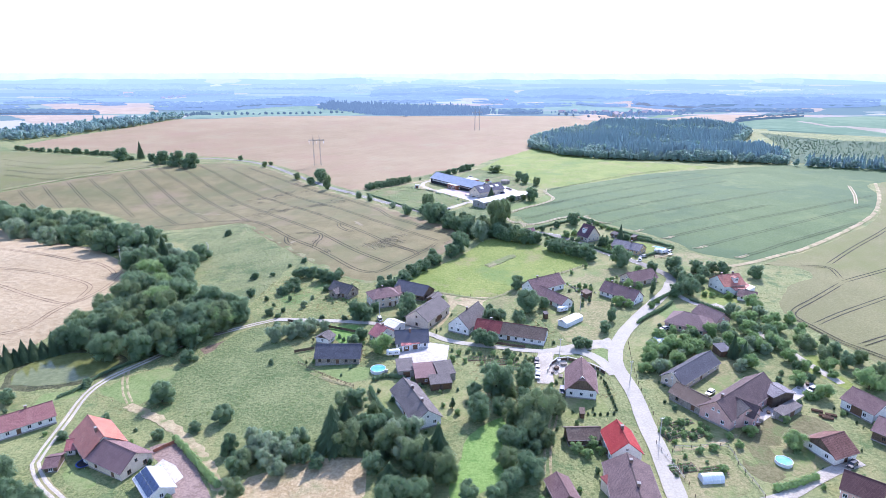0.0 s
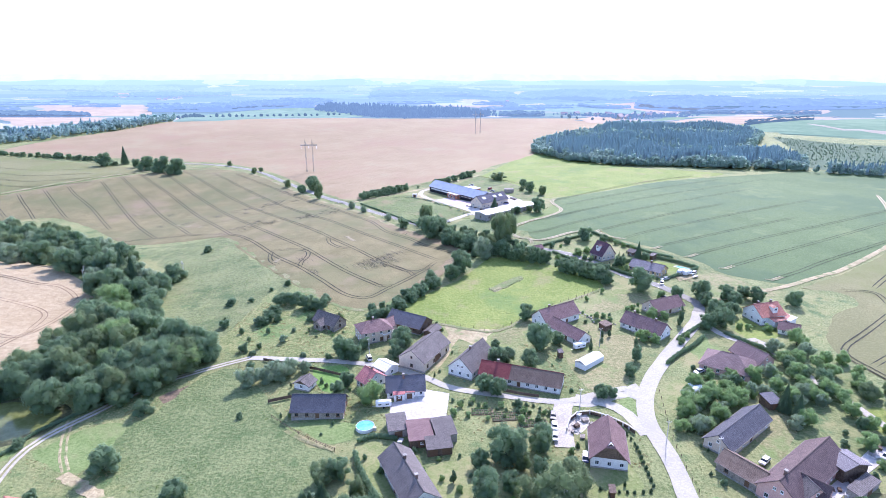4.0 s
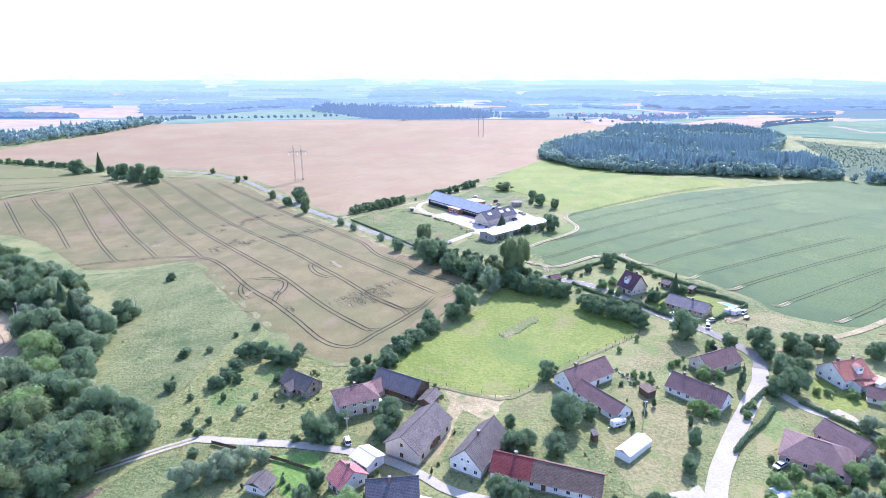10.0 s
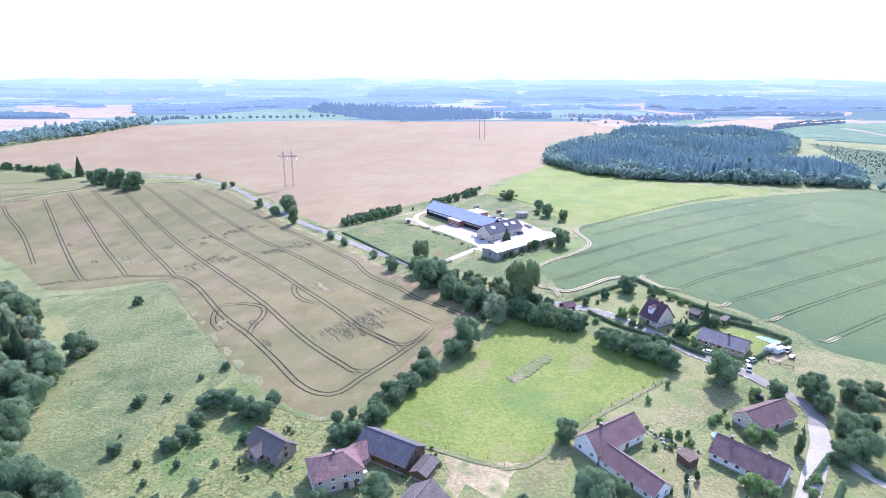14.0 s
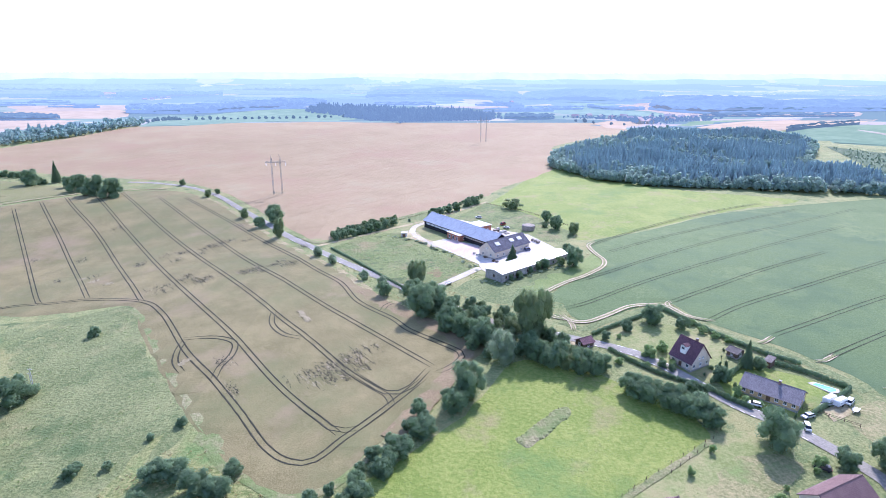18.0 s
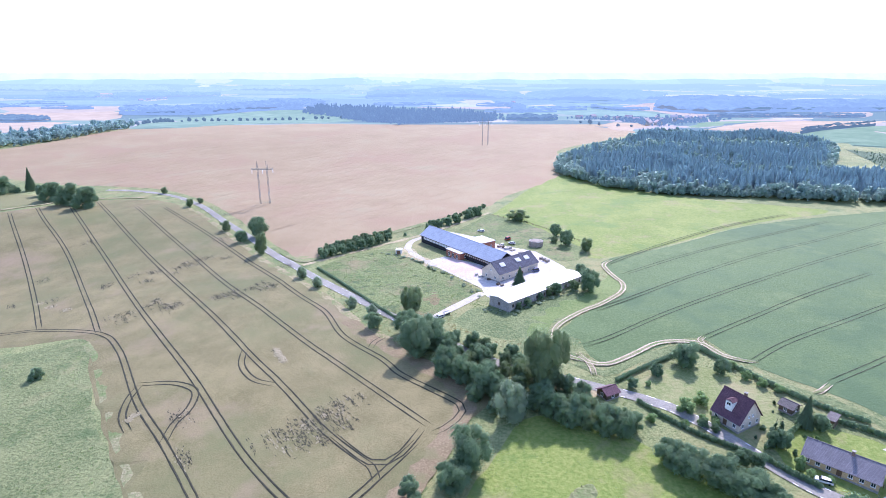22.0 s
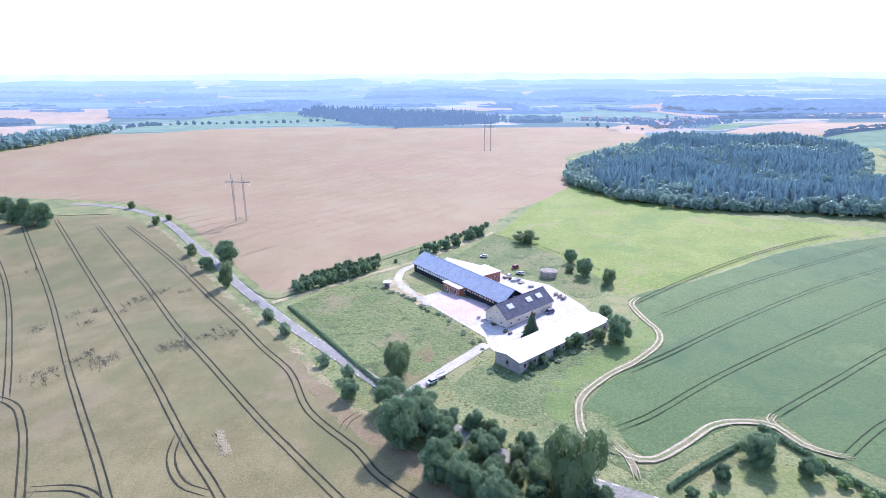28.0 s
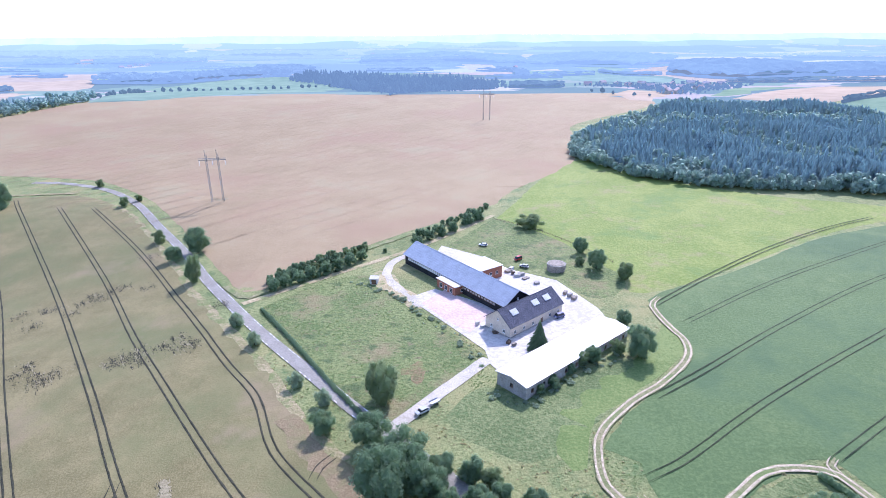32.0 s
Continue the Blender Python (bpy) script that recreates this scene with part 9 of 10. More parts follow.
def lean_to_row():
    shed("yard_shed", "low shed with pale grey sheet roof", (-17.4, 192.4, -11.7, 193.6), 8, 2.6, 3.3, W_GREY, R_GREY)
    shed("yard_shed", "shed with faded pink roof", (-10.7, 188.4, -3.6, 189.6), 9, 2.6, 3.6, W_WOOD, R_MAUVE, windows=1)
    shed("yard_shed", "shed with grey slate roof", (-3.1, 188.9, 2.9, 190.4), 8, 2.8, 3.8, W_GREY, R_GREY)
    shed("yard_shed", "open-sided shed with grey roof", (-4.7, 180.6, 2.5, 181.9), 5, 2.4, 3.2, W_WOOD, R_GREY, doors=2)
    shed("pink_porch", "pale porch with pink roof", (-16.6, 208.4, -13.1, 209.1), 4, 2.6, 3.4, W_WHITE, R_PINK, category="porch", windows=1)
    shed("pink_canopy", "narrow pink canopy beside the porch", (-12.5, 208.5, -9.2, 208.7), 2.5, 2.6, 2.9, W_WHITE, R_PINK, category="canopy")
    shed("villa_veranda", "veranda with pale pink roof", (-25.7, 251.2, -21.7, 254.7), 3.5, 2.8, 3.6, W_CREAM, R_FLAT, category="veranda")
    shed("tool_hut", "narrow brown tool hut", (45, 234.6, 46.5, 234.9), 2, 2.4, 2.8, W_WOOD, R_GREY, category="hut")
    shed("tool_hut", "small grey garden hut", (105.8, 201.9, 110.2, 202.8), 5, 2.4, 3.2, W_WOOD, R_DARK, category="hut")
    shed("porch", "pale porch over the white wall", (33.8, 212.2, 36.5, 211.2), 2.2, 2.5, 2.9, W_WHITE, R_FLAT, category="porch")
    shed("dog_house", "small wooden play hut on the lawn", (44.3, 160.5, 45.6, 160.4), 2, 1.8, 2.4, W_WOOD, R_BROWN, category="hut")
    shed("pale_lean_to", "low lean-to with weathered grey roof", (105.5, 158.5, 114.8, 164.3), 3.2, 2.1, 2.6, W_GREY, R_GREY, category="lean-to")
    shed("red_extension", "low extension with crimson roof", (42.3, 127, 45.8, 128.5), 7, 2.6, 3.6, W_CREAM, R_CRIMSON, category="extension")
    shed("carport", "dark carport beside the orange house", (151.1, 265.7, 153.4, 261.7), 5, 2.5, 2.9, W_WHITE, R_FLAT, category="carport")
    shed("stone_hut", "small pale stone portal hut by the track", (-24.1, 510.8, -20.7, 510.5), 3, 2.4, 2.6, CONCRETE, CONCRETE, category="hut")
    shed("garden_store", "weathered brown garden store by the fence", (70.6, 260.6, 72.2, 256.4), 3.2, 2.3, 2.8, W_WOOD, R_BROWN, category="shed")
    shed("orange_porch", "lean-to with orange tiled roof on the house", (140.3, 261.3, 150.4, 265.9), 4, 2.6, 3.8, W_WHITE, R_ORANGE, category="lean-to")
    shed("dormer_shed", "dark hut in the back garden", (120.3, 344.5, 121.8, 342.7), 4, 2.3, 2.9, W_WOOD, R_GREY, category="hut")


lean_to_row()
cross = house("pink_cross_gable", "pink gabled bay of the house", (93.3, 161.5, 94.3, 152.9), 7, 4.2, 7, W_PINK, R_GREY, long_windows=1, gable_windows=1, doors=0, plinth=False, category="bay", gutter=False)


# octagonal water tank behind the barn
tank = tagged(new("water_tank"), "octagonal grey concrete tank with mossy cover", "tank")
tank.matrix_basis = pose(57.7, 517, ground_z(57.7, 517))
for r, z0, z1, mat, nm in ((4.2, -0.5, 2.8, W_STONE, "tank_wall"), (4.4, 2.803, 3.1, W_GREY, "rim"), (3.7, 3.103, 3.3, W_STONE, "cover")):
    bm = bmesh.new()
    bmesh.ops.create_cone(bm, cap_ends=True, segments=8, radius1=r, radius2=r, depth=z1 - z0, matrix=pose(0, 0, (z0 + z1) / 2))
    part(nm, bm, mat, tank)
yard_rng = random.Random(12)
for x, y in [(56.7, 491.9), (58, 489.2), (59.3, 487), (36.4, 516), (38.1, 513.3), (39.6, 510.8), (41.4, 511.8), (42.9, 508.1), (37.9, 518.4), (46.9, 502.5), (24.7, 463.8), (26.2, 461.7), (29.8, 454.3), (31.5, 452.7), (19.9, 468.4), (21.8, 466.2)]:
    w, h = yard_rng.uniform(0.7, 1.6), yard_rng.uniform(0.5, 1.3)
    th = tagged(new("pallet_stack"), "stack of pallets and building material in the yard", "pallets", "yard stacks")
    th.matrix_basis = pose(x, y, ground_z(x, y) + 0.13, 0, 0, yard_rng.uniform(0, 90))
    lv = 0.0
    mat = yard_rng.choice((CONCRETE, W_STONE, W_WOOD, W_GREY))
    while lv < h:
        part("layer", boxed(-w, -w * 0.6, lv, w, w * 0.6, lv + 0.28), mat, th)
        lv += 0.31
for x, y in [(122, 158.1), (122.3, 157), (124.4, 158.6), (121.4, 160.9)]:
    th = tagged(new("log_pile"), "pile of weathered timber on the grass", "timber", "yard stacks")
    th.matrix_basis = pose(x, y, ground_z(x, y) + 0.1, 0, 0, -25)
    for k in range(6):
        bm = bmesh.new()
        bmesh.ops.create_cone(bm, cap_ends=True, segments=8, radius1=0.17, radius2=0.14, depth=3.2, matrix=pose(0, (k % 3) * 0.36, 0.18 + 0.3 * (k // 3), 0, 90))
        part("log", bm, WOODFRAME, th)


# ---- poles, pylons, fences, hedges ----
PYLON_STEEL = surface("weathered_pylon_steel", (0.24, 0.23, 0.22), (0.36, 0.35, 0.34), rough=0.7, metal=0.3, bump=0)


def pylon(x, y, label):
    """A high-voltage portal: two lattice legs, cross-arm and insulator strings."""
    th = tagged(new("pylon"), label, "pylon", "pylons")
    th.matrix_basis = pose(x, y, ground_z(x, y) - 0.1, 0, 0, 8)
    H = 32.0
    for sx in (-3.6, 3.6):
        bm = bmesh.new()
        for dx in (-0.45, 0.45):
            for dy in (-0.45, 0.45):
                box(bm, sx + dx - 0.07, dy - 0.07, 0, sx + dx + 0.07, dy + 0.07, H + (2.5 if dx < 0 else 0))
        k, z = 0, 0.0
        while z < H - 1.2:
            m = pose(sx, 0, z + 0.6, 0, 0, 0)
            for dy in (-0.45, 0.45):
                vs = box(bm, -0.62, -0.05, -0.06, 0.62, 0.05, 0.06)
                bmesh.ops.transform(bm, matrix=pose(sx, dy, z + 0.6, 0, 45 if k % 2 else -45), verts=vs)
            z += 1.2
            k += 1
        part("lattice_leg", bm, PYLON_STEEL, th)
        part("footing", boxed(sx - 0.8, -0.8, -0.6, sx + 0.8, 0.8, 0.35), CONCRETE, th)
    bm = boxed(-8.5, -0.25, H - 4.2, 8.5, 0.25, H - 3.8)
    box(bm, -8.5, -0.2, H - 3.1, 8.5, 0.2, H - 2.9)
    for k in range(14):
        vs = box(bm, -0.7, -0.05, -0.05, 0.7, 0.05, 0.05)
        bmesh.ops.transform(bm, matrix=pose(-7.8 + k * 1.2, 0, H - 3.45, 0, 38 if k % 2 else -38), verts=vs)
    part("cross_arm", bm, PYLON_STEEL, th)
    for sx in (-8, 0, 8):
        bm = bmesh.new()
        for k in range(9):
            bmesh.ops.create_cone(bm, cap_ends=True, segments=8, radius1=0.3, radius2=0.14, depth=0.2, matrix=pose(sx, 0, H - 4.5 - k * 0.33))
        part("insulator", bm, FRAME, th)


pylon(-140.2, 643.3, "tall lattice steel pylon in ripe wheat")
pylon(55.8, 928.8, "distant lattice steel pylon in ripe wheat")


def pole(x, y, h, label, lamp=False):
    th = tagged(new("utility_pole"), label, "pole", "poles")
    th.matrix_basis = pose(x, y, ground_z(x, y))
    bm = bmesh.new()
    bmesh.ops.create_cone(bm, cap_ends=True, segments=8, radius1=0.15, radius2=0.1, depth=h + 0.5, matrix=pose(0, 0, h / 2 - 0.25))
    part("shaft", bm, CONCRETE, th)
    part("cross_arm", boxed(-0.7, -0.04, h - 0.58, 0.7, 0.04, h - 0.5), STEEL, th)
    for s in (-0.6, 0, 0.6):
        part("insulator", boxed(s - 0.05, -0.05, h - 0.497, s + 0.05, 0.05, h - 0.25), FRAME, th)


for x, y in [*[(-192.5, 324.8), (77.9, 171.3)]]:
    pole(x, y, 9, "pale concrete utility pole by the field")
for x, y in [(-196.1, 331.6), (-146.9, 341.9), (-27.8, 234.7), (45.1, 197.4), (63.2, 241.6), (66.7, 179.8), (65.1, 146.6), (30.5, 152.1), (-144.8, 338.6)]:
    pole(x, y, 8.5, "pale concrete utility pole by the lane")

POST = mesh_of("post", [(a * 0.06, b * 0.06, z) for z in (-0.3, 1.25) for a, b in ((-1, -1), (1, -1), (1, 1), (-1, 1))],
               [(0, 1, 5, 4), (1, 2, 6, 5), (2, 3, 7, 6), (3, 0, 4, 7), (4, 5, 6, 7), (3, 2, 1, 0)], W_WOOD)


def fence(pts, label, gap=3.0, mat=None, solid=False, h=1.2):
    """Posts with two rails, or close boards, following the ground."""
    line = smooth_line(pts, gap)
    th = tagged(new("fence"), label, "fence")
    a0 = line[0]
    z0 = ground_z(a0.x, a0.y)
    th.matrix_basis = pose(a0.x, a0.y, z0)
    loc = [Vector((p.x - a0.x, p.y - a0.y, ground_z(p.x, p.y) - z0 + 0.1)) for p in line]
    for p in loc:
        shared("post", POST, th, pose(p.x, p.y, p.z))
    wire = "wire" in label
    for lo, hi in (((0.05, h),) if solid else ((0.55, 0.562), (1.05, 1.062)) if wire else ((0.45, 0.55), (0.95, 1.05))):
        for p, q in zip(loc, loc[1:]):
            bm = bmesh.new()
            d = (q - p).to_2d().normalized()
            nn = Vector((-d.y, d.x, 0)) * (0.008 if wire else 0.03)
            vs = [bm.verts.new(v) for v in (p + nn + Vector((0, 0, lo)), q + nn + Vector((0, 0, lo)), q - nn + Vector((0, 0, lo)), p - nn + Vector((0, 0, lo)),
                                           p + nn + Vector((0, 0, hi)), q + nn + Vector((0, 0, hi)), q - nn + Vector((0, 0, hi)), p - nn + Vector((0, 0, hi)))]
            for f in ((3, 2, 1, 0), (4, 5, 6, 7), (0, 1, 5, 4), (1, 2, 6, 5), (2, 3, 7, 6), (3, 0, 4, 7)):
                bm.faces.new([vs[i] for i in f])
            part("board_panel" if solid else "wire" if wire else "rail", bm, mat or W_WOOD, th)
    return th


fence([(-34.1, 220.9), (-46.9, 226.9), (-60, 231.9), (-69.1, 235.3)], "brown board fence beside the lane", solid=True)
fence([(-59.1, 206.7), (-51.7, 209)], "brown board fence by the hut", solid=True)
fence([(-55.3, 197.7), (-47.6, 191), (-40.6, 185.5), (-31.5, 179.6)], "low grey fence along the meadow", 3.5)
fence([(85.9, 306.4), (77.4, 298.4), (64.1, 288.2)], "old wire fence with dry grass between meadows", 4)
fence([(-4.3, 267.4), (13.9, 259.6), (23.8, 257.8), (48.1, 279.4), (78.8, 300.8)], "old wire fence round the paddock", 5)
fence([(35.6, 590), (56.6, 569.3), (72, 546.3), (84.6, 522.8)], "dark post fence behind the farm", 4)
fence([(63.8, 145.4), (65, 136.3), (66.1, 130.1)], "pale wooden fence beside the road", 3, CONCRETE)
fence([(74.9, 208.1), (69.3, 178.5), (67.5, 147), (66, 123.2)], "wire fence along the village road", 4)
fence([(68.2, 143.1), (76, 143.4), (84.1, 143.3), (83.6, 136.1), (84.2, 129.4), (84.2, 123.1)], "weathered grey rail fence between gardens", 2.5, W_GREY)
fence([(21.6, 209.5), (27.3, 207.2), (33.1, 205.6)], "dark close-board fence before the long house", 2.5, solid=True)
fence([(128.4, 307.2), (122.1, 312.3), (116.2, 316.3)], "wooden fence beside the parked caravans", 4)
fence([(-86.9, 146.5), (-84.8, 148.9), (-82.2, 151.3)], "red-brown board fence by the terrace", 2.5, W_BRICK, True)


def hedge(pts, w, h, label, mat=None, seed=1, name="hedge"):
    """A clipped or rough hedge: a lumpy core under loose leaf clumps."""
    rnd = random.Random(seed)
    line = smooth_line(pts, max(0.8, w * 0.55))
    a0 = line[0]
    z0 = ground_z(a0.x, a0.y)
    vs, fs = [], []
    for p in line:
        c = Vector((p.x - a0.x + rnd.uniform(-0.1, 0.1) * w, p.y - a0.y, ground_z(p.x, p.y) - z0 + h * 0.45))
        r = w * 0.5 * rnd.uniform(0.85, 1.15)
        lobe(rnd, c, r, vs, fs, 0.2, h / w * rnd.uniform(0.9, 1.15))
        cs, sz = [], []
        for _ in range(16):
            d = Vector((rnd.gauss(0, 1), rnd.gauss(0, 1), rnd.gauss(0.4, 0.9))).normalized()
            cs.append(c + Vector((d.x * r, d.y * r, d.z * h * 0.55)) * rnd.uniform(0.95, 1.12))
            sz.append((rnd.uniform(0.18, 0.42), (d + Vector((rnd.gauss(0, 0.4), rnd.gauss(0, 0.4), 0.3))).normalized()))
        leaf_cards(rnd, cs, sz, vs, fs)
    th = tagged(new(name), label, "hedge", "hedges")
    th.matrix_basis = pose(a0.x, a0.y, z0)
    shared("foliage", mesh_of("foliage", vs, fs, mat or LEAF), th)
    return th


hedge([(91.2, 328), (95.2, 322.1), (100.1, 316.5)], 1.4, 1.9, "clipped dark green hedge along the road", seed=2)
hedge([(94.3, 331.7), (101.8, 335.8), (112.2, 343.1)], 1.3, 2.0, "clipped hedge between gardens", seed=3)
hedge([(121.9, 342.9), (128.1, 338.7), (133.8, 332.8), (138.5, 327.4)], 1.4, 1.8, "dark clipped hedge behind the pool", seed=4)
hedge([(137.9, 326.6), (126.5, 318.9), (115.8, 312.3)], 1.3, 1.7, "clipped hedge beside the lawn", seed=5)
hedge([(65.6, 354.5), (71.1, 346), (78.1, 337.9), (86.7, 331.2)], 1.3, 1.5, "dark hedge along the road", seed=6)
hedge([(97.3, 390.1), (105.2, 374.8), (113.9, 360.6), (122.6, 349.4), (130.6, 342.8)], 1.8, 1.8, "rough hedge along the field's edge", seed=7)
hedge([(62.6, 367), (76.2, 375.7), (87.6, 382.6)], 1.6, 1.6, "rough hedge along the field's edge", seed=8)
hedge([(-64.8, 486.2), (-47.1, 461.4), (-31.6, 438.6), (-20.1, 422.7), (-16.2, 417.5)], 1.6, 1.2, "low dark hedge between road and meadow", seed=9)
hedge([(88.9, 125.9), (95.1, 127.6), (101.5, 130.1)], 2.2, 2.0, "thick bright green clipped hedge", LEAF_BRIGHT, 13)
hedge([(96.4, 247.1), (102.7, 252.3), (111.7, 260.3)], 1.5, 1.6, "clipped hedge at the road bend", seed=15)
hedge([(84.9, 227.3), (92.2, 234.5), (99.7, 240.5), (107.7, 248.7)], 1.4, 1.8, "clipped hedge round the garden", seed=16)
hedge([(-135.8, 178.4), (-132.3, 183.5), (-129.8, 192.4), (-124, 200.8), (-117.3, 208.8)], 1.4, 1.2, "low dark hedge between lane and pond", seed=17)
hedge([(-82.8, 152.7), (-75.6, 145.3), (-68, 137.1), (-61.5, 130.5)], 2.2, 2.0, "rough hedge along the field path", LEAF_BRIGHT, 18)
hedge([(118.2, 252.1), (124.4, 243.5), (130.9, 234.1), (133.7, 228.3)], 1.5, 1.5, "hedge along the garden lane", seed=19)
hedge([(-24.6, 183.6), (-20.2, 185.6), (-13.9, 184.3)], 1.6, 1.6, "dark clipped hedge behind the cottage", seed=21)
hedge([(-25.3, 177.6), (-21.8, 168.7), (-16.7, 158.8)], 1.6, 2.0, "tall hedge beside the cottage", seed=22)


# ---- rockery, garden wall and small garden things ----
ROCK = surface("pale_rock", (0.3, 0.28, 0.25), (0.52, 0.49, 0.45), fine=3, broad=0.6, bump=0.5)


def rockery(pts, label, seed, per=3):
    """A bank of loose pale stones along a line, with small shrubs between."""
    rnd = random.Random(seed)
    line = smooth_line(pts, 1.1)
    th = tagged(new("rockery"), label, "rockery")
    a0 = line[0]
    z0 = ground_z(a0.x, a0.y)
    th.matrix_basis = pose(a0.x, a0.y, z0)
    for p in line:
        for _ in range(per):
            vs, fs = [], []
            x, y = p.x + rnd.gauss(0, 0.9), p.y + rnd.gauss(0, 0.9)
            lobe(rnd, Vector((0, 0, 0)), rnd.uniform(0.2, 0.55), vs, fs, 0.35, 0.7)
            shared("stone", mesh_of("stone", vs, fs, ROCK), th, pose(x - a0.x, y - a0.y, ground_z(x, y) - z0 + 0.2))


rockery([(61.3, 277.6), (64.0, 271.0), (67.4, 266.5), (70.6, 263.9), (73.2, 262.6)], "bank of pale stones between lawn and drive", 5)
rockery([(43.6, 193.4), (41.9, 189.0), (41.6, 185.7)], "loose stone border beside the patio", 6, 2)
for x, y in [(64.1, 273.8), (65.3, 269.9), (69.2, 268.8), (69.4, 265.2), (72.5, 265.6), (61.7, 275.5), (66.4, 264.7)]:
    plant("bush_bright", [(x, y, 1.3, 1.4)])


def garden_wall(pts, label):
    """A low pale wall of piers with dark openings between them."""
    line = smooth_line(pts, 2.2)
    th = tagged(new("garden_wall"), label, "wall")
    a0 = line[0]
    z0 = ground_z(a0.x, a0.y)
    th.matrix_basis = pose(a0.x, a0.y, z0)
    for p, q in zip(line, line[1:]):
        d = q - p
        z = ground_z(p.x, p.y) - z0
        m = pose(p.x - a0.x, p.y - a0.y, z, 0, 0, math.degrees(math.atan2(d.y, d.x)))
        for nm, dims, mt in (("pier", (-0.25, -0.2, -0.3, 0.25, 0.2, 1.35), CONCRETE), ("panel", (0.253, -0.06, -0.2, d.length - 0.253, 0.06, 1.05), W_WOOD), ("coping", (-0.3, -0.24, 1.353, d.length - 0.31, 0.24, 1.45), CONCRETE)):
            part(nm, boxed(*dims), mt, th).matrix_basis = m


garden_wall([(38.8, 187.0), (40.8, 192.1), (43.8, 195.2), (48.0, 195.9), (51.5, 194.0), (55.2, 191.0), (58.2, 187.6), (59.4, 185.1)], "low pale garden wall with dark panels round the patio")
sheet("sandpit", [(122.5, 315.8), (132.1, 320.3), (131.1, 314.1), (122.1, 309.8)], 0.16, SANDY, "square sandy pit beside the caravans", "sandpit", gap=4, curve=False)

# ---- garden beds, trampoline, dormers, yard clutter ----
GARDEN_SOIL = surface("garden_soil", (0.11, 0.08, 0.05), (0.2, 0.15, 0.1), fine=2, broad=0.4, bump=0.6)


def garden_bed(x, y, ang, L, w, rows, label):
    """A dug bed: low soil with planted ridges of greens, each plant row a lumpy strip."""
    th = tagged(new("vegetable_bed"), label, "garden bed", "vegetable beds")
    th.matrix_basis = pose(x, y, ground_z(x, y) + 0.05, 0, 0, ang)
    part("soil", boxed(-L / 2, -w / 2, -0.3, L / 2, w / 2, 0.14), GARDEN_SOIL, th)
    for r in range(rows):
        rnd = random.Random(r + int(x * 7))
        vs, fs = [], []
        yy = -w / 2 + w * (r + 0.5) / rows
        q = -L / 2 + 0.4
        while q < L / 2 - 0.3:
            lobe(rnd, Vector((q, yy, 0.25)), rnd.uniform(0.2, 0.38), vs, fs, 0.3)
            q += rnd.uniform(0.5, 0.9)
        tagged(shared("greenery", mesh_of("greenery", vs, fs, LEAF_BRIGHT if r % 2 else LEAF), th), kind="stuff")


for x, y, a, L, w, rows in ((71.4, 150.2, 25, 9, 4, 4), (77.9, 150.1, 25, 8, 4, 4), (75.2, 155.4, 20, 8, 3, 3), (75.7, 133.4, 10, 7, 4, 4), (67.3, 134.6, 10, 8, 4, 4),
                            (22.3, 195.2, 5, 12, 5, 5), (29.1, 191.4, 5, 9, 4, 4), (13.5, 198, 0, 7, 4, 4)):
    garden_bed(x, y, a, L, w, rows, "small vegetable bed with green rows")


def trampoline(x, y, r, label):
    th = tagged(new("trampoline"), label, "trampoline")
    th.matrix_basis = pose(x, y, ground_z(x, y) + 0.05)
    bm = bmesh.new()
    bmesh.ops.create_circle(bm, cap_ends=True, segments=28, radius=r - 0.3, matrix=pose(0, 0, 0.8))
    part("mat", bm, W_BLACK, th)
    bm = bmesh.new()
    for i in range(28):
        a0, a1 = i * 6.2832 / 28, (i + 1) * 6.2832 / 28
        q = [(rr * math.cos(a), rr * math.sin(a), 0.83) for rr, a in ((r - 0.32, a0), (r, a0), (r, a1), (r - 0.32, a1))]
        bm.faces.new([bm.verts.new(v) for v in q])
    part("pad", bm, surface("blue_pad", (0.03, 0.06, 0.25), (0.05, 0.1, 0.35), bump=0), th)
    for i in range(6):
        a = i * 1.047
        part("leg", boxed(r * 0.95 * math.cos(a) - 0.04, r * 0.95 * math.sin(a) - 0.04, -0.1, r * 0.95 * math.cos(a) + 0.04, r * 0.95 * math.sin(a) + 0.04, 0.8), STEEL, th)


trampoline(-104.8, 141.6, 2.2, "round trampoline with a blue pad")


def dormer(x, y, z, ang, label, mat_wall, mat_roof, w=2.2, d=2.6, h=1.7, name="dormer"):
    th = tagged(new(name), label, "dormer")
    th.matrix_basis = pose(x, y, z, 0, 0, ang)
    part("wall", boxed(-w / 2, -d / 2, -1.2, w / 2, d / 2, h), mat_wall, th)
    e = w / 2 + 0.2
    roof_part("roof", [[(-e, -d / 2 - 0.2, h), (0, -d / 2 - 0.2, h + 0.7), (0, d / 2, h + 0.7), (-e, d / 2, h)], [(0, -d / 2 - 0.2, h + 0.7), (e, -d / 2 - 0.2, h), (e, d / 2, h), (0, d / 2, h + 0.7)]], mat_roof, th, 0.1)
    window(th, facing(0, -d / 2, h * 0.5, 1), 1.4, 1.1)
    return th


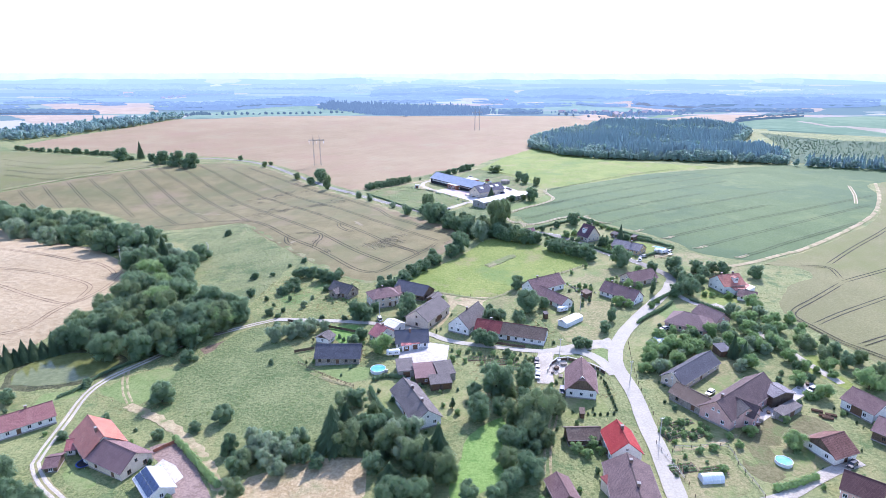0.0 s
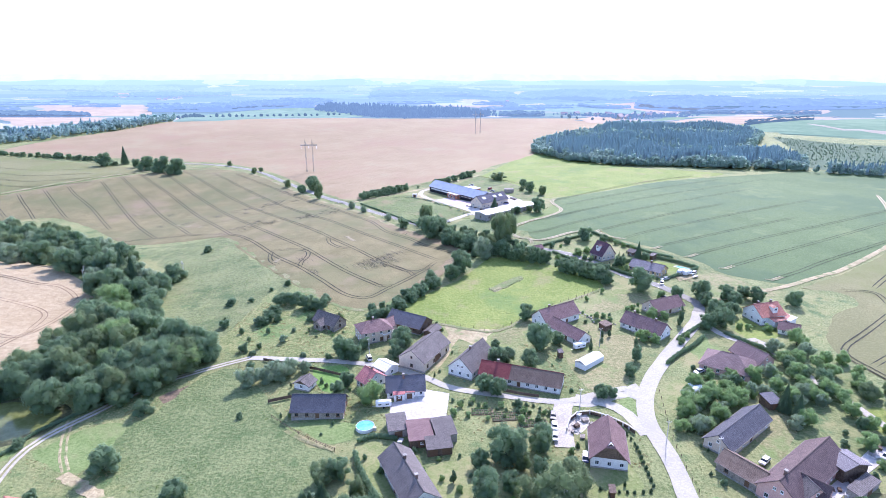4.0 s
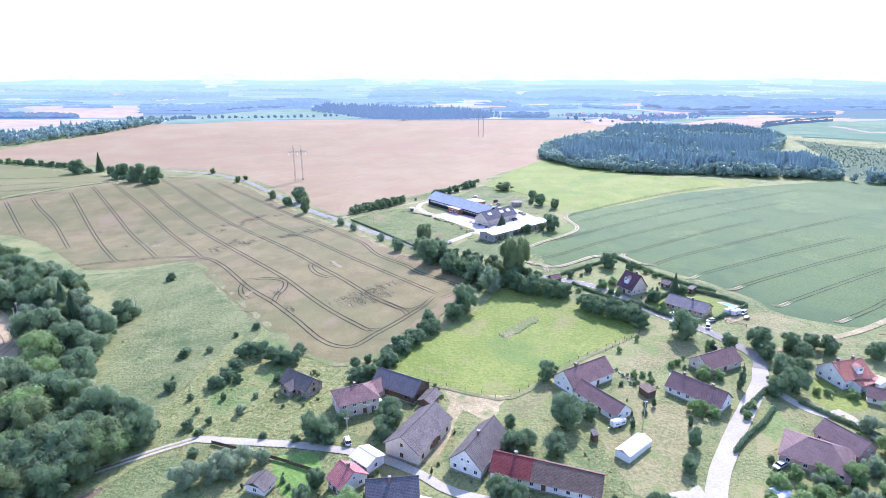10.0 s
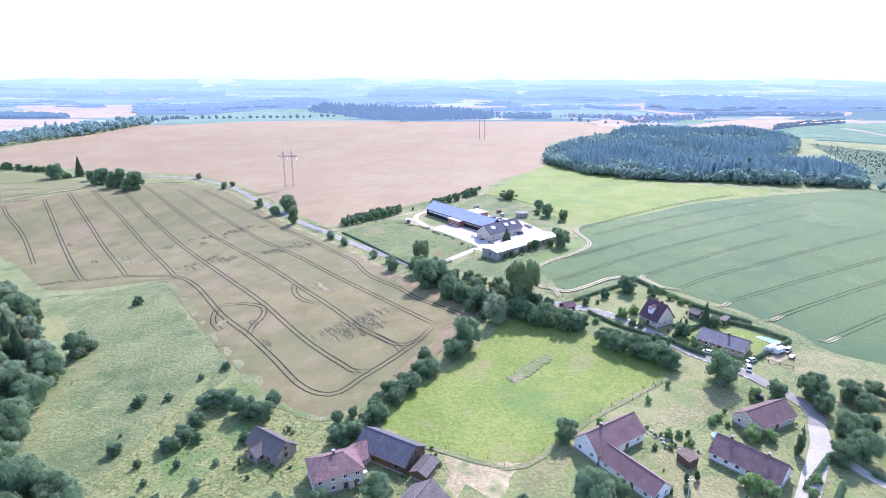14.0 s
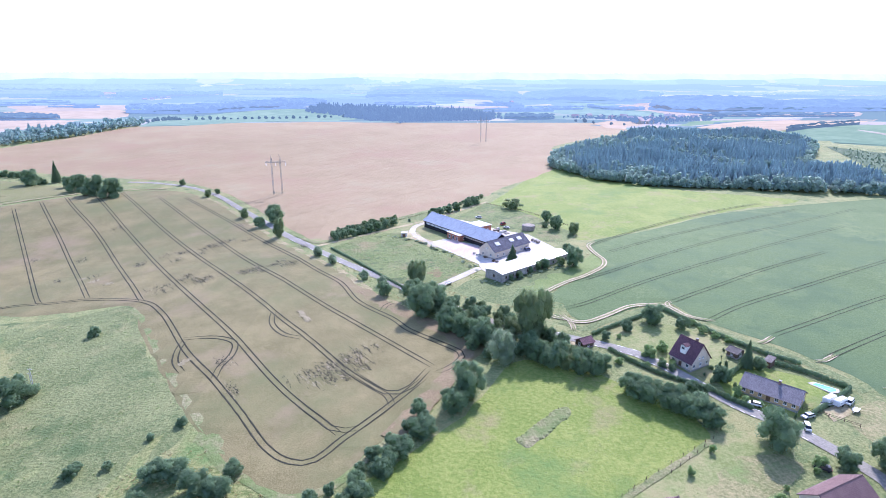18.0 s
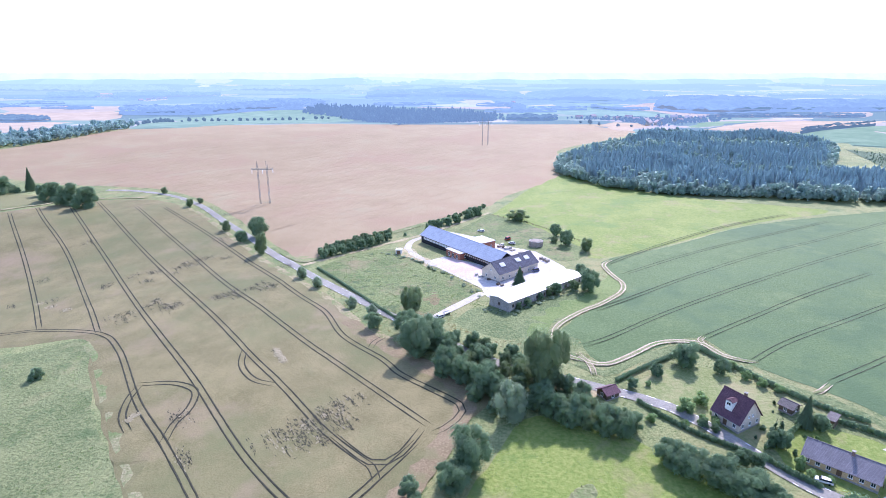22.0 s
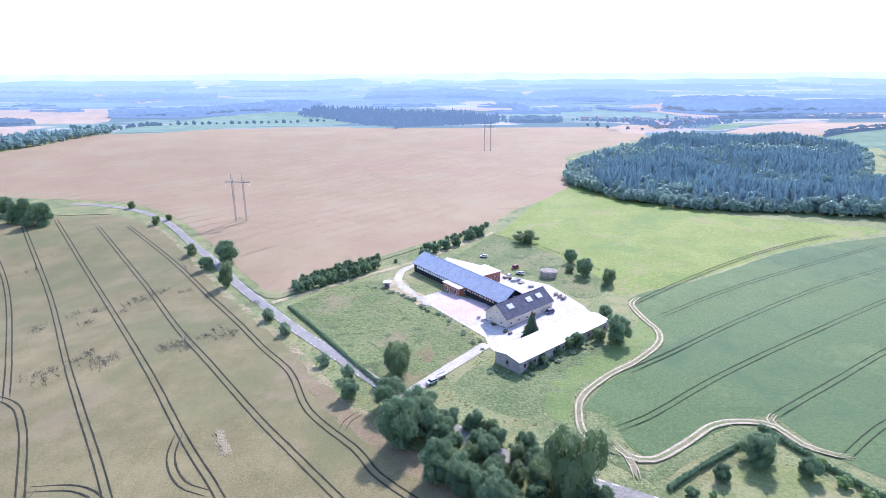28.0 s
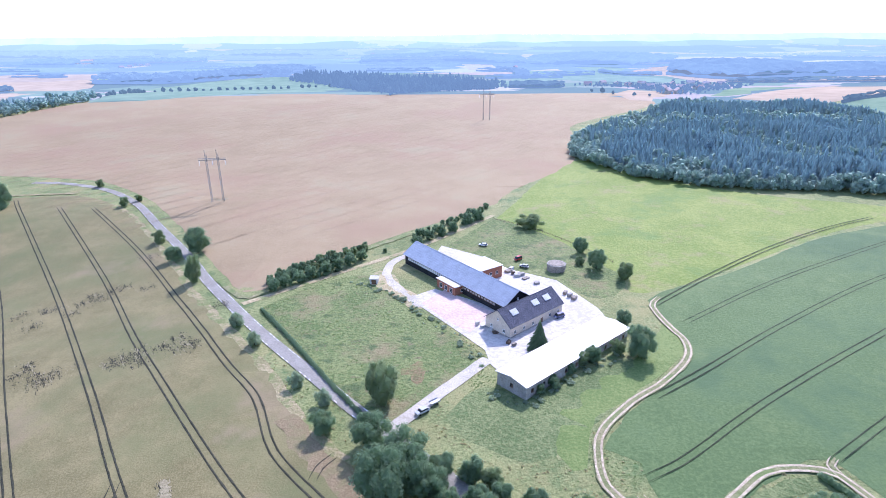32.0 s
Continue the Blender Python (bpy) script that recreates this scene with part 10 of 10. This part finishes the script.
for (x1, y1, x2, y2), width, eave, ridge, spots, wall, roof in (
        ((89.4, 349, 94.2, 340.2), 10, 3.4, 9.5, ((-0.05, -0.55),), W_WHITE, R_PLUM),
        ((135.3, 264.6, 147.8, 267.8), 11, 4.2, 8, ((0.2, -0.6),), W_WHITE, R_ORANGE)):
    L, a = math.hypot(x2 - x1, y2 - y1), math.atan2(y2 - y1, x2 - x1)
    cx, cy = (x1 + x2) / 2, (y1 + y2) / 2
    for fx, fy in spots:
        lx, ly = fx * L / 2, fy * width / 2
        px, py = cx + lx * math.cos(a) - ly * math.sin(a), cy + lx * math.sin(a) + ly * math.cos(a)
        pz = ground_z(cx, cy) + ridge - (ridge - eave) * abs(fy) - 0.1
        dormer(px, py, pz, math.degrees(a), "small gabled roof dormer with a window", wall, roof)

clutter = random.Random(77)
for x, y in [(105.3, 160.5), (105.7, 158.3), (110.4, 163.4), (113.4, 163.9), (123.8, 175), (124.5, 173.1), (128.1, 177.3), (100.7, 156.4), (98.5, 153.8), (109.5, 164.8), (42.9, 183.8), (45.6, 191.9), (42.3, 188.9), (47.3, 190.4), (40.4, 186), (44.2, 194.3), (-4.2, 182.6), (-2.9, 179.2), (-6.7, 180.1), (-12.2, 183.1), (-20.7, 189.1), (1.6, 179.9)]:
    th = tagged(new("crate"), clutter.choice(("grey wooden crate in the yard", "pale box standing in the yard", "weathered plank box by the wall")), "crate", "yard clutter")
    w, h = clutter.uniform(0.4, 1.0), clutter.uniform(0.4, 1.1)
    th.matrix_basis = pose(x, y, ground_z(x, y) + 0.12, 0, 0, clutter.uniform(0, 90))
    m = clutter.choice((W_WOOD, CONCRETE, W_GREY, W_STONE))
    part("body", boxed(-w, -w * 0.7, 0, w, w * 0.7, h), m, th)
    part("lid", boxed(-w - 0.04, -w * 0.7 - 0.04, h + 0.003, w + 0.04, w * 0.7 + 0.04, h + 0.06), m, th)
car(41.4, 173.8, 75, BLUE_P, "blue car parked beside the house", 0.2)


# ---- small garden shrubs round the village houses ----
yard_rng = random.Random(77)
hard = [c for c in COVERED if any(k in c[5] for k in ("road", "lane", "drive", "yard", "patio", "terrace", "track", "path", "pond", "field", "street"))]
for fx, fy, fr in list(FOOTPRINTS):
    if not 110 < fy < 400:
        continue
    for k in range(6):
        a, d = yard_rng.uniform(0, 6.283), fr + yard_rng.uniform(0.8, 5.0)
        x, y = fx + d * math.cos(a), fy + d * math.sin(a)
        if any(c[0] < x < c[2] and c[1] < y < c[3] and within(c[4], x, y) for c in hard):
            continue
        if any((x - p) ** 2 + (y - q) ** 2 < (r + 0.6) ** 2 for p, q, r in FOOTPRINTS):
            continue
        w = yard_rng.uniform(0.8, 2.2)
        plant(yard_rng.choice(("bush", "bush_bright", "bush_bright", "thuja")), [(x, y, w * yard_rng.uniform(0.7, 1.2), w)])


# ---- tufts and weeds on open grass ----
def tufts(n, x0, x1, y0, y1, on, size, mat, label, seed, name="grass_tufts", lift=0.0):
    """Loose tufts wherever the open ground of the named kinds lies bare to the sky."""
    near = [c for c in COVERED if c[2] > x0 and c[0] < x1 and c[3] > y0 and c[1] < y1]
    homes = [f for f in FOOTPRINTS if x0 - 20 < f[0] < x1 + 20 and y0 - 20 < f[1] < y1 + 20]
    rnd = random.Random(seed)
    vs, fs = [], []
    for _ in range(n):
        x, y = rnd.uniform(x0, x1), rnd.uniform(y0, y1)
        if noise.noise(Vector((x * 0.05, y * 0.05, seed))) < rnd.uniform(-0.5, 0.25):
            continue
        at = [c[5] for c in near if c[0] < x < c[2] and c[1] < y < c[3] and within(c[4], x, y)]
        if any(a not in on for a in at) or (not at and "ground" not in on):
            continue
        if any((x - a) ** 2 + (y - b) ** 2 < r * r for a, b, r in homes):
            continue
        place = Vector((x, y, ground_z(x, y) + (0.12 if at else 0.0) + lift))
        s = rnd.uniform(*size)
        k = len(vs)
        a = rnd.uniform(0, 3.14)
        for j in range(2):
            c, q = math.cos(a + j * 1.5), math.sin(a + j * 1.5)
            lean = rnd.uniform(-0.3, 0.3) * s
            vs += [(x - c * s * 0.6, y - q * s * 0.6, place.z - 0.03), (x + c * s * 0.6, y + q * s * 0.6, place.z - 0.03),
                   (x + c * s * 0.4 + lean, y + q * s * 0.4, place.z + s * 0.4), (x - c * s * 0.45 + lean, y - q * s * 0.45, place.z + s * 0.3)]
            fs.append((k + 4 * j, k + 4 * j + 1, k + 4 * j + 2, k + 4 * j + 3))
    th = tagged(new(name), label, "grass", kind="stuff")
    shared("blades", mesh_of("blades", vs, fs, mat), th)


TUFT = foliage("tuft_green", (0.11, 0.17, 0.065), (0.25, 0.32, 0.135), (0.34, 0.44, 0.18))
TUFT_DRY = foliage("tuft_dry", (0.28, 0.27, 0.12), (0.5, 0.45, 0.24), (0.5, 0.45, 0.25))
tufts(14000, -170, 190, 105, 400, ("ground", "meadow_valley", "meadow_hollow"), (0.25, 0.6), TUFT, "rough tufts of green grass", 1)
tufts(9000, -130, 60, 170, 300, ("meadow_dry_west", "ground"), (0.3, 0.8), TUFT_DRY, "tufts of dry yellow grass", 2)
tufts(1500, -80, 40, 420, 520, ("meadow_farm", "meadow_farm_back", "ground"), (0.3, 0.8), TUFT, "weeds on the farm meadow", 3)
tufts(3500, -10, 75, 225, 345, ("meadow_paddock", "lawn_orchard"), (0.15, 0.35), TUFT, "short clumps in the mown paddock", 5)
tufts(16000, 10, 60, 285, 310, ("tall_grass_patch",), (0.5, 1.1), TUFT_DRY, "tall dry grass strip", 6, lift=0.4)
tufts(2500, -80, 130, 380, 470, ("ground",), (0.4, 1.0), TUFT_DRY, "dry weeds round the farm", 9)
tufts(3000, 15, 80, 405, 455, ("ground",), (0.25, 0.6), TUFT, "tall green weeds beside the long shed", 10)
